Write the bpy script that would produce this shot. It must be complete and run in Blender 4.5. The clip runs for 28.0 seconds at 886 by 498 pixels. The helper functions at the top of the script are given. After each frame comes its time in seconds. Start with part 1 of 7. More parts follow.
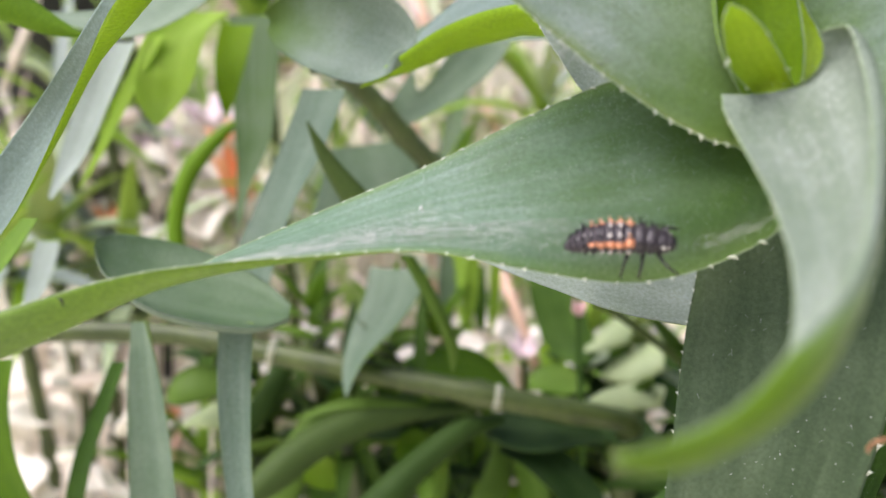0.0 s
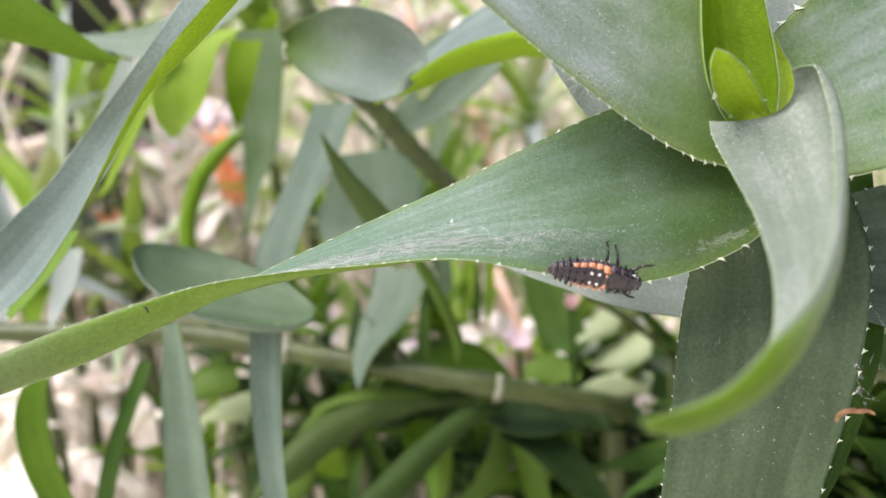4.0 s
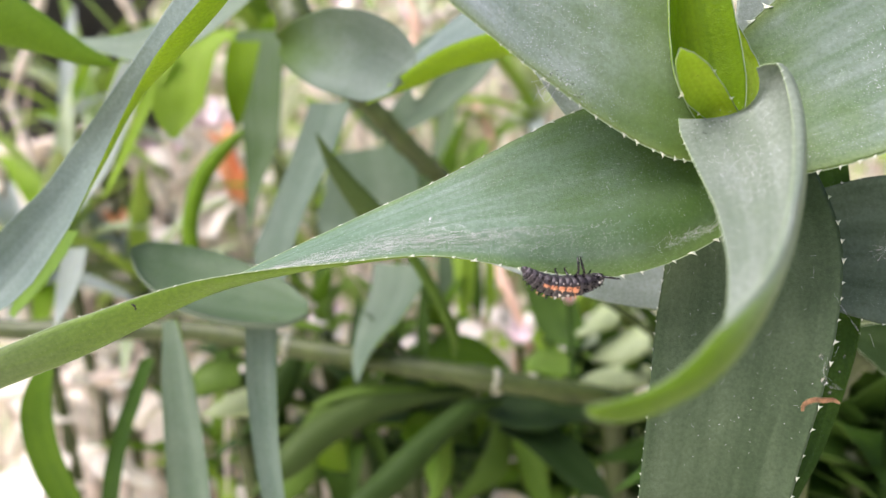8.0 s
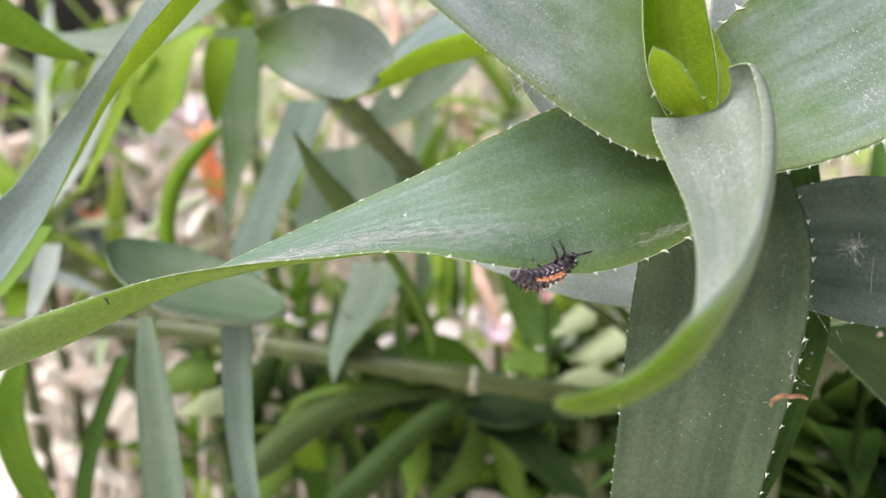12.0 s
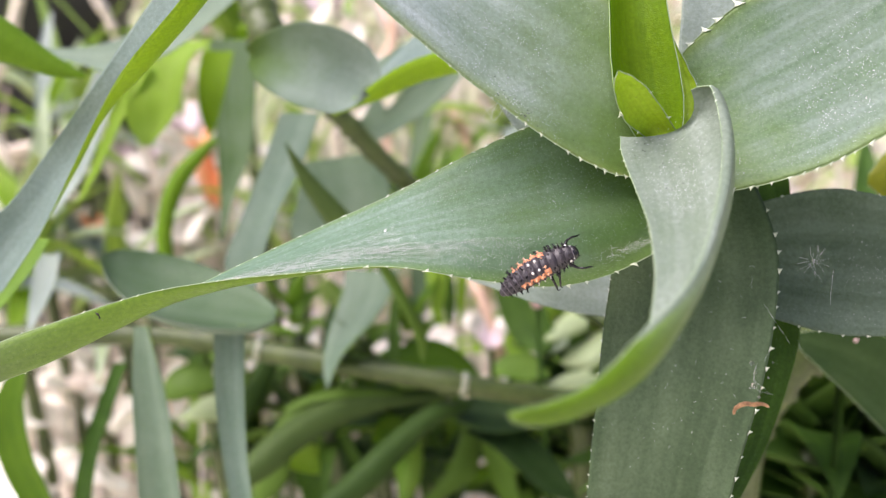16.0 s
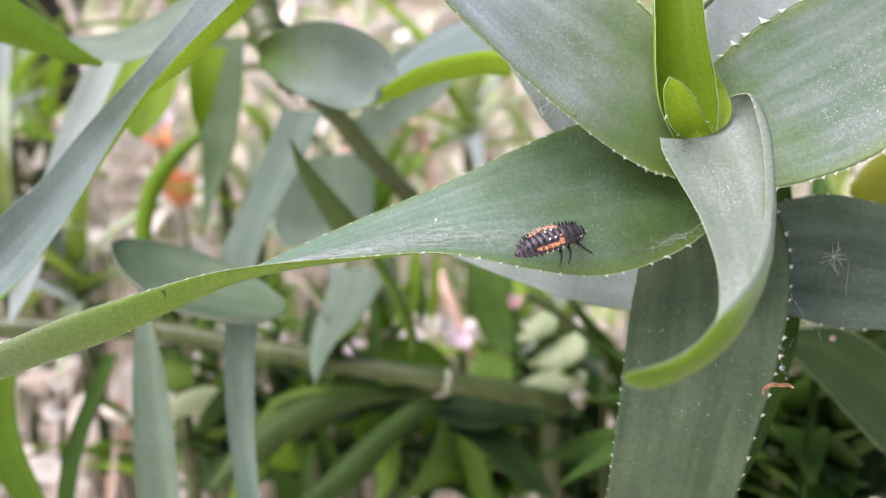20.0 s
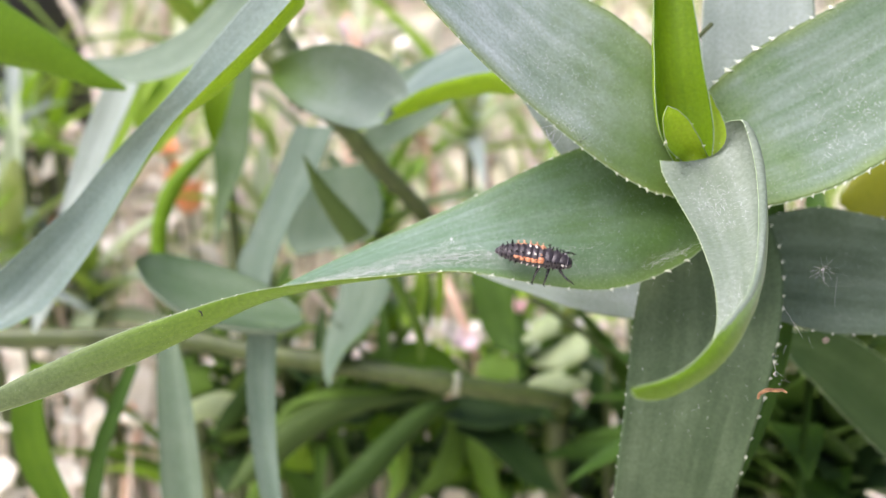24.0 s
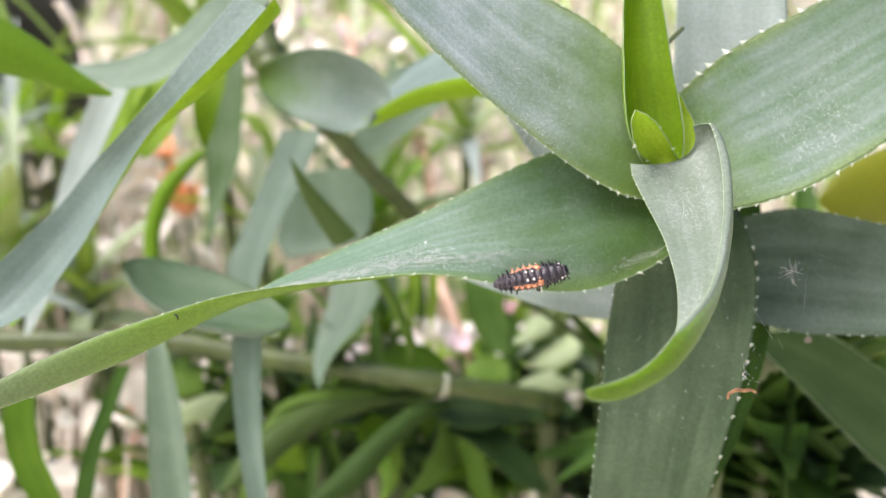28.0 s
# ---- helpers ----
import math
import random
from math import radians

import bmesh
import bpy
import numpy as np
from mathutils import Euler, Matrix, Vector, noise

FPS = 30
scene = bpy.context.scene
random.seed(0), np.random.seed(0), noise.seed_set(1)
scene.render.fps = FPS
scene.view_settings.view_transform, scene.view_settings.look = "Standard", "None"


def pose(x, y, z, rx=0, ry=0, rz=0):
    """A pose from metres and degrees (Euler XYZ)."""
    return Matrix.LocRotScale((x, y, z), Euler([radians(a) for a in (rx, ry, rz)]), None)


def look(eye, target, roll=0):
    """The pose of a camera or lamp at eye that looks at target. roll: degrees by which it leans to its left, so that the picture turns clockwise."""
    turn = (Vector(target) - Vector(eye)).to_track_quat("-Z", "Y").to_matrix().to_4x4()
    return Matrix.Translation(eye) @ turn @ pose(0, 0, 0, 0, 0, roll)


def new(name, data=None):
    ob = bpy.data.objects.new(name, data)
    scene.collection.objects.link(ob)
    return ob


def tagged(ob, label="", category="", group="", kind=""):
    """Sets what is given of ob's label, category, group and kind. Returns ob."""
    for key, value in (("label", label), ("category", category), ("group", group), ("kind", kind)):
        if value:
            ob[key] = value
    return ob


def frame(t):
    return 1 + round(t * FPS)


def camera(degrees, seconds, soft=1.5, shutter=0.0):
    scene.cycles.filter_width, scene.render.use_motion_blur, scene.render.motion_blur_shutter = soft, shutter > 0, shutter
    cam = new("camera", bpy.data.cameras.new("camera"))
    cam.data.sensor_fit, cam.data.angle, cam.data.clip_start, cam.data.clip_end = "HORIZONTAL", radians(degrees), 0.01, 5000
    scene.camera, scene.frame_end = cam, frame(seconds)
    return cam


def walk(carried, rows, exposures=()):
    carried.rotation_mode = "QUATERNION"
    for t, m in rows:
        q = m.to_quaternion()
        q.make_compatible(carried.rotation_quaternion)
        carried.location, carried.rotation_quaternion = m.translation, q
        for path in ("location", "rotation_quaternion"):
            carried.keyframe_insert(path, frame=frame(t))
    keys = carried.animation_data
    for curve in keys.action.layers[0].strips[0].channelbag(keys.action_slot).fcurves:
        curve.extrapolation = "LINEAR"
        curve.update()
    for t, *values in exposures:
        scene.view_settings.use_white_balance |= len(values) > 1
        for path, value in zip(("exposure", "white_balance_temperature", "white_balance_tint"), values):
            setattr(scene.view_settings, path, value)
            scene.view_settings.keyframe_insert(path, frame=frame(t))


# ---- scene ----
# ---- camera ----
cam = camera(55.19, 28.0, soft=1.0)
PATH = [
    (0, (0.01509, 0.01920, 0.26514), (0.0182, 1.9324, -0.3177), -2.01),
    (0.5, (0.01234, 0.02058, 0.26422), (0.0794, 1.9334, -0.3161), -1.41),
    (1, (0.01297, 0.01877, 0.26612), (0.1120, 1.9364, -0.2933), -1.51),
    (1.5, (0.01341, 0.01760, 0.26634), (0.1163, 1.9337, -0.2975), -1.63),
    (2, (0.01104, 0.01490, 0.26740), (0.0728, 1.9268, -0.3164), -2.04),
    (2.5, (0.01028, 0.01121, 0.27013), (0.0691, 1.9230, -0.3144), -2.25),
    (3, (0.01050, 0.00954, 0.26989), (0.0578, 1.9220, -0.3133), -2.57),
    (3.5, (0.00935, 0.00842, 0.27041), (0.0649, 1.9173, -0.3239), -2.60),
    (5.5, (0.01133, 0.00509, 0.27099), (0.0433, 1.9113, -0.3335), -3.08),
    (6, (0.01205, 0.00470, 0.27066), (0.0432, 1.9105, -0.3352), -3.07),
    (6.5, (0.01137, 0.00567, 0.27049), (0.0434, 1.9111, -0.3364), -3.24),
    (7, (0.01357, 0.00581, 0.27180), (0.0352, 1.9144, -0.3254), -3.23),
    (7.5, (0.01459, 0.00484, 0.27166), (0.0367, 1.9108, -0.3340), -3.29),
    (8, (0.01342, 0.00466, 0.27152), (0.0337, 1.9096, -0.3374), -3.47),
    (8.5, (0.01366, 0.00407, 0.27224), (0.0327, 1.9095, -0.3351), -3.31),
    (9, (0.01452, 0.00336, 0.27224), (0.0338, 1.9098, -0.3319), -3.29),
    (9.5, (0.01480, 0.00350, 0.27231), (0.0295, 1.9119, -0.3257), -3.62),
    (10, (0.01431, 0.00376, 0.27215), (0.0288, 1.9137, -0.3211), -3.53),
    (10.5, (0.01484, 0.00378, 0.27289), (0.0287, 1.9133, -0.3217), -3.57),
    (11, (0.01533, 0.00367, 0.27228), (0.0495, 1.9092, -0.3340), -3.28),
    (11.5, (0.01428, 0.00356, 0.27222), (0.0655, 1.9082, -0.3358), -2.88),
    (12, (0.01404, 0.00411, 0.27104), (0.0805, 1.9082, -0.3373), -2.68),
    (12.5, (0.01363, 0.00378, 0.27211), (0.0752, 1.9084, -0.3349), -2.80),
    (14.5, (0.01476, 0.00198, 0.27304), (0.0801, 1.9062, -0.3351), -2.66),
    (15, (0.01636, 0.00109, 0.27345), (0.0787, 1.9066, -0.3308), -2.83),
    (15.5, (0.01708, 0.00092, 0.27236), (0.0807, 1.9067, -0.3311), -2.87),
    (16, (0.01701, 0.00064, 0.27359), (0.0762, 1.9061, -0.3311), -3.04),
    (16.5, (0.01654, 0.00112, 0.27343), (0.0923, 1.9053, -0.3334), -2.80),
    (17, (0.01496, 0.00076, 0.27266), (0.1120, 1.9054, -0.3298), -2.18),
    (17.5, (0.01218, 0.00236, 0.26983), (0.1524, 1.9100, -0.3144), -1.01),
    (18, (0.01042, 0.00294, 0.27155), (0.1855, 1.9073, -0.3139), -0.27),
    (18.5, (0.00821, 0.00064, 0.27191), (0.2188, 1.9011, -0.3144), -0.07),
    (19, (0.00384, -0.00004, 0.27239), (0.2237, 1.8981, -0.3180), -0.14),
    (19.5, (0.00239, -0.00273, 0.27228), (0.2295, 1.8960, -0.3135), -0.23),
    (20, (0.00123, -0.00454, 0.27312), (0.2331, 1.8938, -0.3121), -0.13),
    (20.5, (-0.00327, -0.00893, 0.27707), (0.2439, 1.8869, -0.3102), -0.14),
    (21, (-0.00465, -0.01014, 0.27677), (0.2498, 1.8847, -0.3104), -0.20),
    (21.5, (-0.00403, -0.01000, 0.27742), (0.2472, 1.8851, -0.3103), -0.21),
    (23.5, (-0.00308, -0.01171, 0.27827), (0.2420, 1.8824, -0.3152), -0.63),
    (24, (-0.00183, -0.01060, 0.27820), (0.2338, 1.8846, -0.3158), -0.85),
    (24.5, (-0.00350, -0.01080, 0.27791), (0.2326, 1.8840, -0.3170), -1.02),
    (25, (-0.00229, -0.01074, 0.27800), (0.2339, 1.8829, -0.3206), -1.20),
    (25.5, (-0.00081, -0.01129, 0.27856), (0.2281, 1.8835, -0.3193), -1.13),
    (26, (0.00054, -0.01184, 0.27851), (0.2291, 1.8833, -0.3184), -1.17),
    (26.5, (-0.00042, -0.01204, 0.27850), (0.2276, 1.8833, -0.3178), -1.21),
    (27, (0.00045, -0.01308, 0.27902), (0.2286, 1.8835, -0.3134), -1.10),
    (27.5, (0.00087, -0.01261, 0.27936), (0.2268, 1.8842, -0.3131), -1.25),
    (28, (0.00230, -0.01245, 0.27893), (0.2255, 1.8845, -0.3141), -1.25),
]
walk(cam, [(t, look(eye, target, roll)) for t, eye, target, roll in PATH], [(0, 0.44, 6350, 18), (1, 0.48, 6400, 20), (6, 0.5, 6400, 22), (15, 0.49, 6400, 22), (16, 0.56, 6400, 22), (17, 0.32, 6350, 24), (18, 0.5, 6350, 27), (18.5, 0.53, 6250, 29), (19, 0.97, 6100, 30), (19.5, 0.49, 6200, 30), (20, 0.51, 6200, 30), (20.5, 0.81, 6150, 30), (21, 0.67, 6150, 30), (24, 0.62, 6350, 21), (28, 0.62, 6400, 19)])
# a phone held close: everything beyond a hand's width falls out of focus
cam.data.dof.use_dof = True
cam.data.dof.focus_distance = 0.101
cam.data.dof.aperture_fstop = 18.0

# ---- light: bright open shade under a thin overcast ----
world = bpy.data.worlds.new("sky")
scene.world = world
world.use_nodes = True
wn = world.node_tree.nodes
sky = wn.new("ShaderNodeTexSky")
sky.sky_type, sky.sun_disc = "NISHITA", False
sky.sun_elevation, sky.sun_rotation = radians(62), radians(-108)
sky.air_density, sky.dust_density, sky.ozone_density = 1.0, 6.0, 0.6
world.node_tree.links.new(sky.outputs[0], wn["Background"].inputs[0])
wn["Background"].inputs[1].default_value = 0.125
sun = new("sun", bpy.data.lights.new("sun", "SUN"))
sun.data.energy, sun.data.angle, sun.data.color = 3.2, radians(50), (1.0, 0.98, 0.975)
sun.matrix_world = look((-0.75, -0.25, 1.5), (0, 0, 0))


# ---- materials ----
def nodes_of(name):
    m = bpy.data.materials.new(name)
    m.use_nodes = True
    t = m.node_tree
    return m, t.nodes, t.links, t.nodes["Principled BSDF"]


def ramp(n, stops):
    r = n.new("ShaderNodeValToRGB")
    while len(r.color_ramp.elements) < len(stops):
        r.color_ramp.elements.new(0.5)
    for e, (p, c) in zip(r.color_ramp.elements, stops):
        e.position, e.color = p, (*c, 1)
    return r


def noise_tex(n, l, vec, scale, detail=4.0, stretch=(1, 1, 1)):
    mp = n.new("ShaderNodeMapping")
    mp.inputs["Scale"].default_value = stretch
    l.new(vec, mp.inputs[0])
    x = n.new("ShaderNodeTexNoise")
    x.inputs["Scale"].default_value, x.inputs["Detail"].default_value = scale, detail
    l.new(mp.outputs[0], x.inputs[0])
    return x


def leaf_material(name, low, high, under, see_through, rough=0.42, bloom=0.5, coat=0.35, base_green_or_shade=None, reach=3.3, bands=15.0, spec=0.24, under_far=None, rim=None):
    """Fleshy leaf: lengthwise streaks, a waxy bloom, pin-point specks, and light that passes through."""
    m, n, l, b = nodes_of(name)
    tc = n.new("ShaderNodeTexCoord")
    streak = noise_tex(n, l, tc.outputs["UV"], bands, 6.0, (1, 0.2 / bands, 1))
    cloud = noise_tex(n, l, tc.outputs["Object"], 130.0, 3.0)
    col = ramp(n, [(0.36, low), (0.64, high)])
    add = n.new("ShaderNodeMath")
    add.operation, add.inputs[1].default_value = "MULTIPLY_ADD", 0.65
    l.new(streak.outputs[0], add.inputs[0])
    half = n.new("ShaderNodeMath")
    half.operation, half.inputs[1].default_value = "MULTIPLY", 0.35
    l.new(cloud.outputs[0], half.inputs[0])
    l.new(half.outputs[0], add.inputs[2])
    l.new(add.outputs[0], col.inputs[0])
    if base_green_or_shade:
        # fresh green or painted shade at the foot, wax and painted sheen further out
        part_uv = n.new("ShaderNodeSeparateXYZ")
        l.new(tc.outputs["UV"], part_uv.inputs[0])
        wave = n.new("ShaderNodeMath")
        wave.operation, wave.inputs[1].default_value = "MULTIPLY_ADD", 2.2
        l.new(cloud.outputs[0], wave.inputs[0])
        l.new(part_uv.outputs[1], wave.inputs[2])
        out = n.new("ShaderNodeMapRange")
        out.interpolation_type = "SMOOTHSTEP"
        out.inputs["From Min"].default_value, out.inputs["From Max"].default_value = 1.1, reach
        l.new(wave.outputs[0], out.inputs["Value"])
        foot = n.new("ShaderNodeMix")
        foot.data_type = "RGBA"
        foot.inputs[6].default_value = (*base_green_or_shade, 1)
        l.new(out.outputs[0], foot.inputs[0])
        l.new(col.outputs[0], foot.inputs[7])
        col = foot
    top = col.outputs[2 if base_green_or_shade else 0]
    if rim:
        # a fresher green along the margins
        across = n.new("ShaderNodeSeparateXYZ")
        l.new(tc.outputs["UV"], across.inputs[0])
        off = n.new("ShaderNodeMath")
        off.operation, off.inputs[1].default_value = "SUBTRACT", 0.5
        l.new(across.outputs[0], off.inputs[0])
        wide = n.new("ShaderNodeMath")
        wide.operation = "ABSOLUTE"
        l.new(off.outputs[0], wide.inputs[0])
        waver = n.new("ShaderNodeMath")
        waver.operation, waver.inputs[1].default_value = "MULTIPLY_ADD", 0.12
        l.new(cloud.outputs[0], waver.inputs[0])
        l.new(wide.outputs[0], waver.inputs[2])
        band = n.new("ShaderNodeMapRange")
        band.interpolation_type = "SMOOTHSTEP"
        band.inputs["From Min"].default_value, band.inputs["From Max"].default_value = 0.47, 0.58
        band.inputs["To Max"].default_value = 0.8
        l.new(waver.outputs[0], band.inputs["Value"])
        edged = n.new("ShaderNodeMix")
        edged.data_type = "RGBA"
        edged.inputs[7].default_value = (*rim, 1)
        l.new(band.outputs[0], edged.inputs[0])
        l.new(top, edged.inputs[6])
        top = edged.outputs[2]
    # underside colour by the mesh's own face attribute
    face = n.new("ShaderNodeAttribute")
    face.attribute_name = "under"
    mix = n.new("ShaderNodeMix")
    mix.data_type = "RGBA"
    mix.inputs[7].default_value = (*under, 1)
    if under_far:
        # the underside greys towards the tip
        far_uv = n.new("ShaderNodeSeparateXYZ")
        l.new(tc.outputs["UV"], far_uv.inputs[0])
        sway = n.new("ShaderNodeMath")
        sway.operation, sway.inputs[1].default_value = "MULTIPLY_ADD", 1.6
        l.new(streak.outputs[0], sway.inputs[0])
        l.new(far_uv.outputs[1], sway.inputs[2])
        far = n.new("ShaderNodeMapRange")
        far.interpolation_type = "SMOOTHSTEP"
        far.inputs["From Min"].default_value, far.inputs["From Max"].default_value = under_far[1], under_far[2]
        l.new(sway.outputs[0], far.inputs["Value"])
        back = n.new("ShaderNodeMix")
        back.data_type = "RGBA"
        back.inputs[6].default_value, back.inputs[7].default_value = (*under, 1), (*under_far[0], 1)
        l.new(far.outputs[0], back.inputs[0])
        l.new(back.outputs[2], mix.inputs[7])
    l.new(face.outputs["Fac"], mix.inputs[0])
    l.new(top, mix.inputs[6])
    # whitish bloom in pin-points and smears
    grain = noise_tex(n, l, tc.outputs["Object"], 5200.0, 3.0)
    smear = noise_tex(n, l, tc.outputs["UV"], 6.0, 5.0, (1, 0.10, 1))
    cells = n.new("ShaderNodeTexVoronoi")
    cells.inputs["Scale"].default_value = 3800.0
    l.new(tc.outputs["Object"], cells.inputs["Vector"])
    gr = ramp(n, [(0.07, (1, 1, 1)), (0.26, (0, 0, 0))])
    l.new(cells.outputs["Distance"], gr.inputs[0])
    sm = ramp(n, [(0.42, (0.08, 0.08, 0.08)), (0.68, (1, 1, 1))])
    l.new(smear.outputs[0], sm.inputs[0])
    mul = n.new("ShaderNodeMath")
    mul.operation = "MULTIPLY"
    l.new(gr.outputs[0], mul.inputs[0])
    l.new(sm.outputs[0], mul.inputs[1])
    share = n.new("ShaderNodeMapRange")
    share.inputs["To Min"].default_value, share.inputs["To Max"].default_value = bloom, bloom * 0.15
    l.new(face.outputs["Fac"], share.inputs["Value"])
    amt = n.new("ShaderNodeMath")
    amt.operation = "MULTIPLY"
    l.new(mul.outputs[0], amt.inputs[0])
    l.new(share.outputs[0], amt.inputs[1])
    wax = n.new("ShaderNodeMix")
    wax.data_type = "RGBA"
    wax.inputs[7].default_value = (0.55, 0.6, 0.55, 1)
    l.new(amt.outputs[0], wax.inputs[0])
    l.new(mix.outputs[2], wax.inputs[6])
    fleck = noise_tex(n, l, tc.outputs["Object"], 2100.0, 4.0)
    tone = ramp(n, [(0.3, (0.80, 0.83, 0.80)), (0.7, (1.17, 1.17, 1.17))])
    l.new(fleck.outputs[0], tone.inputs[0])
    skin = n.new("ShaderNodeMix")
    skin.data_type, skin.blend_type = "RGBA", "MULTIPLY"
    skin.inputs[0].default_value = 1.0
    l.new(wax.outputs[2], skin.inputs[6])
    l.new(tone.outputs[0], skin.inputs[7])
    l.new(skin.outputs[2], b.inputs["Base Color"])
    rr = ramp(n, [(0.3, (rough - 0.08,) * 3), (0.75, (rough + 0.2,) * 3)])
    l.new(cloud.outputs[0], rr.inputs[0])
    l.new(rr.outputs[0], b.inputs["Roughness"])
    b.inputs["Specular IOR Level"].default_value = spec
    b.inputs["Coat Weight"].default_value, b.inputs["Coat Roughness"].default_value = coat * 0.6, 0.42
    bump = n.new("ShaderNodeBump")
    bump.inputs["Strength"].default_value, bump.inputs["Distance"].default_value = 0.75, 0.0001
    pores = noise_tex(n, l, tc.outputs["Object"], 1500.0, 3.0)
    rough_skin = n.new("ShaderNodeMath")
    rough_skin.operation, rough_skin.inputs[1].default_value = "MULTIPLY_ADD", 1.6
    l.new(pores.outputs[0], rough_skin.inputs[0])
    l.new(grain.outputs[0], rough_skin.inputs[2])
    l.new(rough_skin.outputs[0], bump.inputs["Height"])
    l.new(bump.outputs[0], b.inputs["Normal"])
    thin = n.new("ShaderNodeBsdfTranslucent")
    thin.inputs[0].default_value = (*[min(1, v) for v in (high[0] * 2.2, high[1] * 2.2, high[2] * 0.5)], 1)
    both = n.new("ShaderNodeMixShader")
    both.inputs[0].default_value = see_through
    l.new(b.outputs[0], both.inputs[1])
    l.new(thin.outputs[0], both.inputs[2])
    l.new(both.outputs[0], n["Material Output"].inputs[0])
    return m


def plain_material(name, low, high, scale, rough=0.6, bump_mm=0.1, metal=0.0, spec=0.5):
    m, n, l, b = nodes_of(name)
    tc = n.new("ShaderNodeTexCoord")
    x = noise_tex(n, l, tc.outputs["Object"], scale, 6.0)
    y = noise_tex(n, l, tc.outputs["Object"], scale * 7, 3.0)
    ad = n.new("ShaderNodeMath")
    ad.operation, ad.inputs[1].default_value = "MULTIPLY_ADD", 0.4
    l.new(y.outputs[0], ad.inputs[0])
    sc = n.new("ShaderNodeMath")
    sc.operation, sc.inputs[1].default_value = "MULTIPLY", 0.6
    l.new(x.outputs[0], sc.inputs[0])
    l.new(sc.outputs[0], ad.inputs[2])
    c = ramp(n, [(0.32, low), (0.68, high)])
    l.new(ad.outputs[0], c.inputs[0])
    l.new(c.outputs[0], b.inputs["Base Color"])
    b.inputs["Roughness"].default_value, b.inputs["Metallic"].default_value = rough, metal
    b.inputs["Specular IOR Level"].default_value = spec
    bp = n.new("ShaderNodeBump")
    bp.inputs["Strength"].default_value, bp.inputs["Distance"].default_value = 0.6, bump_mm / 1000
    l.new(ad.outputs[0], bp.inputs["Height"])
    l.new(bp.outputs[0], b.inputs["Normal"])
    return m


def piece_material(name, stops, rough=0.7):
    """For heaps of small pieces: each island takes its own colour."""
    m, n, l, b = nodes_of(name)
    g = n.new("ShaderNodeNewGeometry")
    c = ramp(n, stops)
    c.color_ramp.interpolation = "CONSTANT"
    l.new(g.outputs["Random Per Island"], c.inputs[0])
    tc = n.new("ShaderNodeTexCoord")
    x = noise_tex(n, l, tc.outputs["Object"], 220.0, 4.0)
    mx = n.new("ShaderNodeMix")
    mx.data_type, mx.blend_type = "RGBA", "MULTIPLY"
    mx.inputs[0].default_value = 0.6
    rr = ramp(n, [(0.3, (0.55, 0.52, 0.48)), (0.65, (1, 1, 1))])
    l.new(x.outputs[0], rr.inputs[0])
    l.new(c.outputs[0], mx.inputs[6])
    l.new(rr.outputs[0], mx.inputs[7])
    l.new(mx.outputs[2], b.inputs["Base Color"])
    b.inputs["Roughness"].default_value = rough
    thin = n.new("ShaderNodeBsdfTranslucent")
    l.new(mx.outputs[2], thin.inputs[0])
    both = n.new("ShaderNodeMixShader")
    both.inputs[0].default_value = 0.35
    l.new(b.outputs[0], both.inputs[1])
    l.new(thin.outputs[0], both.inputs[2])
    l.new(both.outputs[0], n["Material Output"].inputs[0])
    return m


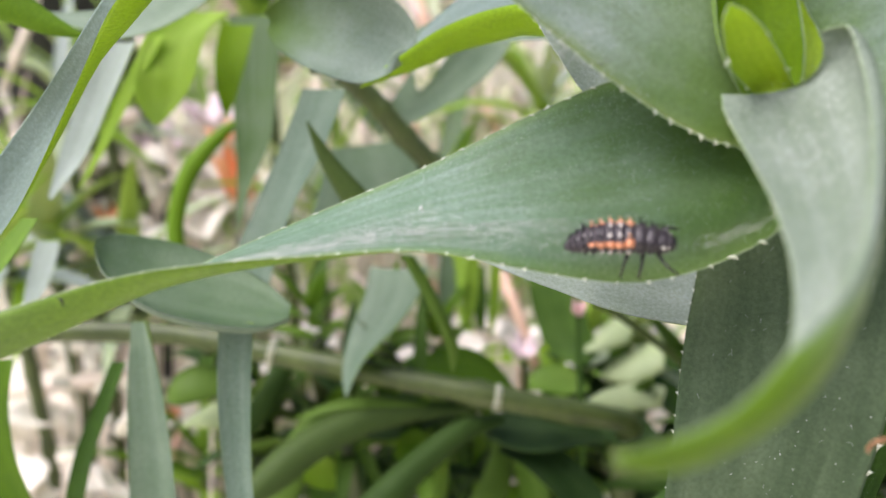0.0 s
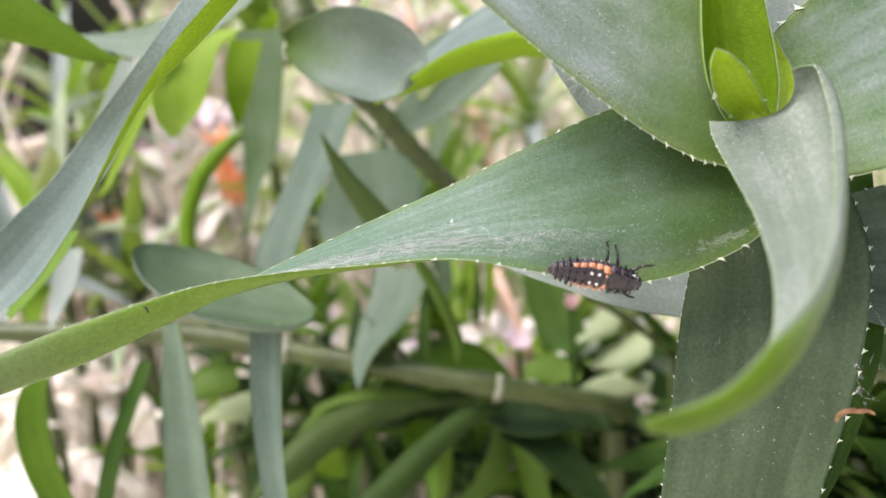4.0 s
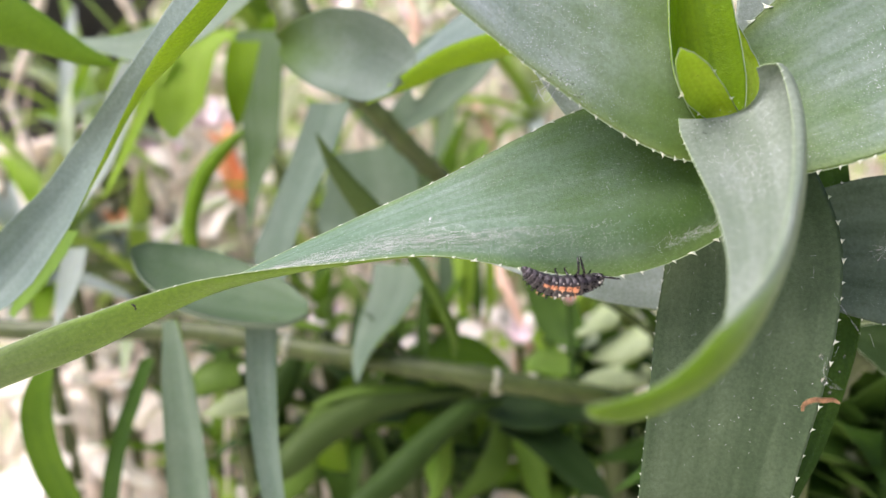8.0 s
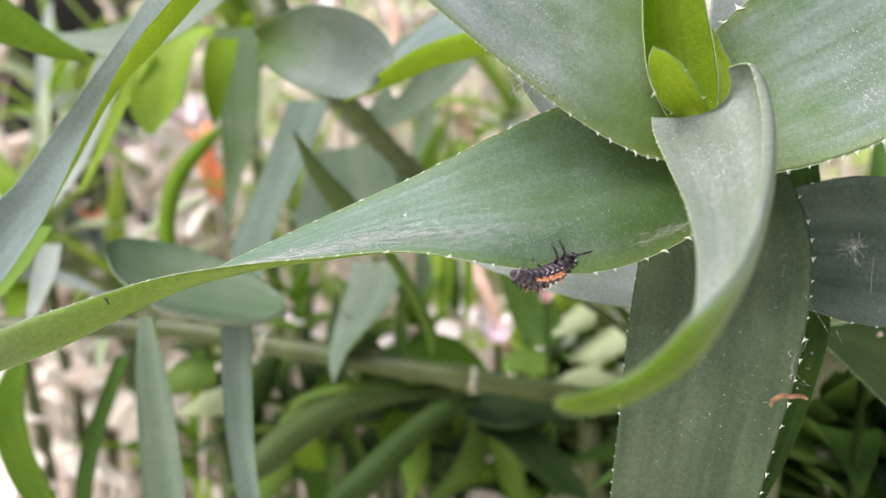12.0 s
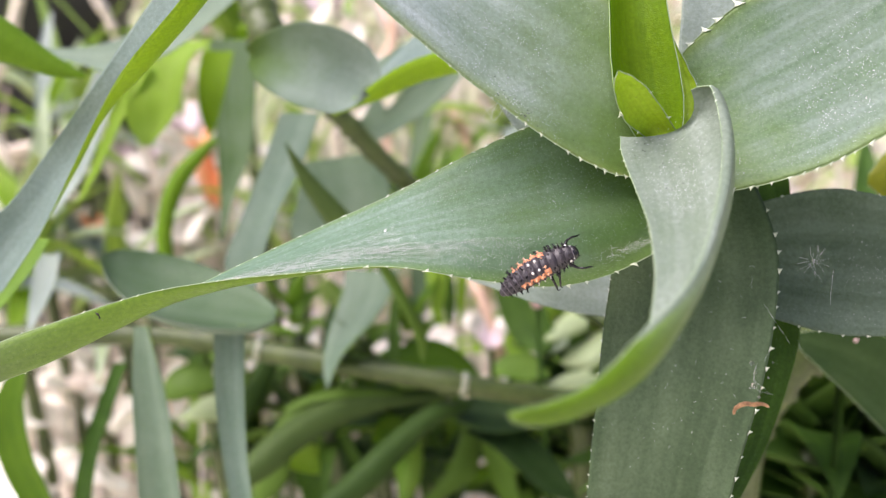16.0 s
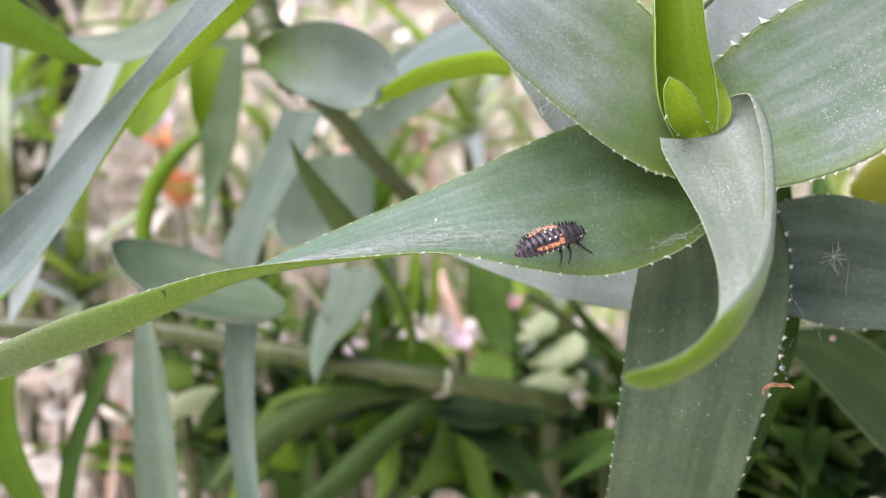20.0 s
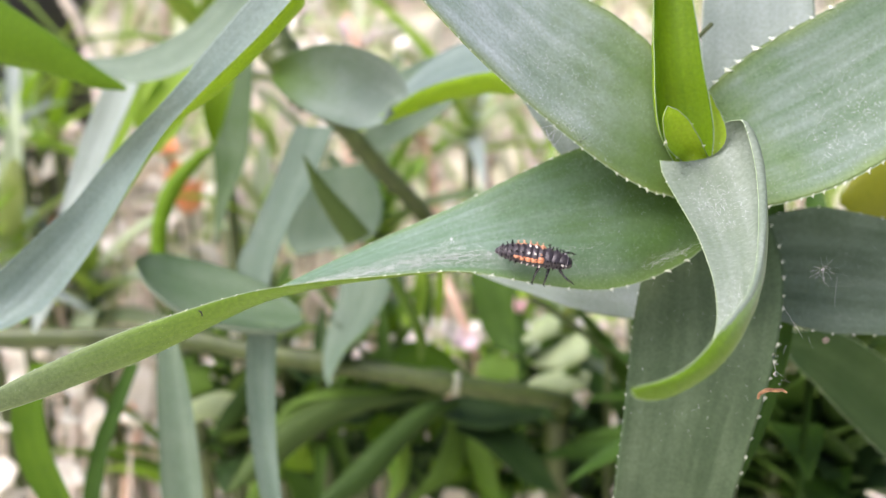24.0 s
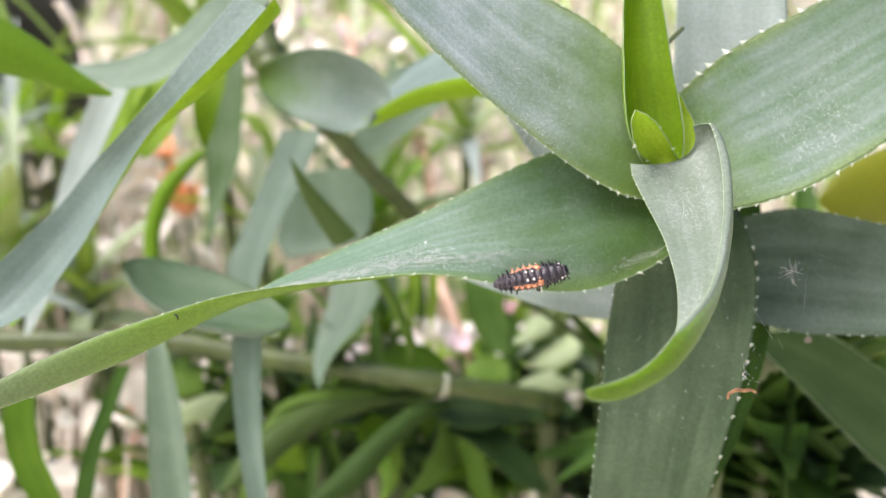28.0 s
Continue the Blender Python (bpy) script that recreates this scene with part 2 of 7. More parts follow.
MATS = {
    # broad: wax, with the sky's sheen painted into its pale outer colour
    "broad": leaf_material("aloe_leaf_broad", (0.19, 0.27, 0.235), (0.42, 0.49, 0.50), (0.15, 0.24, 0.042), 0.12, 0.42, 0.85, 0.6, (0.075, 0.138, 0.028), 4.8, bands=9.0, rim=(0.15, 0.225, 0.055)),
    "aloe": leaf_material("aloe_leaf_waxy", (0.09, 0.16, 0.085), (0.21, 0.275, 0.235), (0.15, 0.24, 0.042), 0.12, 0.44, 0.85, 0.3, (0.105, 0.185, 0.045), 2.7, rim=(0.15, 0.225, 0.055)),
    # longleaf: shade from the leaves above is mixed into its dark foot colour
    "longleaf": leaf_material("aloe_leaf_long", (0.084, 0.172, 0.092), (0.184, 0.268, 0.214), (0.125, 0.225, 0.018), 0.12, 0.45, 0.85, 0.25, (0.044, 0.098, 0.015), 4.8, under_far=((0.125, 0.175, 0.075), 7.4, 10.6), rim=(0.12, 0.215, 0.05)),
    "leaf": leaf_material("aloe_leaf", (0.06, 0.12, 0.034), (0.125, 0.185, 0.105), (0.25, 0.37, 0.05), 0.14, 0.46, 0.5, 0.12),
    "leafcurl": leaf_material("aloe_leaf_recurved", (0.136, 0.184, 0.130), (0.234, 0.280, 0.240), (0.17, 0.225, 0.14), 0.10, 0.5, 0.7, 0.06, bands=5.0, under_far=((0.09, 0.175, 0.004), 3.6, 5.3)),
    # leafshade: darker green with the shade of the leaves above mixed in
    "leafshade": leaf_material("aloe_leaf_shaded", (0.036, 0.068, 0.029), (0.10, 0.146, 0.082), (0.10, 0.15, 0.06), 0.08, 0.5, 0.10, 0.05, bands=6.0, rim=(0.075, 0.12, 0.06)),
    "leafpale": leaf_material("aloe_leaf_glaucous", (0.215, 0.265, 0.242), (0.34, 0.40, 0.378), (0.26, 0.40, 0.05), 0.14, bands=6.0),
    "greypale": leaf_material("aloe_leaf_greyed", (0.11, 0.175, 0.115), (0.20, 0.27, 0.20), (0.20, 0.34, 0.02), 0.14, 0.5, 0.4, 0.1, bands=4.0),
    "bluegrey": leaf_material("aloe_leaf_blue", (0.10, 0.162, 0.118), (0.18, 0.245, 0.198), (0.20, 0.30, 0.05), 0.1, 0.5, 0.4, 0.1, bands=4.0),
    "level": leaf_material("aloe_leaf_level", (0.055, 0.090, 0.050), (0.135, 0.180, 0.132), (0.15, 0.2, 0.09), 0.06, 0.55, 0.4, 0.04, bands=6.0),
    "cup": leaf_material("aloe_leaf_cupped", (0.07, 0.128, 0.056), (0.145, 0.208, 0.128), (0.15, 0.205, 0.155), 0.12, 0.5, 0.4, 0.1, bands=4.0),
    # hollow: the dark foot colour paints in the shade inside the cup
    "hollow": leaf_material("aloe_leaf_hollow", (0.13, 0.185, 0.15), (0.22, 0.275, 0.24), (0.15, 0.205, 0.155), 0.15, 0.62, 0.1, 0.0, (0.05, 0.10, 0.012), 4.0, bands=4.0, spec=0.15),
    "blade": leaf_material("aloe_leaf_blade", (0.12, 0.175, 0.155), (0.20, 0.265, 0.24), (0.22, 0.38, 0.004), 0.15, 0.5, 0.5, 0.1, bands=6.0),
    # leafdark and darkblade: dark greens that also carry shade low in the bed
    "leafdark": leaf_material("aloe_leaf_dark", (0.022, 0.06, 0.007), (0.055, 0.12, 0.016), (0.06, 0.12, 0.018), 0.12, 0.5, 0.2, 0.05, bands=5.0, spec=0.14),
    "deepgreen": leaf_material("aloe_leaf_fresh", (0.05, 0.115, 0.004), (0.095, 0.185, 0.010), (0.12, 0.23, 0.01), 0.2, 0.45, 0.1, 0.1, bands=5.0, spec=0.14),
    "young": leaf_material("aloe_leaf_young", (0.25, 0.40, 0.018), (0.36, 0.50, 0.035), (0.28, 0.44, 0.02), 0.25, 0.38, 0.1, 0.1),
    "shoot": leaf_material("aloe_leaf_shoot", (0.105, 0.20, 0.002), (0.155, 0.265, 0.004), (0.22, 0.37, 0.012), 0.25, 0.4, 0.05, 0.1, spec=0.14),
    # sunlit, palelit, sunlit2: open light is put into these paler greens
    "sunlit": leaf_material("aloe_leaf_thin_sunlit", (0.18, 0.29, 0.025), (0.27, 0.40, 0.06), (0.26, 0.39, 0.035), 0.32, 0.45, 0.1, 0.1, bands=5.0, spec=0.14),
    # yellowed: light from behind is mixed into this leaf's yellow
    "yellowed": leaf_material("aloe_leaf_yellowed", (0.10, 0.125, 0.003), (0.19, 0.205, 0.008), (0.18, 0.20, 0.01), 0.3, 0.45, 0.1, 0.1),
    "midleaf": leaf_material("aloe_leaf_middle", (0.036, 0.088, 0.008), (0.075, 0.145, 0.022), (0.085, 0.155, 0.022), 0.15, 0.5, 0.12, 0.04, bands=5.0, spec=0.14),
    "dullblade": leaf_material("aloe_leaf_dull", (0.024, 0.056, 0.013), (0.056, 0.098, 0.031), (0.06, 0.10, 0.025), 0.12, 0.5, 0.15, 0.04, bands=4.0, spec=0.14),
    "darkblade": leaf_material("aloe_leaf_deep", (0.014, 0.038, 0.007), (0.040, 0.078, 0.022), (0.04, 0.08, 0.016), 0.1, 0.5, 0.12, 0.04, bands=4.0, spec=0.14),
    "palelit": leaf_material("aloe_leaf_pale_lit", (0.28, 0.36, 0.22), (0.42, 0.50, 0.36), (0.34, 0.42, 0.24), 0.22, 0.45, 0.2, 0.1, bands=5.0),
    "sunlit2": leaf_material("aloe_leaf_mid_sunlit", (0.11, 0.205, 0.025), (0.19, 0.31, 0.06), (0.20, 0.32, 0.055), 0.3, 0.45, 0.15, 0.1, bands=5.0, spec=0.14),
}
SPINE = plain_material("spine", (0.50, 0.57, 0.40), (0.76, 0.79, 0.68), 900, 0.4, 0.02)
STEM = plain_material("stem_bark", (0.030, 0.050, 0.008), (0.080, 0.112, 0.024), 160, 0.45, 0.6)
DUST = plain_material("dust", (0.50, 0.52, 0.48), (0.78, 0.79, 0.75), 900, 0.8, 0.02)
GRIT = plain_material("black_grit", (0.01, 0.01, 0.01), (0.05, 0.045, 0.04), 900, 0.8, 0.05)
WEB = plain_material("web_silk", (0.75, 0.76, 0.76), (0.9, 0.9, 0.9), 500, 0.35, 0.01)
HUSK = plain_material("dry_husk", (0.03, 0.012, 0.005), (0.58, 0.30, 0.13), 900, 0.55, 0.1)
SOIL = plain_material("litter_soil", (0.57, 0.54, 0.38), (0.84, 0.81, 0.66), 22, 0.9, 6.0)
CHITIN = plain_material("larva_cuticle", (0.010, 0.008, 0.010), (0.052, 0.043, 0.051), 1700, 0.36, 0.14)
HORN = plain_material("larva_horn", (0.004, 0.004, 0.005), (0.022, 0.020, 0.022), 1700, 0.24, 0.05)
SALMON = plain_material("larva_bristle", (0.62, 0.28, 0.14), (0.82, 0.50, 0.32), 1500, 0.5, 0.02)
ORANGE = plain_material("larva_orange", (0.42, 0.14, 0.055), (0.70, 0.31, 0.16), 1500, 0.45, 0.04)
FOLD = plain_material("larva_fold", (0.10, 0.085, 0.10), (0.24, 0.21, 0.23), 1500, 0.5, 0.02)
WHITE = plain_material("larva_white", (0.7, 0.66, 0.6), (0.85, 0.82, 0.78), 1500, 0.5, 0.02)
FLOWER = plain_material("orange_petal", (0.82, 0.27, 0.09), (0.93, 0.46, 0.23), 90, 0.5, 0.2)
PINK = plain_material("pink_petal", (0.66, 0.52, 0.56), (0.85, 0.75, 0.77), 90, 0.6, 0.2)
ROSE = plain_material("rose_petal", (0.62, 0.36, 0.37), (0.78, 0.55, 0.55), 90, 0.6, 0.2)
POT = plain_material("dark_plastic", (0.012, 0.012, 0.014), (0.03, 0.03, 0.032), 30, 0.5, 0.3)
STRAW = piece_material("straw", [(0, (0.80, 0.74, 0.58)), (0.25, (0.87, 0.84, 0.74)), (0.5, (0.74, 0.62, 0.50)), (0.62, (0.89, 0.86, 0.78)), (0.88, (0.84, 0.70, 0.63))])
LITTER = piece_material("leaf_litter", [(0, (0.82, 0.76, 0.64)), (0.2, (0.88, 0.85, 0.76)), (0.45, (0.70, 0.60, 0.48)), (0.51, (0.89, 0.83, 0.79)), (0.66, (0.52, 0.62, 0.26)), (0.82, (0.90, 0.89, 0.86))])
GREENERY = piece_material("bed_greenery", [(0, (0.36, 0.52, 0.12)), (0.3, (0.52, 0.66, 0.28)), (0.55, (0.26, 0.42, 0.08)), (0.68, (0.66, 0.74, 0.50)), (0.86, (0.74, 0.76, 0.60))], 0.5)
MARGIN = plain_material("leaf_margin", (0.19, 0.29, 0.13), (0.34, 0.43, 0.26), 700, 0.4, 0.02)


# ---- building helpers ----
def link_mesh(name, bm, material):
    me = bpy.data.meshes.new(name)
    bm.to_mesh(me)
    bm.free()
    me.materials.append(material)
    for p in me.polygons:
        p.use_smooth = True
    return me


def part(name, bm, material, parent, label=""):
    ob = new(name, link_mesh(name, bm, material))
    ob.parent = parent
    return tagged(ob, label)


def thing(name, at, label, category, group="", kind=""):
    ob = new(name)
    ob.empty_display_size = 0.01
    ob.location = at
    return tagged(ob, label, category, group, kind)


def curve_through(points, count):
    """Even samples of a smooth curve through the points."""
    p = np.array(points, float)
    p = np.vstack([2 * p[0] - p[1], p, 2 * p[-1] - p[-2]])
    out = []
    for s in np.linspace(0, len(p) - 3 - 1e-9, count):
        i, f = int(s), s - int(s)
        a, b, c, d = p[i:i + 4]
        out.append(0.5 * (2 * b + (c - a) * f + (2 * a - 5 * b + 4 * c - d) * f * f + (3 * b - a - 3 * c + d) * f ** 3))
    return np.array(out)


def tube(bm, points, radii, sides=8):
    pts = [Vector(p) for p in points]
    rings = []
    for i, p in enumerate(pts):
        d = (pts[min(i + 1, len(pts) - 1)] - pts[max(i - 1, 0)]).normalized()
        q = d.to_track_quat("Z", "Y")
        r = radii[i] if hasattr(radii, "__len__") else radii
        rings.append([bm.verts.new(p + q @ Vector((r * math.cos(6.2832 * k / sides), r * math.sin(6.2832 * k / sides), 0))) for k in range(sides)])
    for a, b in zip(rings, rings[1:]):
        for k in range(sides):
            bm.faces.new((a[k], a[(k + 1) % sides], b[(k + 1) % sides], b[k]))
    bm.faces.new(rings[0][::-1])
    bm.faces.new(rings[-1])
    return bm


def spine_data():
    """One marginal spine, a millimetre long: a flat hooked tooth on a broad foot."""
    bm = bmesh.new()
    shape = [(-0.85, -0.22), (-0.56, 0.08), (-0.46, 0.42), (-0.62, 0.98), (-0.56, 1.0), (-0.10, 0.52), (0.34, 0.14), (1.0, -0.22)]
    front, back = [], []
    for x, y in shape:
        z = 0.17 * max(0.08, 1 - max(y, 0) / 0.8)
        front.append(bm.verts.new((x / 1000, y / 1000, z / 1000)))
        back.append(bm.verts.new((x / 1000, y / 1000, -z / 1000)))
    bm.faces.new(front)
    bm.faces.new(back[::-1])
    for k in range(8):
        bm.faces.new((front[k - 1], back[k - 1], back[k], front[k]))
    return link_mesh("spine", bm, SPINE)


SPINE_MESH = spine_data()
LEAF_SHAPES = []


def leaf(plant, left, right, chan=0.12, thick=0.3, mat="leaf", label="", dust=0, teeth=1.0, roll=None, notch=0.0, pitch=1.0, curl=None):
    """A fleshy leaf from base to tip: two edges in millimetres, a channelled upper face and a rounded underside."""
    rows, cols = 44 if teeth else 24, 21 if curl else 15 if roll else 11
    a, b = curve_through(left, rows) / 1000, curve_through(right, rows) / 1000
    if teeth:
        # slightly uneven margins
        for edge, k in ((a, 3.1), (b, 8.7)):
            for i in range(1, rows - 1):
                edge[i] += np.array(noise.noise_vector((i * 0.3 + k, len(LEAF_SHAPES) * 2.3, k))) * 0.00009
    mid, half = (a + b) / 2, (b - a) / 2
    along = np.gradient(mid, axis=0)
    along /= np.linalg.norm(along, axis=1)[:, None] + 1e-9
    up = np.cross(half, along)
    up /= np.linalg.norm(up, axis=1)[:, None] + 1e-12
    width = np.linalg.norm(half, axis=1)
    run = np.concatenate([[0], np.cumsum(np.linalg.norm(np.diff(mid, axis=0), axis=1))])
    origin = Vector(plant.location)
    bm = bmesh.new()
    uv = bm.loops.layers.uv.new("UVMap")
    under = bm.faces.layers.float.new("under")
    us = np.sin(np.linspace(-math.pi / 2, math.pi / 2, cols))
    top, low = [], []
    for i in range(rows):
        wob = 0.008 * math.sin(i * 0.4 + len(LEAF_SHAPES)) * width[i]
        ring = []
        turn = roll[0] * math.exp(-((i / rows - roll[1]) / roll[2]) ** 2) if roll else 0.0
        fold = curl[0] * math.exp(-((i / rows - curl[1]) / curl[2]) ** 4) if curl else 0.0
        for u in us:
            lift = 0.0
            if fold and u < -0.5:
                # the margin bends up and back over the face
                v = (-u - 0.5) / 0.5 * fold
                u, lift = -0.5 - 0.28 * min(v, 1.571) / 1.571 - 0.22 * math.sin(v), 0.22 * (1 - math.cos(v))
            fall = -lift * width[i] if lift else turn * width[i] * max(0.0, -u - 0.45) ** 1.6 / 0.38
            ring.append(mid[i] + half[i] * u - up[i] * (chan * width[i] * (1 - u * u) + wob * (1 - u * u) + fall)
                        + along[i] * notch / 1000 * (1 - u * u) * max(0.0, 1 - i / 9) ** 1.5)
        top.append([bm.verts.new(Vector(p) - origin) for p in ring])
        row = [top[i][0]]
        for u, p in list(zip(us, ring))[1:-1]:
            row.append(bm.verts.new(Vector(p - up[i] * thick * width[i] * math.sqrt(1 - u * u)) - origin))
        low.append(row + [top[i][-1]])
    for sheet, flag, flip in ((top, 0.0, False), (low, 1.0, True)):
        for i in range(rows - 1):
            for k in range(cols - 1):
                ids = [(i, k), (i, k + 1), (i + 1, k + 1), (i + 1, k)]
                if flip:
                    ids = ids[::-1]
                f = bm.faces.new([sheet[r][c] for r, c in ids])
                f[under] = flag
                for loop, (r, c) in zip(f.loops, ids):
                    loop[uv].uv = (us[c] * 0.5 + 0.5, run[r] * 100)
    a = np.array([v[0].co + origin for v in top])
    ob = part("leaf", bm, MATS[mat], plant, label)
    LEAF_SHAPES.append((ob, mid, half, up, width, chan, dust))
    if teeth:
        for edge in (a, b) if mat not in ("leafshade", "level", "leafpale", "leafdark") else ():
            part("margin", tube(bmesh.new(), [Vector(p) - origin for p in edge], [0.00006] * (rows - 1) + [0.00003], 5), MARGIN, ob)
        place_spines(ob, a, b, half, along, up, run, teeth if hasattr(teeth, "__len__") else (teeth, teeth), origin, pitch)
    return ob


def place_spines(ob, a, b, half, along, up, run, sizes, origin, pitch):
    for edge, sign, size in ((a, -1, sizes[0]), (b, 1, sizes[1])):
        if not size:
            continue
        at = 0.002
        while at < run[-1] - 0.002:
            i = min(int(np.searchsorted(run, at)), len(run) - 1)
            w = np.linalg.norm(half[i])
            if w > 0.0006:
                f = (at - run[i - 1]) / max(run[i] - run[i - 1], 1e-9)
                p = edge[i - 1] * (1 - f) + edge[i] * f
                x = Vector(along[i])
                y = (Vector(half[i]) * sign).normalized()
                z = x.cross(y).normalized()
                y = z.cross(x)
                k = 0.60 * (1 - 0.45 * at / run[-1]) * size * min(1.0, w / 0.004 + 0.3) * random.uniform(0.6, 1.1)
                t = new("spine", SPINE_MESH)
                t.parent = ob
                t.matrix_basis = Matrix.Translation(Vector(p) - origin) @ Matrix((x, y, z)).transposed().to_4x4() @ Matrix.Rotation(random.uniform(-0.3, 0.3), 4, "Z") @ Matrix.Scale(k, 4)
            at += random.uniform(0.0024, 0.0042) * (0.55 + 0.45 * size) * pitch


def on_leaf(shape, s, u):
    """A place on the upper face: s from base to tip, u across."""
    ob, mid, half, up, width, chan, dust = shape
    x = s * (len(mid) - 1)
    i = min(int(x), len(mid) - 2)
    f = x - i
    m, h, w = mid[i] * (1 - f) + mid[i + 1] * f, half[i] * (1 - f) + half[i + 1] * f, width[i] * (1 - f) + width[i + 1] * f
    return Vector(m + h * u - up[i] * chan * w * (1 - u * u)), Vector(up[i])


BLOSSOM = piece_material("blossom", [(0, (0.82, 0.66, 0.68)), (0.35, (0.86, 0.83, 0.80)), (0.65, (0.78, 0.58, 0.54)), (0.85, (0.84, 0.76, 0.60))])


# ---- ground and bed ----
def rise(x, y):
    """The bed climbs in a low bank behind the plants."""
    s = lambda e, f: (lambda q: q * q * (3 - 2 * q))(min(1.0, max(0.0, (y - e) / (f - e))))
    return 0.26 * s(0.48, 1.05) + 0.35 * s(1.0, 2.6)


def ground():
    bm = bmesh.new()
    n = 140
    grid = [[None] * (n + 1) for _ in range(n + 1)]
    for i in range(n + 1):
        for j in range(n + 1):
            x, y = ((i / n * 2 - 1) ** 3) * 40, ((j / n * 2 - 1) ** 3) * 40 + 0.4
            z = 0.02 * noise.noise((x * 5, y * 5, 0)) if abs(x) < 3 and abs(y) < 3 else 0
            grid[i][j] = bm.verts.new((x, y, z - 0.02 + rise(x, y)))
    for i in range(n):
        for j in range(n):
            bm.faces.new((grid[i][j], grid[i + 1][j], grid[i + 1][j + 1], grid[i][j + 1]))
    ob = new("ground", link_mesh("ground", bm, SOIL))
    return tagged(ob, "pale soil strewn with dry plant litter", "ground", kind="structure")


ground()


def chips(bm, centre, count, spread, size, flat=1.0):
    for _ in range(count):
        p = Vector(centre) + Vector((random.gauss(0, spread[0]), random.gauss(0, spread[1]), random.gauss(0, spread[2])))
        p.z = max(p.z, 0.002) + rise(p.x, p.y) - 0.01
        q = Euler((random.uniform(-0.9, 0.9) * flat, random.uniform(-0.9, 0.9) * flat, random.uniform(0, 6.3))).to_matrix()
        s, w = size * random.uniform(0.5, 1.4), random.uniform(0.4, 0.8)
        pts = [(-s, 0, 0), (-0.4 * s, -s * w, 0.15 * s), (0.5 * s, -s * w * 0.8, 0.2 * s), (s, 0, 0), (0.4 * s, s * w, 0.12 * s), (-0.5 * s, s * w * 0.9, 0.1 * s)]
        top = [bm.verts.new(p + q @ Vector(v)) for v in pts]
        low = [bm.verts.new(p + q @ (Vector(v) - Vector((0, 0, s * 0.12)))) for v in pts]
        bm.faces.new(top)
        bm.faces.new(low[::-1])
        for k in range(6):
            bm.faces.new((top[k - 1], low[k - 1], low[k], top[k]))


def stalks(bm, count, xs, ys, zs, length, radius, lean):
    for _ in range(count):
        p = Vector((random.uniform(*xs), random.uniform(*ys), random.uniform(*zs)))
        d = Vector((random.gauss(0, lean), random.gauss(0, lean), 1)).normalized()
        if random.random() < 0.35:
            d = Vector((random.gauss(0, 1), random.gauss(0, 0.6), random.gauss(0, 0.25))).normalized()
        n = length * random.uniform(0.5, 1.3)
        side = Vector((random.gauss(0, 1), random.gauss(0, 1), random.gauss(0, 0.4))) * n * 0.12
        pts = [p - d * n / 2, p + side * 0.7, p + d * n / 2]
        for v in pts:
            v.z = max(v.z, 0.003) + 0.8 * rise(p.x, p.y)
        r = radius * random.uniform(0.5, 1.5)
        tube(bm, pts, [r, r * 0.85, r * 0.5], 5)


def bed():
    bm = bmesh.new()
    chips(bm, (0.05, 0.75, 0.0), 2400, (0.45, 0.3, 0.01), 0.012)
    chips(bm, (0.0, 1.6, 0.0), 1200, (0.9, 0.5, 0.02), 0.02)
    ob = new("leaf_litter", link_mesh("leaf_litter", bm, LITTER))
    tagged(ob, "dry leaf litter and pale chips on the soil", "litter", kind="stuff")
    bm = bmesh.new()
    stalks(bm, 170, (-0.55, 0.5), (0.42, 1.0), (0.0, 0.24), 0.15, 0.0022, 0.5)
    stalks(bm, 170, (-1.0, 0.9), (0.9, 2.0), (0.0, 0.3), 0.3, 0.004, 0.5)
    stalks(bm, 100, (-0.7, 0.6), (0.6, 1.3), (0.02, 0.2), 0.2, 0.0028, 0.6)
    ob = new("dry_stalks", link_mesh("dry_stalks", bm, STRAW))
    tagged(ob, "tangle of dry straw-coloured stalks in the bed", "dry stalks", kind="stuff")
    bm = bmesh.new()
    blades(bm, 200, (-0.5, 0.5), (0.38, 0.95), (0.0, 0.12), 0.15, 0.008)
    blades(bm, 220, (-1.2, 1.2), (0.9, 2.2), (0.0, 0.15), 0.35, 0.016)
    blades(bm, 160, (-0.7, 0.7), (0.55, 1.3), (0.0, 0.1), 0.26, 0.012)
    blades(bm, 110, (-0.35, 0.28), (0.40, 0.72), (0.06, 0.24), 0.12, 0.008)
    state = random.getstate()
    blades(bm, 95, (-0.24, 0.06), (0.37, 0.66), (0.05, 0.26), 0.10, 0.0055)
    random.setstate(state)
    ob = new("bed_greenery", link_mesh("bed_greenery", bm, GREENERY))
    tagged(ob, "mixed low green leaves growing through the bed", "greenery", kind="stuff")
    bm = bmesh.new()
    for _ in range(16):
        chips(bm, (random.uniform(-0.45, 0.45), random.uniform(0.5, 1.2), random.uniform(0.02, 0.10)), 22, (0.03, 0.03, 0.02), 0.006, 2.0)
    ob = new("small_blossoms", link_mesh("small_blossoms", bm, BLOSSOM))
    tagged(ob, "loose drifts of tiny pale pink and white blossoms", "blossom", kind="stuff")


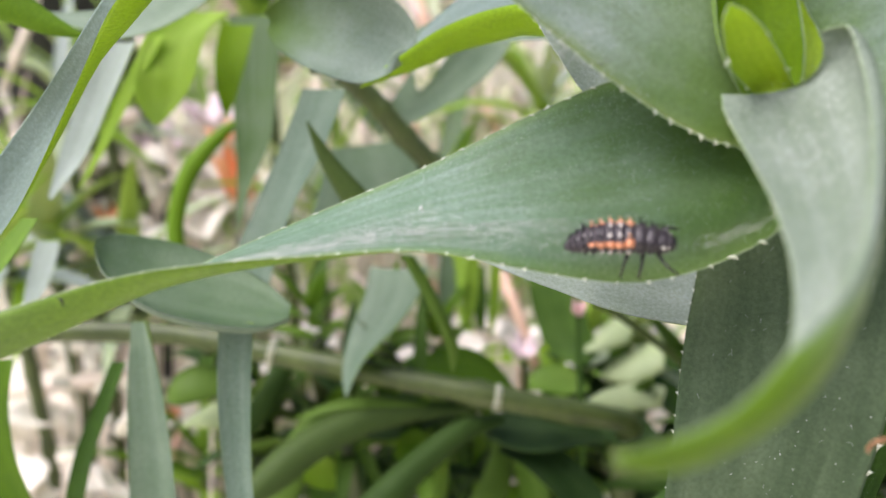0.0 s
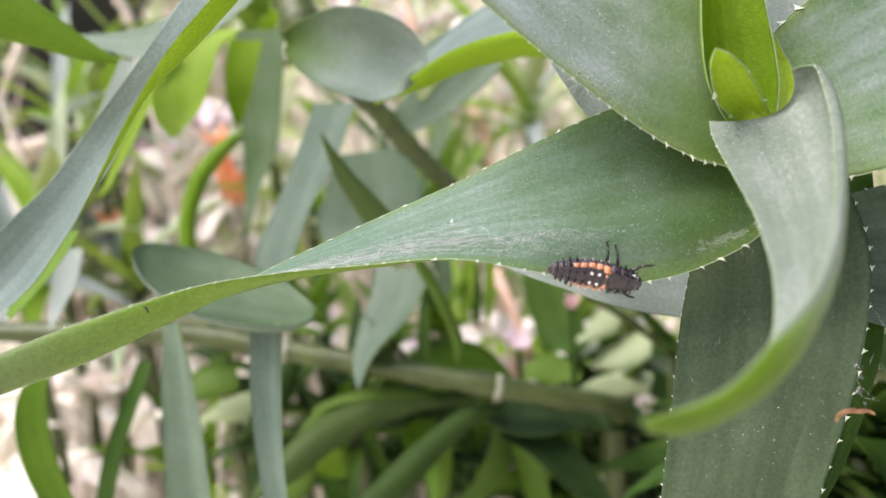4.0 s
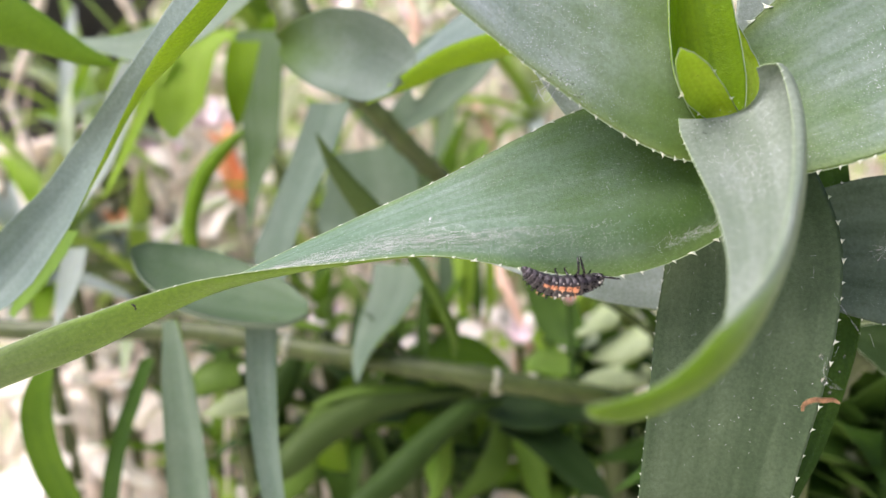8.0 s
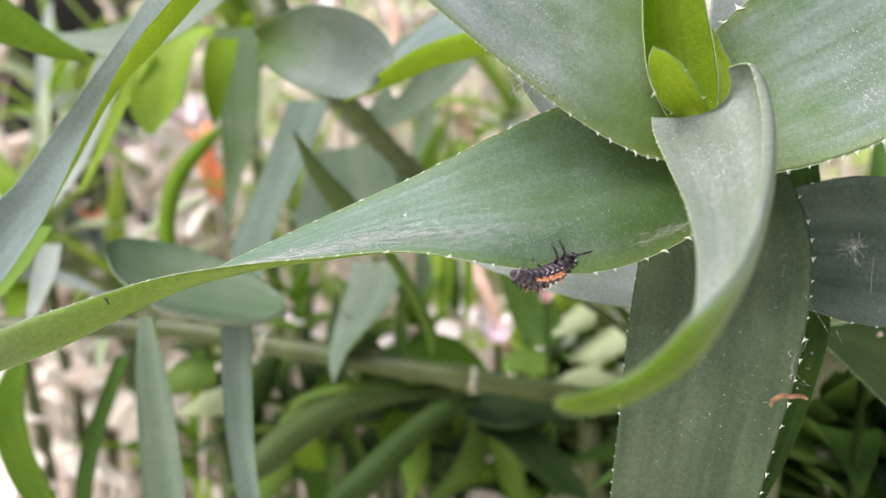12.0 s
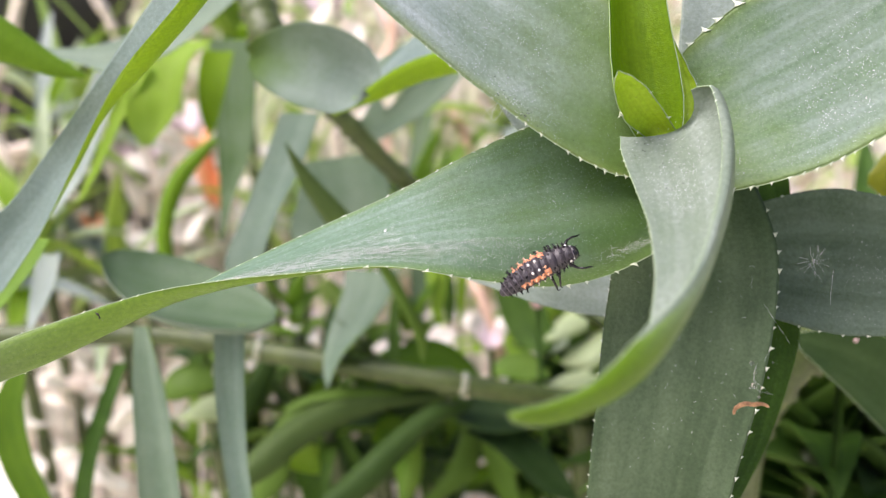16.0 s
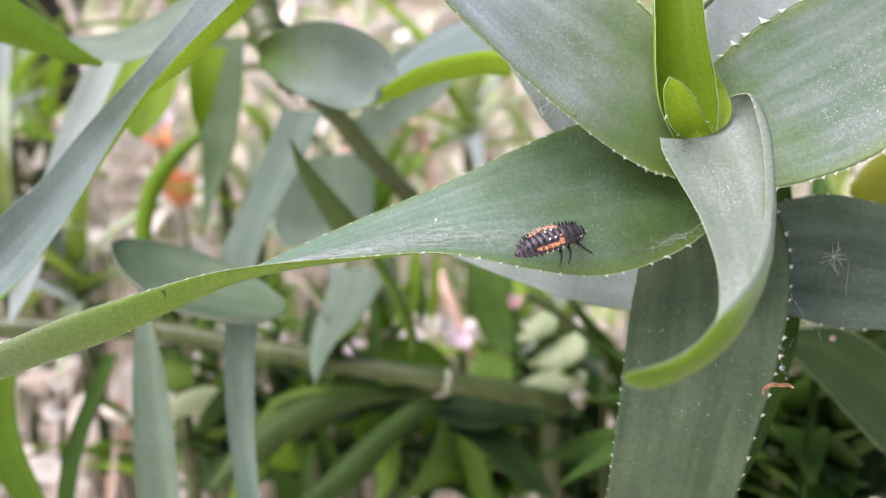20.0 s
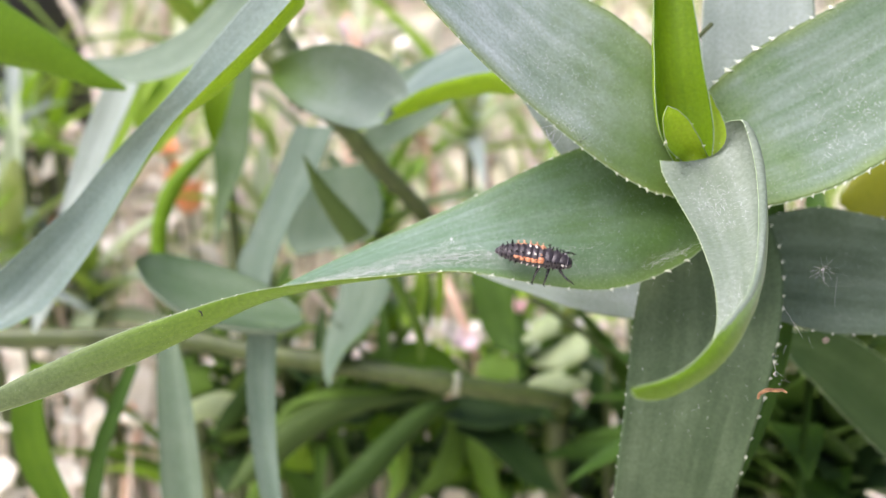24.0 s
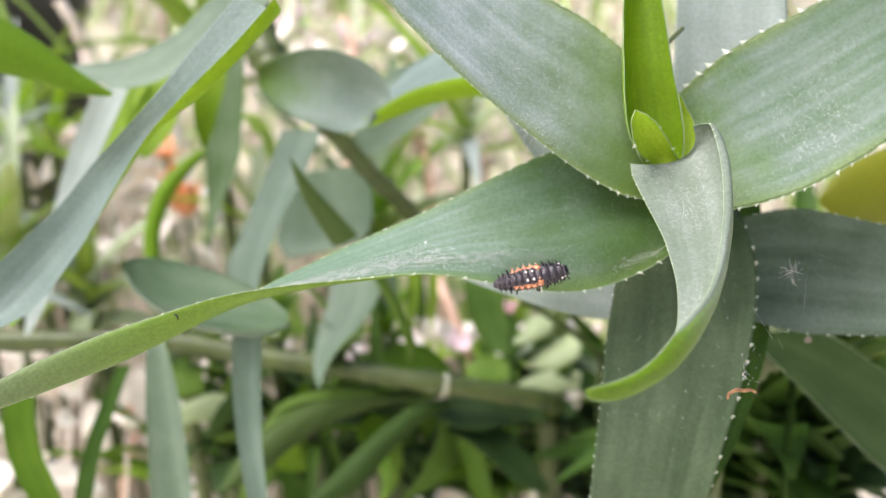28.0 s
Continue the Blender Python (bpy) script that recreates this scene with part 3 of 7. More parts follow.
def blades(bm, count, xs, ys, zs, length, width):
    for _ in range(count):
        p = Vector((random.uniform(*xs), random.uniform(*ys), random.uniform(*zs)))
        turn = random.uniform(0, 6.283)
        out = Vector((math.cos(turn), math.sin(turn), 0))
        n, w, droop = length * random.uniform(0.5, 1.3), width * random.uniform(0.5, 1.3), random.uniform(0.2, 1.1)
        side = Vector((-out.y, out.x, random.uniform(-0.5, 0.5))).normalized()
        rows = []
        for k in range(6):
            f = k / 5
            c = p + Vector((0, 0, n * (f - droop * f * f))) + out * n * 0.6 * f
            c.z = max(c.z, 0.002) + 0.9 * rise(p.x, p.y)
            h = w * (1 - f ** 2.2) * 0.5 + 0.0002
            rows.append((bm.verts.new(c - side * h), bm.verts.new(c + Vector((0, 0, -h * 0.5))), bm.verts.new(c + side * h)))
        for r, s in zip(rows, rows[1:]):
            bm.faces.new((r[0], r[1], s[1], s[0]))
            bm.faces.new((r[1], r[2], s[2], s[1]))


bed()


# ---- plants ----
near_plant = thing("aloe_plant", (0.045, 0.100, 0.150), "grey-green aloe rosette with spiny leaves on a thick stem", "aloe", "aloe plants")
right_plant = thing("aloe_plant", (0.10, 0.150, 0.10), "aloe shoot in the shade behind the rosette", "aloe", "aloe plants")
left_plant = thing("aloe_plant", (-0.01, 0.190, 0.20), "sprawling aloe with long arching and hanging leaves", "aloe", "aloe plants")
low_plant = thing("aloe_plant", (0.02, 0.22, 0.14), "low aloe branch with crowded green blades", "aloe", "aloe plants")

leaf(near_plant, [(49.5, 95.2, 245.1), (44.2, 93.4, 242.7), (34.3, 92.9, 240.5), (22.9, 93.9, 241.2), (13.5, 94.9, 242.3), (3.2, 95.0, 241.9), (-5.8, 95.0, 241.5), (-14.7, 94.4, 240.7), (-24.9, 93.3, 238.4), (-32.8, 91.7, 236.3), (-41.8, 89.8, 233.1), (-53.1, 86.4, 228.3)],
     [(45.4, 104.2, 256.9), (39.6, 105.5, 257.4), (32.2, 106.2, 255.6), (23.8, 106.3, 252.2), (14.2, 106.1, 247.9), (1.6, 104.9, 243.2), (-8.7, 101.8, 239.6), (-16.1, 97.5, 237.1), (-26.0, 93.9, 233.5), (-33.8, 91.8, 231.4), (-42.3, 89.2, 229.5), (-53.2, 86.3, 228.0)],
     chan=0.06, thick=0.3, mat="longleaf", label="long grey-green leaf twisting to show its paler underside", pitch=0.85, dust=1, teeth=(0.85, 0.75), roll=(0.42, 0.17, 0.14))
leaf(near_plant, [(43.3, 96.4, 250.2), (38.8, 96.4, 251.8), (32.5, 96.8, 255.7), (23.4, 97.2, 263.1), (15.6, 96.5, 270.3), (8.3, 95.9, 277.9), (1.9, 95.2, 285.5), (-4.5, 94.9, 294.0)],
     [(46.1, 101.4, 261.1), (43.6, 104.7, 268.0), (38.1, 108.1, 273.6), (28.4, 109.5, 279.2), (19.5, 109.2, 285.9), (11.1, 106.3, 291.0), (2.9, 101.3, 293.1), (-4.4, 95.0, 294.3)],
     chan=0.02, thick=0.2, mat="broad", label="broad grey-green leaf dusted with fine specks", pitch=0.6, dust=1, teeth=0.7)
leaf(near_plant, [(43.4, 97.2, 254.5), (40.9, 97.1, 259.0), (40.3, 98.1, 263.6), (40.5, 99.8, 268.9), (41.2, 102.9, 275.4), (42.7, 106.2, 282.6), (44.9, 111.2, 292.0)],
     [(48.4, 97.2, 254.6), (48.8, 97.9, 258.5), (48.4, 99.3, 263.0), (47.7, 101.1, 268.5), (47.2, 103.7, 275.1), (46.5, 107.1, 282.6), (45.2, 111.2, 292.0)],
     chan=0.75, thick=0.35, mat="shoot", label="upright bright green young leaf", teeth=(0, 0.25))
leaf(near_plant, [(47.5, 99.1, 251.6), (44.5, 97.1, 254.7), (41.1, 94.4, 257.5), (39.5, 92.6, 260.5), (39.2, 91.8, 262.3), (39.5, 91.7, 263.4)],
     [(50.8, 99.1, 252.0), (48.1, 97.0, 254.9), (45.7, 94.7, 258.0), (43.2, 93.2, 261.1), (41.2, 92.1, 262.6), (39.6, 91.7, 263.4)],
     chan=0.45, thick=0.5, mat="young", label="small pointed new leaf, bright green", teeth=1.3)
leaf(near_plant, [(47.0, 99.3, 254.6), (48.4, 101.2, 259.1), (48.7, 103.1, 263.4), (48.8, 105.1, 266.4)],
     [(51.6, 98.3, 255.1), (51.6, 100.0, 258.7), (50.3, 102.4, 262.8), (49.0, 105.1, 266.5)],
     chan=0.3, thick=0.4, mat="young", label="young yellow-green leaf behind the shoot", teeth=0.6)
leaf(near_plant, [(48.6, 94.2, 260.5), (51.4, 92.9, 259.8), (51.4, 88.4, 255.7), (48.9, 81.6, 252.2), (44.8, 73.5, 249.7), (40.4, 66.2, 248.1), (36.4, 61.7, 247.0), (33.2, 59.3, 245.9), (29.1, 57.0, 245.2), (25.7, 55.8, 244.6), (23.6, 54.7, 244.5), (22.9, 54.6, 244.0)],
     [(41.3, 97.5, 255.2), (40.8, 94.9, 253.8), (40.7, 87.8, 251.2), (40.3, 81.3, 248.9), (38.8, 73.9, 246.9), (36.8, 68.1, 245.1), (35.1, 64.9, 243.2), (32.4, 61.9, 241.7), (28.8, 58.2, 241.5), (25.6, 55.8, 242.0), (23.4, 54.5, 243.1), (22.6, 54.1, 244.0)],
     chan=0.22, thick=0.34, notch=3.0, curl=(3.3, 0.32, 0.33), pitch=0.42, mat="leafcurl", label="recurved pale green leaf with a curled bright green tip", teeth=(0.4, 0.45))
leaf(near_plant, [(48.4, 103.5, 261.4), (52.0, 104.6, 265.1), (58.7, 105.4, 269.7), (67.4, 105.1, 274.1), (76.1, 103.3, 278.9), (85.9, 101.0, 282.1), (99.6, 98.3, 284.3)],
     [(49.4, 95.1, 248.1), (54.4, 94.2, 248.9), (61.8, 93.5, 250.5), (70.1, 93.5, 254.1), (79.6, 94.1, 259.9), (89.0, 95.5, 268.0), (99.7, 98.1, 283.7)],
     chan=0.14, thick=0.32, mat="aloe", label="wide grey-green leaf with whitish marginal spines", pitch=0.62, dust=1, teeth=(1.35, 1.0))
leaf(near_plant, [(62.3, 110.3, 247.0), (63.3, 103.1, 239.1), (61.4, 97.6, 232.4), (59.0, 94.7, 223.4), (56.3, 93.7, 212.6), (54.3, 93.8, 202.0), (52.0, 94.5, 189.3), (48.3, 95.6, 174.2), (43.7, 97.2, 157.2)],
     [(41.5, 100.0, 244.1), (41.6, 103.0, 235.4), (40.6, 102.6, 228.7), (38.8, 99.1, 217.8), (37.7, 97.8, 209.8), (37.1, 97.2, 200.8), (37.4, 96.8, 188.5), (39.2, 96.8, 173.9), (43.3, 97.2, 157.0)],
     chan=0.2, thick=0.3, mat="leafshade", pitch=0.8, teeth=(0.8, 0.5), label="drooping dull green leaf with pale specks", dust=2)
leaf(near_plant, [(63.5, 114.0, 241.2), (74.4, 114.4, 242.9), (82.9, 111.8, 241.8), (95.1, 107.2, 239.0), (111.2, 101.6, 234.6), (126.7, 95.7, 229.4)],
     [(58.9, 106.2, 229.6), (69.7, 102.7, 226.4), (78.0, 100.4, 226.0), (90.4, 97.8, 226.2), (107.9, 95.9, 226.9), (126.9, 95.6, 228.9)],
     chan=0.12, thick=0.28, mat="level", label="dull grey-green leaf held out level", teeth=0.55)
leaf(near_plant, [(53.5, 112.4, 224.6), (47.6, 113.3, 225.2), (43.8, 114.9, 225.3), (38.7, 115.8, 226.1), (34.2, 116.7, 227.3), (29.9, 118.7, 228.6), (25.3, 119.8, 230.2), (20.9, 121.9, 231.7), (16.3, 123.0, 233.6), (13.2, 124.8, 234.8)],
     [(58.6, 126.1, 233.1), (51.8, 126.2, 234.5), (47.4, 126.8, 235.1), (41.7, 126.6, 235.9), (36.5, 126.3, 236.5), (31.6, 126.8, 236.6), (26.6, 126.3, 236.8), (21.7, 126.7, 236.4), (16.7, 126.1, 236.2), (13.2, 125.9, 234.6)],
     chan=0.1, thick=0.28, mat="leafpale", label="pale leaf half hidden behind another", teeth=0)
leaf(near_plant, [(36.8, 110.0, 247.6), (33.3, 111.0, 251.0), (31.0, 113.1, 254.2), (28.3, 115.4, 258.4), (25.9, 118.9, 262.9), (22.6, 121.7, 268.9), (19.1, 126.2, 276.7)],
     [(41.9, 114.1, 254.3), (38.6, 116.5, 258.6), (35.8, 118.8, 262.9), (32.9, 121.2, 267.3), (29.7, 123.7, 271.8), (25.0, 125.9, 275.8), (19.4, 126.3, 277.0)],
     chan=0.12, thick=0.28, mat="leafpale", label="pale leaf with fine spines along its edge", teeth=0.55)
leaf(near_plant, [(48.9, 107.8, 249.4), (52.6, 113.2, 261.3), (54.4, 117.1, 271.1), (55.8, 121.1, 281.1), (58.3, 125.6, 293.0), (63.6, 130.8, 308.3)],
     [(62.4, 104.1, 249.5), (68.7, 108.9, 260.4), (71.2, 114.0, 270.8), (72.0, 119.1, 280.8), (70.1, 124.1, 292.7), (63.9, 130.8, 308.5)],
     chan=0.1, thick=0.25, mat="leafpale", label="pale grey leaf standing behind the shoot", teeth=0.55)
# the shade behind the drooping leaf is put into this one's dark colour
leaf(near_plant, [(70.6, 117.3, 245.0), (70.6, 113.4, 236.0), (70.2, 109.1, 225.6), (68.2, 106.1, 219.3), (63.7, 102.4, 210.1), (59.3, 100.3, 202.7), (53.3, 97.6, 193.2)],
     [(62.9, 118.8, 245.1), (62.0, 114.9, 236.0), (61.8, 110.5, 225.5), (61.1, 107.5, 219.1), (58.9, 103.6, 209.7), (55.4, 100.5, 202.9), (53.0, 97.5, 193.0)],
     chan=0.12, thick=0.28, mat="leafdark", label="narrow drooping leaf with shade in its dark green", teeth=0)
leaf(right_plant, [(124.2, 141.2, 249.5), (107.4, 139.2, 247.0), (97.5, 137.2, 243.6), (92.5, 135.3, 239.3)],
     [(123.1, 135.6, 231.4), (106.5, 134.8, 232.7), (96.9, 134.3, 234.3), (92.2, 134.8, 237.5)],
     chan=0.1, thick=0.25, mat="yellowed", label="yellowing leaf coloured as if lit from behind")
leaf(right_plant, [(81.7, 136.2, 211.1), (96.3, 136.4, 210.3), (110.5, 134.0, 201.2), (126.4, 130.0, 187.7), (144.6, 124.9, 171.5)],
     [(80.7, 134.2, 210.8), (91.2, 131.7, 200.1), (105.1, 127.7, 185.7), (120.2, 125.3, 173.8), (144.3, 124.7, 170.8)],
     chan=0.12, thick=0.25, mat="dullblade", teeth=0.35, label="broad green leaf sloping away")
leaf(left_plant, [(-5.9, 112.8, 277.7), (-12.2, 113.1, 271.5), (-20.2, 116.3, 264.6), (-28.2, 125.6, 257.2), (-34.7, 129.4, 249.0), (-39.5, 130.4, 242.1), (-43.7, 129.7, 236.3), (-52.1, 127.1, 227.6), (-67.3, 121.8, 223.4)],
     [(-11.8, 123.7, 278.5), (-18.5, 123.7, 271.7), (-25.9, 125.6, 263.9), (-34.4, 131.7, 256.2), (-41.1, 135.1, 250.0), (-46.3, 134.4, 244.2), (-51.0, 133.2, 240.3), (-61.2, 130.6, 231.6), (-68.9, 124.0, 223.6)],
     chan=0.45, thick=0.2, mat="blade", label="long diagonal grey blade with a bright green edge", teeth=0)
leaf(left_plant, [(-76.1, 155.9, 268.3), (-62.3, 156.5, 265.6), (-53.2, 157.7, 263.0), (-46.6, 158.3, 260.6), (-41.4, 159.5, 259.8)],
     [(-74.9, 161.9, 287.7), (-61.0, 160.8, 276.4), (-53.1, 161.0, 270.2), (-47.1, 160.7, 264.8), (-41.1, 159.7, 260.5)],
     chan=0.15, thick=0.4, mat="deepgreen", label="bright green leaf darkening to its tip", teeth=0)
leaf(left_plant, [(-48.1, 204.9, 257.3), (-54.4, 203.1, 245.6), (-61.1, 201.2, 233.7), (-69.7, 200.4, 224.3)],
     [(-57.0, 209.2, 257.2), (-63.5, 207.3, 245.2), (-68.1, 204.1, 233.4), (-70.5, 200.7, 224.9)],
     chan=0.3, thick=0.25, mat="leafpale", label="whitish hanging leaf", teeth=0)
leaf(left_plant, [(-45.2, 215.2, 257.6), (-53.3, 213.4, 245.3), (-60.0, 211.8, 234.2), (-67.3, 210.7, 224.4)],
     [(-49.7, 216.8, 257.6), (-56.8, 215.1, 245.9), (-62.3, 213.5, 235.4), (-67.8, 210.8, 224.7)],
     chan=0.2, thick=0.25, mat="sunlit", label="thin yellow-green hanging leaf", teeth=0)
leaf(left_plant, [(-66.4, 193.7, 264.7), (-56.7, 193.2, 263.6), (-45.4, 192.3, 264.8), (-33.6, 191.7, 270.0), (-22.9, 191.0, 278.4), (-8.6, 187.1, 280.2)],
     [(-65.7, 190.6, 261.4), (-56.1, 190.3, 261.1), (-44.8, 187.1, 258.4), (-32.2, 186.0, 262.1), (-19.5, 186.3, 270.4), (-8.1, 187.0, 279.7)],
     chan=0.1, thick=0.25, mat="greypale", label="pale grey leaf arching over", teeth=0)
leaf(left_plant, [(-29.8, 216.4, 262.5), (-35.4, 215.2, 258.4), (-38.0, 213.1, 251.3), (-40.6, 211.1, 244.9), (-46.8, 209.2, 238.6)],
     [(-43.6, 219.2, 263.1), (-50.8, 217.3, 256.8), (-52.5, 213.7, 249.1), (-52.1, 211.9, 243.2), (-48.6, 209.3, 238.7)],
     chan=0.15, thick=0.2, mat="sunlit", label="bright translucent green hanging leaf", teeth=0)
leaf(left_plant, [(-27.0, 225.9, 259.0), (-28.8, 223.7, 252.3), (-31.5, 221.2, 244.2), (-34.1, 219.4, 238.2)],
     [(-35.1, 227.2, 259.4), (-36.9, 225.1, 252.6), (-36.5, 221.4, 244.5), (-34.5, 219.3, 237.9)],
     chan=0.15, thick=0.2, mat="shoot", label="small translucent green leaf", teeth=0)
leaf(left_plant, [(-15.2, 176.1, 262.5), (-9.7, 170.0, 265.6), (-2.2, 163.4, 267.6), (4.9, 160.0, 266.3), (10.2, 158.3, 263.0), (12.5, 156.4, 258.1), (9.8, 157.6, 254.1)],
     [(-15.0, 177.2, 259.3), (-12.0, 167.6, 257.0), (-6.8, 159.8, 254.4), (-1.4, 156.4, 252.5), (2.9, 155.6, 251.5), (6.9, 155.4, 252.5), (9.6, 157.6, 253.9)],
     chan=0.55, thick=0.2, mat="hollow", label="hollow grey-green leaf with shade coloured in and a broad pale lip", teeth=0)
leaf(left_plant, [(30.7, 140.5, 263.4), (26.2, 144.5, 262.9), (20.9, 148.4, 261.6), (15.2, 154.0, 259.1), (9.3, 157.0, 255.3), (5.4, 159.3, 252.7), (2.5, 160.8, 250.4)],
     [(32.8, 160.5, 266.9), (27.7, 164.9, 267.6), (23.3, 168.7, 266.1), (17.8, 170.8, 262.6), (12.2, 168.3, 257.9), (7.1, 165.0, 253.8), (2.6, 161.8, 250.5)],
     chan=0.2, thick=0.5, mat="blade", label="arching grey leaf with a bright green underside", teeth=0)
leaf(left_plant, [(9.8, 190.2, 256.9), (17.8, 189.5, 261.2), (29.6, 188.3, 265.5), (46.6, 186.0, 271.4)],
     [(11.9, 185.7, 253.5), (22.2, 183.7, 254.6), (32.4, 181.7, 255.7), (44.9, 179.1, 255.6)],
     chan=0.15, thick=0.25, mat="greypale", label="flat blue-grey leaf", teeth=0)
leaf(left_plant, [(-2.3, 185.1, 247.6), (-7.5, 183.6, 236.0), (-13.3, 182.7, 226.5), (-18.0, 181.5, 215.6), (-21.7, 179.7, 203.2)],
     [(-11.3, 189.4, 247.5), (-16.7, 187.8, 235.7), (-22.8, 186.2, 223.6), (-26.8, 184.2, 214.0), (-22.2, 179.5, 202.5)],
     chan=0.12, thick=0.25, mat="bluegrey", label="blue-grey leaf hanging straight down", teeth=0)
leaf(left_plant, [(4.9, 177.4, 224.1), (0.5, 178.2, 229.6), (-3.4, 178.7, 234.1), (-6.7, 178.7, 238.8), (-9.3, 178.4, 242.9)],
     [(-1.1, 180.8, 221.0), (-4.5, 180.7, 227.2), (-7.3, 180.5, 233.0), (-8.7, 179.5, 238.1), (-9.5, 178.4, 242.7)],
     chan=0.3, thick=0.3, mat="dullblade", label="dark green pointed leaf", teeth=0)
leaf(left_plant, [(9.9, 211.4, 248.6), (12.3, 210.1, 244.5), (24.1, 211.1, 258.5), (37.9, 211.4, 266.7)],
     [(0.8, 208.5, 235.9), (9.1, 208.7, 236.7), (27.5, 208.7, 247.9), (38.4, 211.0, 265.4)],
     chan=0.12, thick=0.25, mat="greypale", label="pale blue-grey leaf", teeth=0)
leaf(left_plant, [(6.6, 231.7, 229.7), (10.5, 228.3, 219.3), (6.8, 225.2, 209.2), (-8.8, 224.3, 205.7)],
     [(-13.7, 233.4, 227.5), (-15.1, 230.7, 218.7), (-18.0, 228.0, 210.0), (-15.0, 224.1, 204.6)],
     chan=0.1, thick=0.2, mat="greypale", label="pale leaf turned flat", teeth=0)
leaf(left_plant, [(-9.5, 145.8, 216.2), (-13.9, 141.7, 216.2), (-22.2, 140.3, 218.0), (-30.8, 141.3, 220.7), (-38.3, 146.8, 224.2), (-41.5, 151.9, 227.0)],
     [(-10.7, 153.9, 215.3), (-16.5, 159.2, 218.3), (-26.6, 162.8, 222.4), (-34.7, 161.8, 225.5), (-39.8, 158.4, 227.5), (-41.9, 154.3, 227.9)],
     chan=0.3, thick=0.2, mat="cup", label="cupped grey-green leaf", teeth=0)
leaf(left_plant, [(-15.0, 143.9, 215.8), (-16.0, 141.6, 205.2), (-16.5, 138.8, 193.2), (-16.0, 135.9, 181.1), (-15.4, 132.5, 164.1)],
     [(-21.0, 145.6, 215.4), (-21.8, 143.3, 204.9), (-21.5, 140.4, 192.7), (-19.9, 136.7, 180.7), (-15.8, 132.5, 164.1)],
     chan=0.55, thick=0.25, mat="bluegrey", label="narrow folded leaf hanging straight down", teeth=0)
leaf(left_plant, [(-37.4, 158.5, 211.2), (-35.2, 155.8, 199.6), (-34.0, 152.5, 186.3), (-33.8, 149.3, 172.9), (-36.5, 145.6, 154.6)],
     [(-40.9, 161.2, 210.3), (-42.0, 157.6, 199.1), (-42.2, 153.7, 186.3), (-42.0, 150.4, 172.8), (-37.0, 145.6, 154.6)],
     chan=0.4, thick=0.25, mat="greypale", label="hanging grey-green leaf", teeth=0)
leaf(left_plant, [(-66.2, 166.3, 201.7), (-67.8, 164.5, 192.4), (-67.2, 162.5, 182.8), (-64.1, 160.4, 173.1), (-60.4, 158.3, 160.3)],
     [(-70.1, 168.3, 201.0), (-74.6, 165.6, 192.3), (-74.8, 163.6, 182.7), (-70.9, 161.1, 171.7), (-60.9, 158.2, 159.8)],
     chan=0.2, thick=0.3, mat="deepgreen", label="curved yellow-green leaf", teeth=0)
leaf(left_plant, [(-50.5, 179.5, 194.4), (-54.7, 177.4, 184.5), (-58.9, 175.4, 174.4), (-62.0, 172.5, 161.8), (-63.8, 169.5, 148.9)],
     [(-54.0, 180.5, 194.1), (-58.8, 178.5, 184.2), (-63.3, 176.4, 174.1), (-66.2, 173.5, 161.4), (-64.1, 169.4, 148.7)],
     chan=0.2, thick=0.3, mat="leafdark", label="thin dark leaf blade", teeth=0)
leaf(left_plant, [(-52.5, 233.5, 199.0), (-52.6, 236.9, 209.7), (-48.7, 240.1, 220.2), (-40.1, 243.2, 230.4), (-33.3, 244.7, 235.4)],
     [(-57.6, 234.6, 199.0), (-57.3, 238.5, 211.2), (-52.8, 242.2, 223.3), (-43.3, 244.3, 232.0), (-33.6, 244.9, 236.0)],
     chan=0.3, thick=0.5, mat="deepgreen", label="dark arching leaf stalk", teeth=0)
leaf(left_plant, [(-24.4, 247.3, 260.4), (-25.9, 243.6, 245.4), (-28.3, 239.9, 230.3), (-34.1, 237.2, 218.3), (-38.0, 233.5, 206.4)],
     [(-38.2, 249.8, 261.0), (-38.6, 246.0, 245.9), (-38.0, 241.2, 230.7), (-38.2, 238.3, 218.3), (-38.7, 233.3, 205.9)],
     chan=0.12, thick=0.2, mat="leaf", label="soft green leaf in the background", teeth=0)
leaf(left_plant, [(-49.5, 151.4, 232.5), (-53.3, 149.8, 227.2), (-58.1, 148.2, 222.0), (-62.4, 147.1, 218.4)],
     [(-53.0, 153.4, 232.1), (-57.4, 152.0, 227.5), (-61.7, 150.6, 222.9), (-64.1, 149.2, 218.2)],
     chan=0.2, thick=0.25, mat="sunlit2", label="yellow-green leaf coloured as if lit from behind", teeth=0)
leaf(left_plant, [(-70.8, 203.5, 214.1), (-72.5, 201.5, 207.6), (-75.6, 199.8, 201.9), (-79.4, 198.0, 196.3)],
     [(-77.1, 205.6, 213.8), (-78.9, 203.8, 208.0), (-80.3, 202.0, 202.1), (-80.1, 198.1, 196.5)],
     chan=0.2, thick=0.25, mat="leafpale", label="small whitish leaf", teeth=0)
leaf(low_plant, [(11.7, 207.5, 203.5), (9.5, 203.0, 198.5), (4.7, 198.4, 193.0), (-1.8, 194.6, 188.0), (-5.1, 191.7, 183.9), (-6.9, 188.9, 180.3)],
     [(-2.7, 217.5, 201.1), (-3.9, 211.1, 195.6), (-6.9, 204.7, 189.7), (-8.3, 198.9, 185.3), (-8.3, 193.8, 182.4), (-7.3, 188.9, 180.3)],
     chan=0.15, thick=0.25, mat="greypale", label="pale blue-green leaf hanging over the stem", teeth=0)
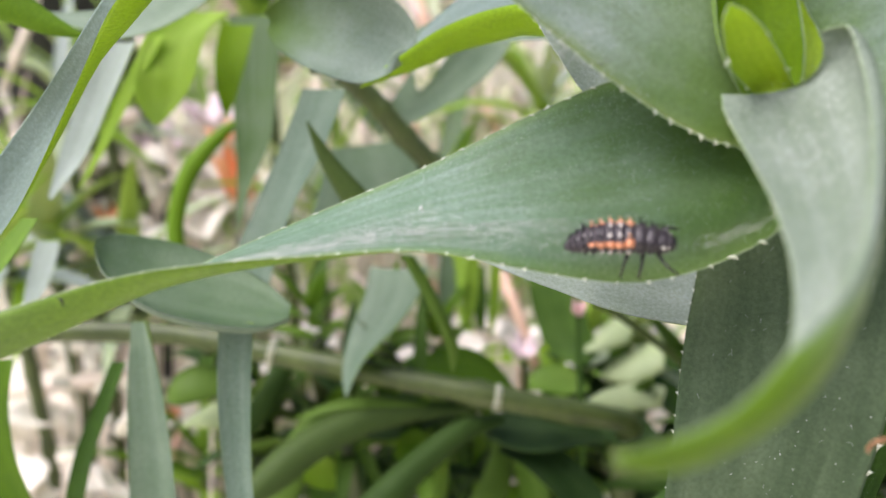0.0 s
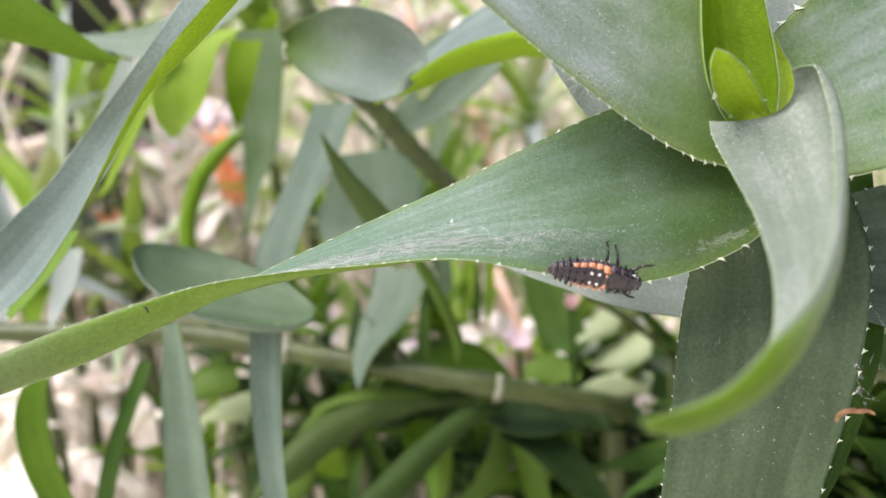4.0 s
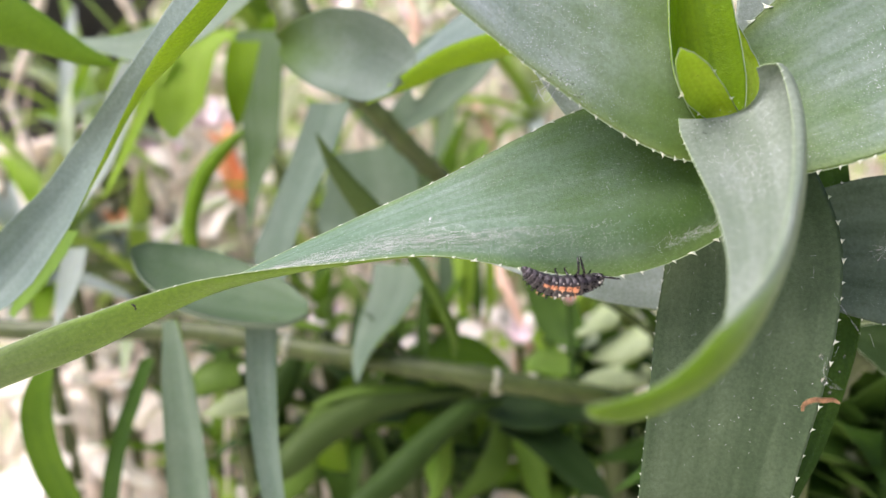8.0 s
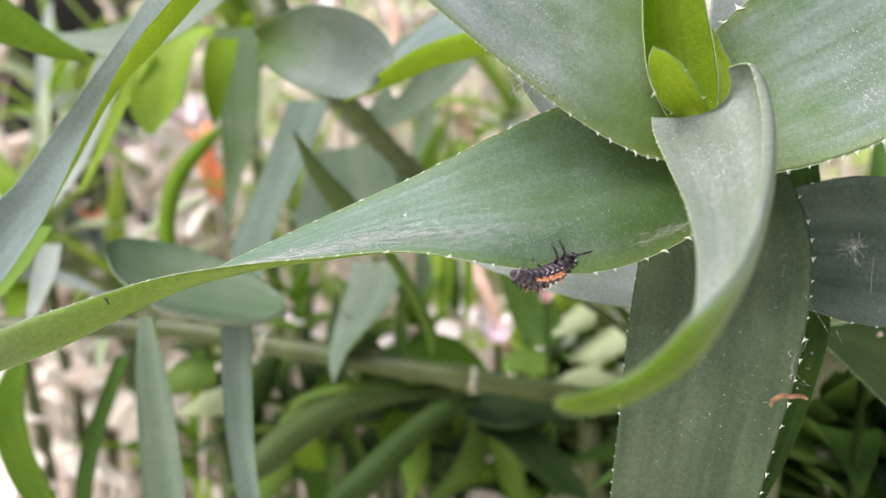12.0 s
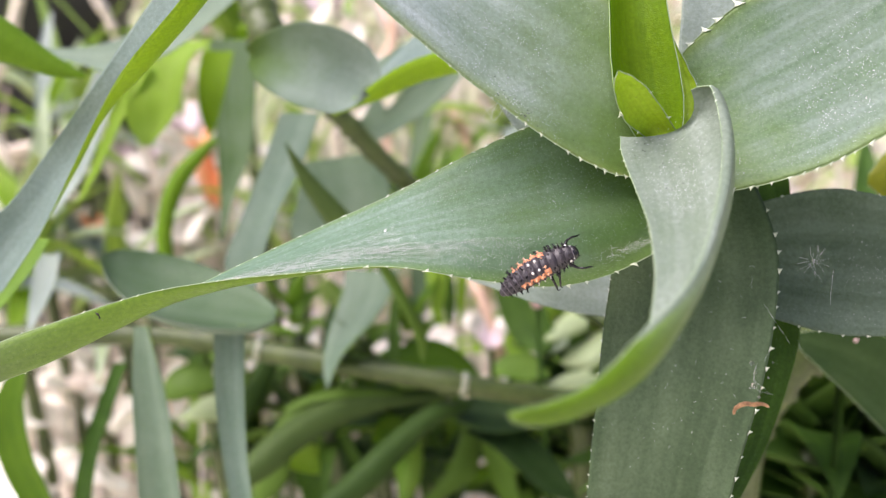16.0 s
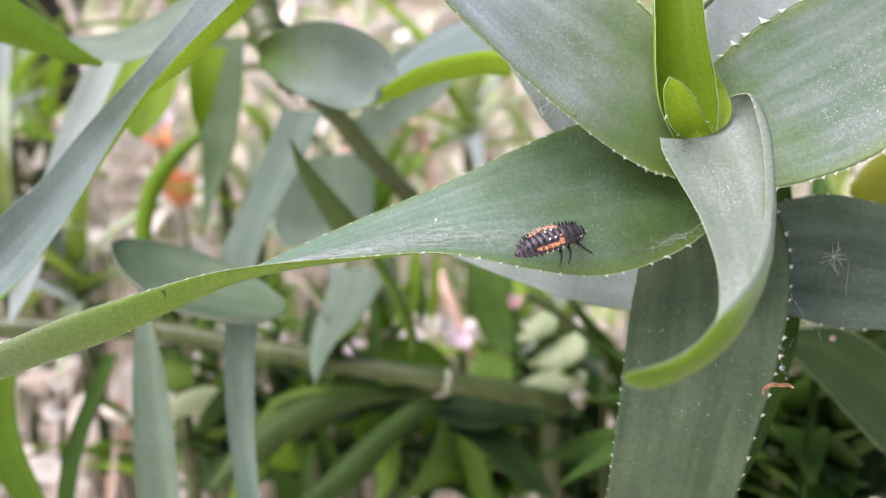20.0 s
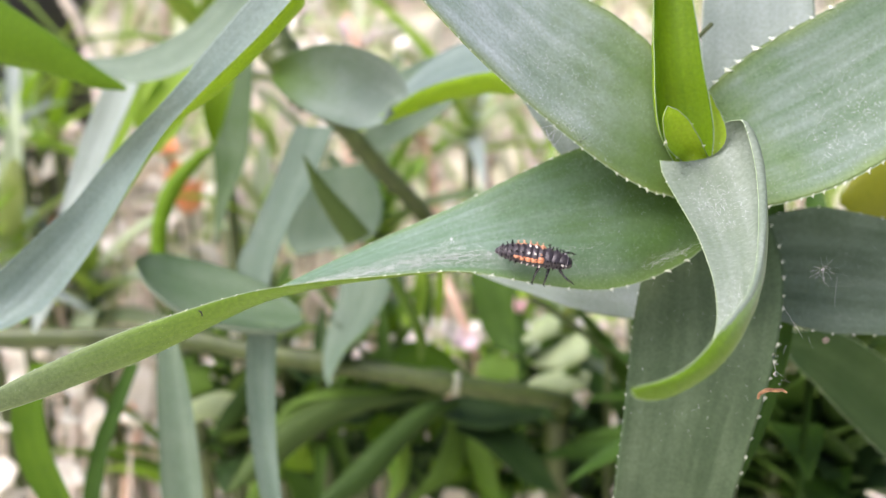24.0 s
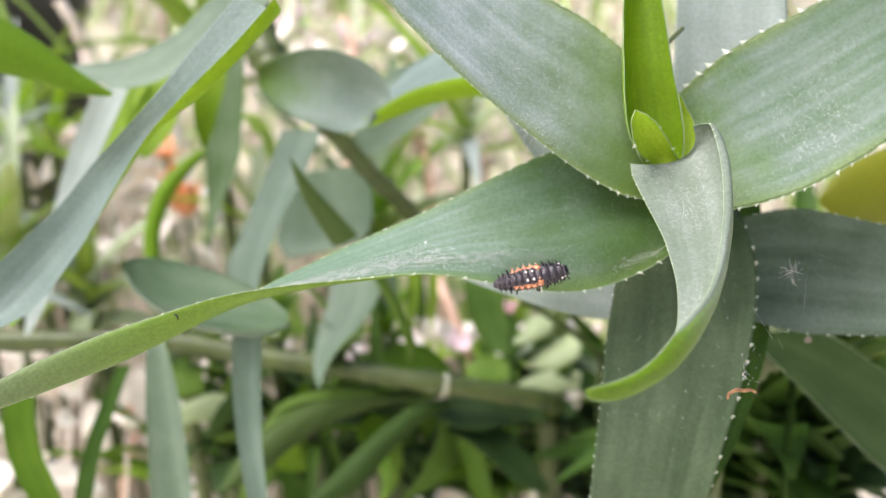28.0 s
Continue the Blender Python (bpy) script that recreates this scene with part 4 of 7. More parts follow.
leaf(low_plant, [(6.8, 180.8, 214.9), (9.8, 180.9, 208.7), (13.1, 180.5, 201.2), (15.3, 183.3, 193.6), (16.3, 186.3, 186.5)],
     [(9.4, 182.6, 214.1), (12.6, 182.7, 208.1), (15.7, 182.5, 200.9), (17.9, 184.2, 193.3), (16.8, 186.2, 186.4)],
     chan=0.3, thick=0.4, mat="midleaf", label="thin dark green blade bending to the stem", teeth=0)
leaf(low_plant, [(10.7, 207.8, 181.3), (15.6, 210.1, 182.2), (21.9, 211.5, 180.5), (27.5, 212.1, 176.0), (32.4, 212.0, 169.2)],
     [(10.7, 197.8, 176.4), (16.4, 200.4, 174.7), (22.3, 203.0, 173.3), (27.6, 206.5, 171.5), (32.6, 210.0, 169.8)],
     chan=0.15, thick=0.25, mat="deepgreen", label="short fresh green leaf clasping the stem", teeth=0)
leaf(low_plant, [(54.6, 251.1, 187.8), (55.0, 246.5, 180.1), (56.2, 242.0, 172.5), (57.8, 237.7, 165.9), (51.7, 235.2, 164.3)],
     [(40.2, 255.4, 187.3), (40.3, 250.8, 179.5), (41.9, 246.2, 171.8), (44.9, 240.8, 166.4), (51.0, 236.1, 163.7)],
     chan=0.15, thick=0.25, mat="midleaf", label="flat mid-green leaf hanging in shade", teeth=0)
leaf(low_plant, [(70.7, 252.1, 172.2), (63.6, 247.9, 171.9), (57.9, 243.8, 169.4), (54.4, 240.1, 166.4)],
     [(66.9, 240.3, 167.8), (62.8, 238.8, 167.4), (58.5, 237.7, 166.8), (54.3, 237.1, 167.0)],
     chan=0.15, thick=0.25, mat="palelit", label="leaf coloured light green as in open light", teeth=0)
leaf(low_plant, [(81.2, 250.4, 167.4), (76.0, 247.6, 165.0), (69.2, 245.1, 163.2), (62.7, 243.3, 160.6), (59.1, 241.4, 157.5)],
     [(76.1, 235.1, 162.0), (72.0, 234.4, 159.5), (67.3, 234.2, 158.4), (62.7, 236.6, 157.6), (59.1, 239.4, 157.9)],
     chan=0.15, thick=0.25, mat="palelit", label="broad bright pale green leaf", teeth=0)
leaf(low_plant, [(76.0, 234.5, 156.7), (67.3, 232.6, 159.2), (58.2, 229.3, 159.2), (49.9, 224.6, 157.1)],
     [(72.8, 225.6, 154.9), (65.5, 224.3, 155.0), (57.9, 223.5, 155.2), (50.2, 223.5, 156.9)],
     chan=0.15, thick=0.25, mat="palelit", label="leaf coloured light green as in open light", teeth=0)
leaf(low_plant, [(37.3, 227.5, 165.6), (42.4, 228.2, 168.1), (48.8, 227.1, 167.1), (53.1, 224.1, 162.5)],
     [(36.5, 220.8, 164.4), (42.2, 221.7, 163.0), (47.9, 222.3, 161.9), (52.8, 223.0, 162.3)],
     chan=0.15, thick=0.25, mat="sunlit2", label="short green leaf beyond the stem", teeth=0)
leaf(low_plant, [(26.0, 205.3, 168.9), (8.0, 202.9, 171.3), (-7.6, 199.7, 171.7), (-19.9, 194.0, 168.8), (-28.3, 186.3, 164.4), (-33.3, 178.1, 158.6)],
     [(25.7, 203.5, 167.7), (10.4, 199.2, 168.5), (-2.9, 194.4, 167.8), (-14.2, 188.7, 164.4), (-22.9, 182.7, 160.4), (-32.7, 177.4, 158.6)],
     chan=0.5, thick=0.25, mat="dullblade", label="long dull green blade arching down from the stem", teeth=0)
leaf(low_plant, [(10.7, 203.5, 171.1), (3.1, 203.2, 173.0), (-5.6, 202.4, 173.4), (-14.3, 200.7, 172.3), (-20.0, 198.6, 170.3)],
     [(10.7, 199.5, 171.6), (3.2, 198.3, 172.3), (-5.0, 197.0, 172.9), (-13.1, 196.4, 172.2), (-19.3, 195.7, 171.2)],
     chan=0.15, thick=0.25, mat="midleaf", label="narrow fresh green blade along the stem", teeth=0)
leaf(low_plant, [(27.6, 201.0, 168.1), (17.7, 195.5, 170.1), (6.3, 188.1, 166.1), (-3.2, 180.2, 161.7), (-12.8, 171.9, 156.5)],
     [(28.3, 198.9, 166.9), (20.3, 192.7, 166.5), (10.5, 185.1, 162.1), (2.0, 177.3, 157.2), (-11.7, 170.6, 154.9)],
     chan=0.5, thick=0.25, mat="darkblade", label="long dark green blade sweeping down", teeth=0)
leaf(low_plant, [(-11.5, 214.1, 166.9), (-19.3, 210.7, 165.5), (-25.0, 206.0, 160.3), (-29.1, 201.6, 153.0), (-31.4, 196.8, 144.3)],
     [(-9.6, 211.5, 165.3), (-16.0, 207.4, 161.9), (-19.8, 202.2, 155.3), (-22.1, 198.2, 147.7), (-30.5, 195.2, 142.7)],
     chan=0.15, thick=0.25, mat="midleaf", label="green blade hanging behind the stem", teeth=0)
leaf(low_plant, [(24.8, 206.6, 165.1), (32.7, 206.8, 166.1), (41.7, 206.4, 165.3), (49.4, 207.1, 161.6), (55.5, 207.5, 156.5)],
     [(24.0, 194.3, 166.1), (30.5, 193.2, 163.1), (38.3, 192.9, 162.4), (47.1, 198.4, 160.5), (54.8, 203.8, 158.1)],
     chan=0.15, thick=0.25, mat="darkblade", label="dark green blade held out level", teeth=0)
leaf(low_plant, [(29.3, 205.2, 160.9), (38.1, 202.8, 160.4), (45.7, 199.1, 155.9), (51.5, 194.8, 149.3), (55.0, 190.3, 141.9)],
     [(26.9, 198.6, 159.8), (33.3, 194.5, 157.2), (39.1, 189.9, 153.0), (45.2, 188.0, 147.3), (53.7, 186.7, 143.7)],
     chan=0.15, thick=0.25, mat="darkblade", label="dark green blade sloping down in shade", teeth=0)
leaf(low_plant, [(26.7, 212.2, 156.4), (24.5, 206.4, 151.2), (20.1, 200.7, 146.3), (12.8, 194.8, 140.5)],
     [(32.2, 213.5, 154.4), (30.9, 207.4, 148.3), (27.6, 201.4, 143.5), (14.2, 195.4, 139.1)],
     chan=0.15, thick=0.25, mat="midleaf", label="green blade hanging from the stem", teeth=0)
leaf(low_plant, [(3.9, 202.2, 163.3), (7.2, 203.7, 163.9), (11.5, 204.0, 160.7), (13.8, 203.3, 154.1)],
     [(2.0, 196.9, 159.8), (5.3, 197.2, 156.4), (9.9, 198.7, 154.8), (13.5, 201.4, 154.6)],
     chan=0.15, thick=0.25, mat="deepgreen", label="short fresh green leaf", teeth=0)
leaf(low_plant, [(10.2, 210.1, 155.3), (10.9, 207.0, 150.1), (9.2, 203.0, 144.0), (6.6, 198.0, 137.0)],
     [(14.8, 209.8, 154.8), (14.8, 206.4, 148.4), (13.1, 202.3, 142.0), (7.4, 197.9, 136.7)],
     chan=0.15, thick=0.25, mat="sunlit2", label="light green blade hanging among others", teeth=0)
leaf(low_plant, [(-24.6, 216.9, 148.6), (-19.1, 218.6, 149.9), (-12.1, 219.1, 147.3), (-7.7, 218.6, 141.7)],
     [(-24.2, 210.1, 147.0), (-19.5, 211.6, 143.2), (-12.6, 213.6, 141.0), (-7.9, 216.6, 142.0)],
     chan=0.15, thick=0.25, mat="sunlit", label="small yellow-green leaf coloured as if catching light", teeth=0)
leaf(low_plant, [(-21.1, 220.1, 139.0), (-15.4, 217.9, 136.6), (-12.7, 214.4, 132.7), (-12.5, 209.7, 126.6)],
     [(-23.3, 218.0, 139.0), (-20.9, 214.0, 135.1), (-19.0, 210.3, 130.4), (-13.0, 207.9, 127.5)],
     chan=0.15, thick=0.25, mat="midleaf", label="green blade low in the bed", teeth=0)
leaf(low_plant, [(-29.9, 221.1, 174.7), (-32.1, 215.5, 170.1), (-37.0, 210.6, 165.4), (-40.9, 206.0, 159.4)],
     [(-24.4, 222.4, 172.4), (-27.6, 217.7, 166.2), (-32.2, 212.0, 161.2), (-39.9, 205.7, 158.5)],
     chan=0.15, thick=0.25, mat="darkblade", label="dark green blade behind the hanging leaf", teeth=0)
leaf(low_plant, [(-33.3, 221.6, 162.8), (-39.3, 221.1, 165.3), (-47.0, 219.4, 163.9), (-54.1, 216.8, 159.8)],
     [(-32.1, 212.5, 160.6), (-38.6, 212.6, 160.7), (-45.9, 213.4, 160.4), (-53.1, 214.8, 160.2)],
     chan=0.15, thick=0.25, mat="palelit", label="pale green blade low behind the hanging leaf", teeth=0)
leaf(low_plant, [(-11.7, 213.4, 164.7), (-2.4, 211.2, 162.6), (6.9, 209.2, 163.6), (17.6, 207.1, 166.3)],
     [(-11.2, 206.6, 163.1), (-2.0, 204.3, 160.9), (7.1, 204.1, 161.7), (17.9, 206.0, 166.2)],
     chan=0.15, thick=0.25, mat="dullblade", label="dull green blade behind the stem", teeth=0)
leaf(low_plant, [(-40.9, 213.8, 177.6), (-46.6, 212.8, 178.5), (-51.7, 210.9, 176.4), (-53.9, 207.9, 171.4)],
     [(-39.2, 206.1, 173.0), (-44.1, 204.6, 172.5), (-49.3, 204.4, 171.6), (-53.0, 205.9, 171.6)],
     chan=0.15, thick=0.25, mat="midleaf", label="green leaf in the shade of the stem", teeth=0)
leaf(low_plant, [(33.9, 215.8, 148.5), (38.1, 211.9, 145.1), (40.5, 207.3, 139.6), (40.4, 201.9, 131.5)],
     [(31.2, 213.7, 148.1), (32.6, 209.1, 142.7), (34.4, 204.9, 137.2), (39.3, 201.0, 131.9)],
     chan=0.15, thick=0.25, mat="sunlit2", label="light green blade low in shade", teeth=0)
leaf(low_plant, [(-4.3, 214.3, 141.4), (-7.5, 210.6, 138.5), (-9.9, 207.0, 135.7), (-13.8, 202.9, 131.5)],
     [(0.4, 211.4, 139.2), (-2.6, 207.3, 134.9), (-6.1, 204.2, 132.7), (-12.8, 201.8, 131.5)],
     chan=0.15, thick=0.25, mat="midleaf", label="green blade low in the bed", teeth=0)
leaf(low_plant, [(51.3, 218.6, 158.2), (57.8, 218.9, 159.4), (64.8, 217.5, 157.8), (69.7, 214.7, 153.6)],
     [(49.8, 209.8, 156.9), (55.8, 209.0, 154.6), (63.0, 209.7, 153.0), (68.9, 212.7, 153.7)],
     chan=0.15, thick=0.25, mat="darkblade", label="dark green leaf behind the curled tip", teeth=0)

for _ in range(20):
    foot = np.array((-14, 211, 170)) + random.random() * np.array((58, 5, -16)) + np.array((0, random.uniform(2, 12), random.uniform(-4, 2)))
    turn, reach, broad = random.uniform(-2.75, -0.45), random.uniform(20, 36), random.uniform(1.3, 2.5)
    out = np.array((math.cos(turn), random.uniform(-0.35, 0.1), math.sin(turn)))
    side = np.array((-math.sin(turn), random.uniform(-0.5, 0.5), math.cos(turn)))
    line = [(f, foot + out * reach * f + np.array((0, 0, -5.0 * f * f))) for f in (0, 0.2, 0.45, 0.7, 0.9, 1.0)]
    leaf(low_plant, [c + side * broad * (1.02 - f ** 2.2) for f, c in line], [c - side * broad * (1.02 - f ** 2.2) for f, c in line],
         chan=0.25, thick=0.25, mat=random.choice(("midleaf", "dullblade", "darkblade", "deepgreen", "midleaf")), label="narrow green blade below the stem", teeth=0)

# ---- stems ----
def stem(plant, points, radius, label, rings=6):
    pts = curve_through(points, 40) / 1000
    o = Vector(plant.location)
    radii = [radius / 1000 * (1 + 0.10 * math.sin(i * 1.9) ** 2 + (0.22 if i % rings == 0 else 0)) for i in range(40)]
    bm = tube(bmesh.new(), [Vector(p) - o for p in pts], radii, 12)
    return part("stem", bm, STEM, plant, label)


stem(left_plant, [(-134.7, 215.3, 196.6), (-99.1, 214.5, 189.6), (-52.5, 212.6, 187.0), (-29.7, 207.3, 184.0), (-1.3, 200.4, 179.9), (23.9, 195.7, 175.9), (40.7, 196.2, 171.3), (58.3, 202.1, 164.1), (60.9, 218.4, 151.4)], 2.6, "thick olive-green horizontal stem with pale rings")
stem(left_plant, [(-4.7, 206.4, 248.7), (1.6, 204.4, 242.6), (8.9, 205.5, 233.2), (17.9, 210.2, 222.4), (26.3, 216.8, 210.4)], 2.3, "dark slanting stem")
stem(left_plant, [(-21.2, 227.0, 296.0), (-19.1, 215.9, 277.5), (-16.2, 208.4, 267.3), (-12.3, 201.3, 258.7), (-7.3, 197.2, 252.5)], 4.0, "dark green stem")
stem(near_plant, [(51.5, 114.0, 248.5), (52.2, 115.5, 245.3), (52.8, 117.5, 237.9), (53.6, 119.0, 221.0), (53.9, 121.2, 198.5), (53.3, 136.8, 164.9), (40.3, 156.6, 127.8)], 4.2, "pale fleshy stem")
stem(right_plant, [(114.5, 145.4, 219.2), (99.8, 142.5, 211.0), (84.2, 139.8, 203.1), (75.7, 140.2, 187.8)], 4.0, "stem in shade")
stem(near_plant, [(48.7, 106.8, 269.8), (49.8, 107.0, 270.9), (50.7, 107.2, 271.7), (51.6, 107.3, 272.5)], 0.3, "short green stub")
stem(near_plant, [(40.3, 156.6, 127.8), (43.5, 163.6, 76.7), (46.7, 169.2, 31.9), (48.3, 170.6, -26.0)], 5.0, "lower part of the pale stem")
stem(left_plant, [(60.9, 218.4, 151.4), (64.1, 225.4, 90.8), (67.3, 231.0, 37.9), (68.9, 232.4, -26.0)], 3.3, "olive-brown stem rising from the bed")
stem(right_plant, [(75.7, 140.2, 187.8), (78.9, 147.2, 112.7), (82.1, 152.8, 47.0), (83.7, 154.2, -26.0)], 4.0, "stem in shade")


def sheath(ends, radius):
    """The papery whitish foot of an old leaf that still clasps the stem."""
    a, b = Vector(ends[0]) / 1000, Vector(ends[1]) / 1000
    o = Vector(left_plant.location)
    bm = tube(bmesh.new(), [a - o, (a * 2 + b) / 3 - o, (a + b * 2) / 3 - o, b - o], [radius / 1100, radius / 950, radius / 1000, radius / 1150], 14)
    bm.verts.ensure_lookup_table()
    for v in bm.verts:
        v.co += noise.noise_vector(v.co * 900) * 0.0003
    part("sheath", bm, PAPER, left_plant, "papery whitish leaf sheath")


PAPER = plain_material("leaf_sheath", (0.20, 0.22, 0.14), (0.42, 0.43, 0.34), 400, 0.6, 0.1)
sheath([(-27.1, 206.6, 183.7), (-25.3, 206.5, 183.3)], 3.2)
sheath([(-7.5, 201.4, 181.1), (-5.8, 201.3, 180.8)], 3.2)
sheath([(25.8, 195.6, 175.5), (27.5, 195.5, 175.1)], 3.2)


# ---- clumps of aloe further back ----
def clump(at, leaves, length, width, mats, label, lean=(0, 0)):
    p = thing("aloe_plant", at, label, "aloe", "aloe plants")
    for k in range(leaves):
        turn = k * 2.4 + random.uniform(-0.3, 0.3)
        rise = 0.25 + 0.75 * k / leaves
        n, w = length * random.uniform(0.7, 1.15), width * random.uniform(0.75, 1.1)
        out = np.array([math.cos(turn) + lean[0], math.sin(turn) + lean[1], 0.0])
        out /= np.linalg.norm(out)
        side = np.array([-out[1], out[0], random.uniform(-0.35, 0.35)])
        droop = random.uniform(0.25, 0.8) * (1.3 - rise)
        left, right = [], []
        for f in (0.0, 0.25, 0.5, 0.75, 0.92, 1.0):
            c = np.array(at) * 1000 + out * n * f * (1.1 - 0.6 * rise) + np.array([0, 0, n * (rise * f - droop * f * f) + 2 * k])
            h = w * 0.5 * (1 - f ** 2.4) + 0.15
            left.append(c + side * h)
            right.append(c - side * h)
        leaf(p, left, right, chan=0.2, thick=0.3, mat=random.choice(mats), teeth=0)
    stem(p, [(at[0] * 1000, at[1] * 1000, -25), (at[0] * 1000 + 2, at[1] * 1000 + 1, at[2] * 500), (at[0] * 1000, at[1] * 1000, at[2] * 1000 + 8)], 2.4, "")
    return p


# dark greens added here to stand for shaded gaps low in the bed
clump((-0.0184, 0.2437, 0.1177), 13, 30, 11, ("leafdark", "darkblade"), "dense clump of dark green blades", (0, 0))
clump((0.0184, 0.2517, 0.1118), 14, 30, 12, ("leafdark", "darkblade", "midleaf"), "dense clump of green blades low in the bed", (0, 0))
clump((0.0463, 0.2463, 0.1131), 14, 30, 12, ("midleaf", "darkblade"), "clump of green blades, shade mixed into the dark ones", (0, 0))
clump((0.0655, 0.2397, 0.1262), 12, 30, 12, ("midleaf", "darkblade"), "clump of green blades, shade mixed into the dark ones", (0, 0))
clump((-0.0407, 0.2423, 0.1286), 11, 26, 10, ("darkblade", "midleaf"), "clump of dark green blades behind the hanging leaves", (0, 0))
clump((0.0012, 0.2349, 0.1340), 10, 26, 9, ("darkblade", "leafdark"), "dense clump of blades with deep shade in their colour", (0, 0))
# near-black greens stand in for the shaded hollow between the plants
clump((0.0836, 0.2489, 0.0976), 13, 30, 13, ("darkblade", "leafdark"), "dense clump of blades with deep shade in their colour", (0, 0))
clump((0.1182, 0.1605, 0.1489), 13, 26, 13, ("darkblade",), "dense clump of blades with deep shade in their colour", (0, 0))
clump((0.1060, 0.1708, 0.1433), 12, 26, 12, ("darkblade",), "dense clump of blades with deep shade in their colour", (0, 0))
clump((0.0418, 0.2381, 0.1136), 12, 30, 12, ("midleaf", "deepgreen", "sunlit2"), "dense clump of green blades low in the bed", (0, 0))
clump((0.0088, 0.2113, 0.1459), 13, 28, 5, ("midleaf", "dullblade", "sunlit2"), "tuft of narrow green blades on the stem", (0, 0))
clump((-0.0104, 0.2159, 0.1463), 12, 30, 5, ("midleaf", "dullblade", "darkblade"), "tuft of narrow green blades on the stem", (0, 0))
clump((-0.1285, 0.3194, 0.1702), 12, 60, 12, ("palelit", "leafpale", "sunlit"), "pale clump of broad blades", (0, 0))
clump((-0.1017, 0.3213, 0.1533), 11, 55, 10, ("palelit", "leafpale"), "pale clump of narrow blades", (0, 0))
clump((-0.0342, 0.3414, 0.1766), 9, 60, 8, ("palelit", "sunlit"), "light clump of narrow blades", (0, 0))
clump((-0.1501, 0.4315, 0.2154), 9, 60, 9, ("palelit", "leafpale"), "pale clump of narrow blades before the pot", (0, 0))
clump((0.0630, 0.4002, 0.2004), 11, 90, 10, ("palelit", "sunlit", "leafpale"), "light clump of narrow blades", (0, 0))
clump((0.0737, 0.2560, 0.1494), 12, 32, 9, ("palelit", "sunlit2", "leafpale"), "clump of short blades coloured light as in open light", (0, 0))
clump((-0.0414, 0.2424, 0.1484), 12, 24, 6, ("midleaf", "sunlit2", "deepgreen"), "tuft of short green blades behind the stem", (0, 0))
clump((-0.0229, 0.2520, 0.1599), 12, 22, 6, ("midleaf", "sunlit2", "deepgreen"), "tuft of short green blades behind the stem", (0, 0))
clump((-0.0028, 0.2546, 0.1554), 11, 22, 6, ("midleaf", "sunlit2"), "tuft of short green blades behind the stem", (0, 0))
clump((0.0135, 0.2523, 0.1554), 10, 20, 6, ("midleaf", "deepgreen"), "tuft of short green blades behind the stem", (0, 0))
clump((-0.0510, 0.2404, 0.1653), 10, 22, 6, ("midleaf", "darkblade"), "tuft of short green blades behind the stem", (0, 0))
clump((0.0663, 0.2837, 0.0997), 13, 50, 10, ("sunlit2", "deepgreen", "leafdark"), "clump of fresh green blades", (0, 0))
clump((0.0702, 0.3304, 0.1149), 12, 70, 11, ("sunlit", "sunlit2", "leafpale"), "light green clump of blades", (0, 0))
clump((0.1158, 0.1851, 0.1553), 11, 70, 14, ("leafdark", "leafdark", "leaf"), "clump of blades with deep shade in their dark green", (0, 0))
clump((0.1052, 0.2070, 0.1247), 11, 70, 14, ("leafdark", "leafdark"), "clump of blades with deep shade in their dark green", (0, 0))
clump((0.1032, 0.1656, 0.1594), 14, 60, 15, ("leafdark",), "dense clump of blades with deep shade in their colour", (0, 0))
clump((0.1380, 0.2038, 0.1494), 14, 70, 15, ("leafdark",), "dense clump of blades with deep shade in their colour", (0, 0))
clump((0.0989, 0.2352, 0.1141), 14, 80, 14, ("leafdark",), "dense clump of blades with deep shade in their colour", (0, 0))
clump((0.1631, 0.2147, 0.1521), 11, 30, 14, ("leafdark", "leaf"), "clump of green blades, shade mixed into the dark ones", (0, 0))
clump((-0.0479, 0.3420, 0.2434), 11, 80, 12, ("sunlit", "leaf", "sunlit2"), "clump of light green blades", (0, 0))
clump((0.0162, 0.4058, 0.1509), 12, 100, 12, ("sunlit2", "leaf", "sunlit"), "clump of green blades among straw", (0, 0))
clump((0.1152, 0.1706, 0.1429), 12, 45, 13, ("leafdark",), "dense clump of blades with deep shade in their colour", (0, 0))
clump((-0.0708, 0.2846, 0.0949), 12, 60, 6, ("sunlit", "sunlit2", "deepgreen"), "thin grassy clump of narrow blades", (0, 0))
clump((-0.1328, 0.3566, 0.2193), 7, 58, 7, ("leafpale", "sunlit", "leafpale"), "pale clump of narrow blades", (0, 0))
clump((-0.1265, 0.3851, 0.2115), 6, 52, 6, ("leafpale", "sunlit", "leafpale"), "pale clump of narrow blades", (0, 0))
clump((-0.1308, 0.2913, 0.1783), 10, 45, 7, ("leafpale", "sunlit"), "pale clump of narrow blades", (0, 0))


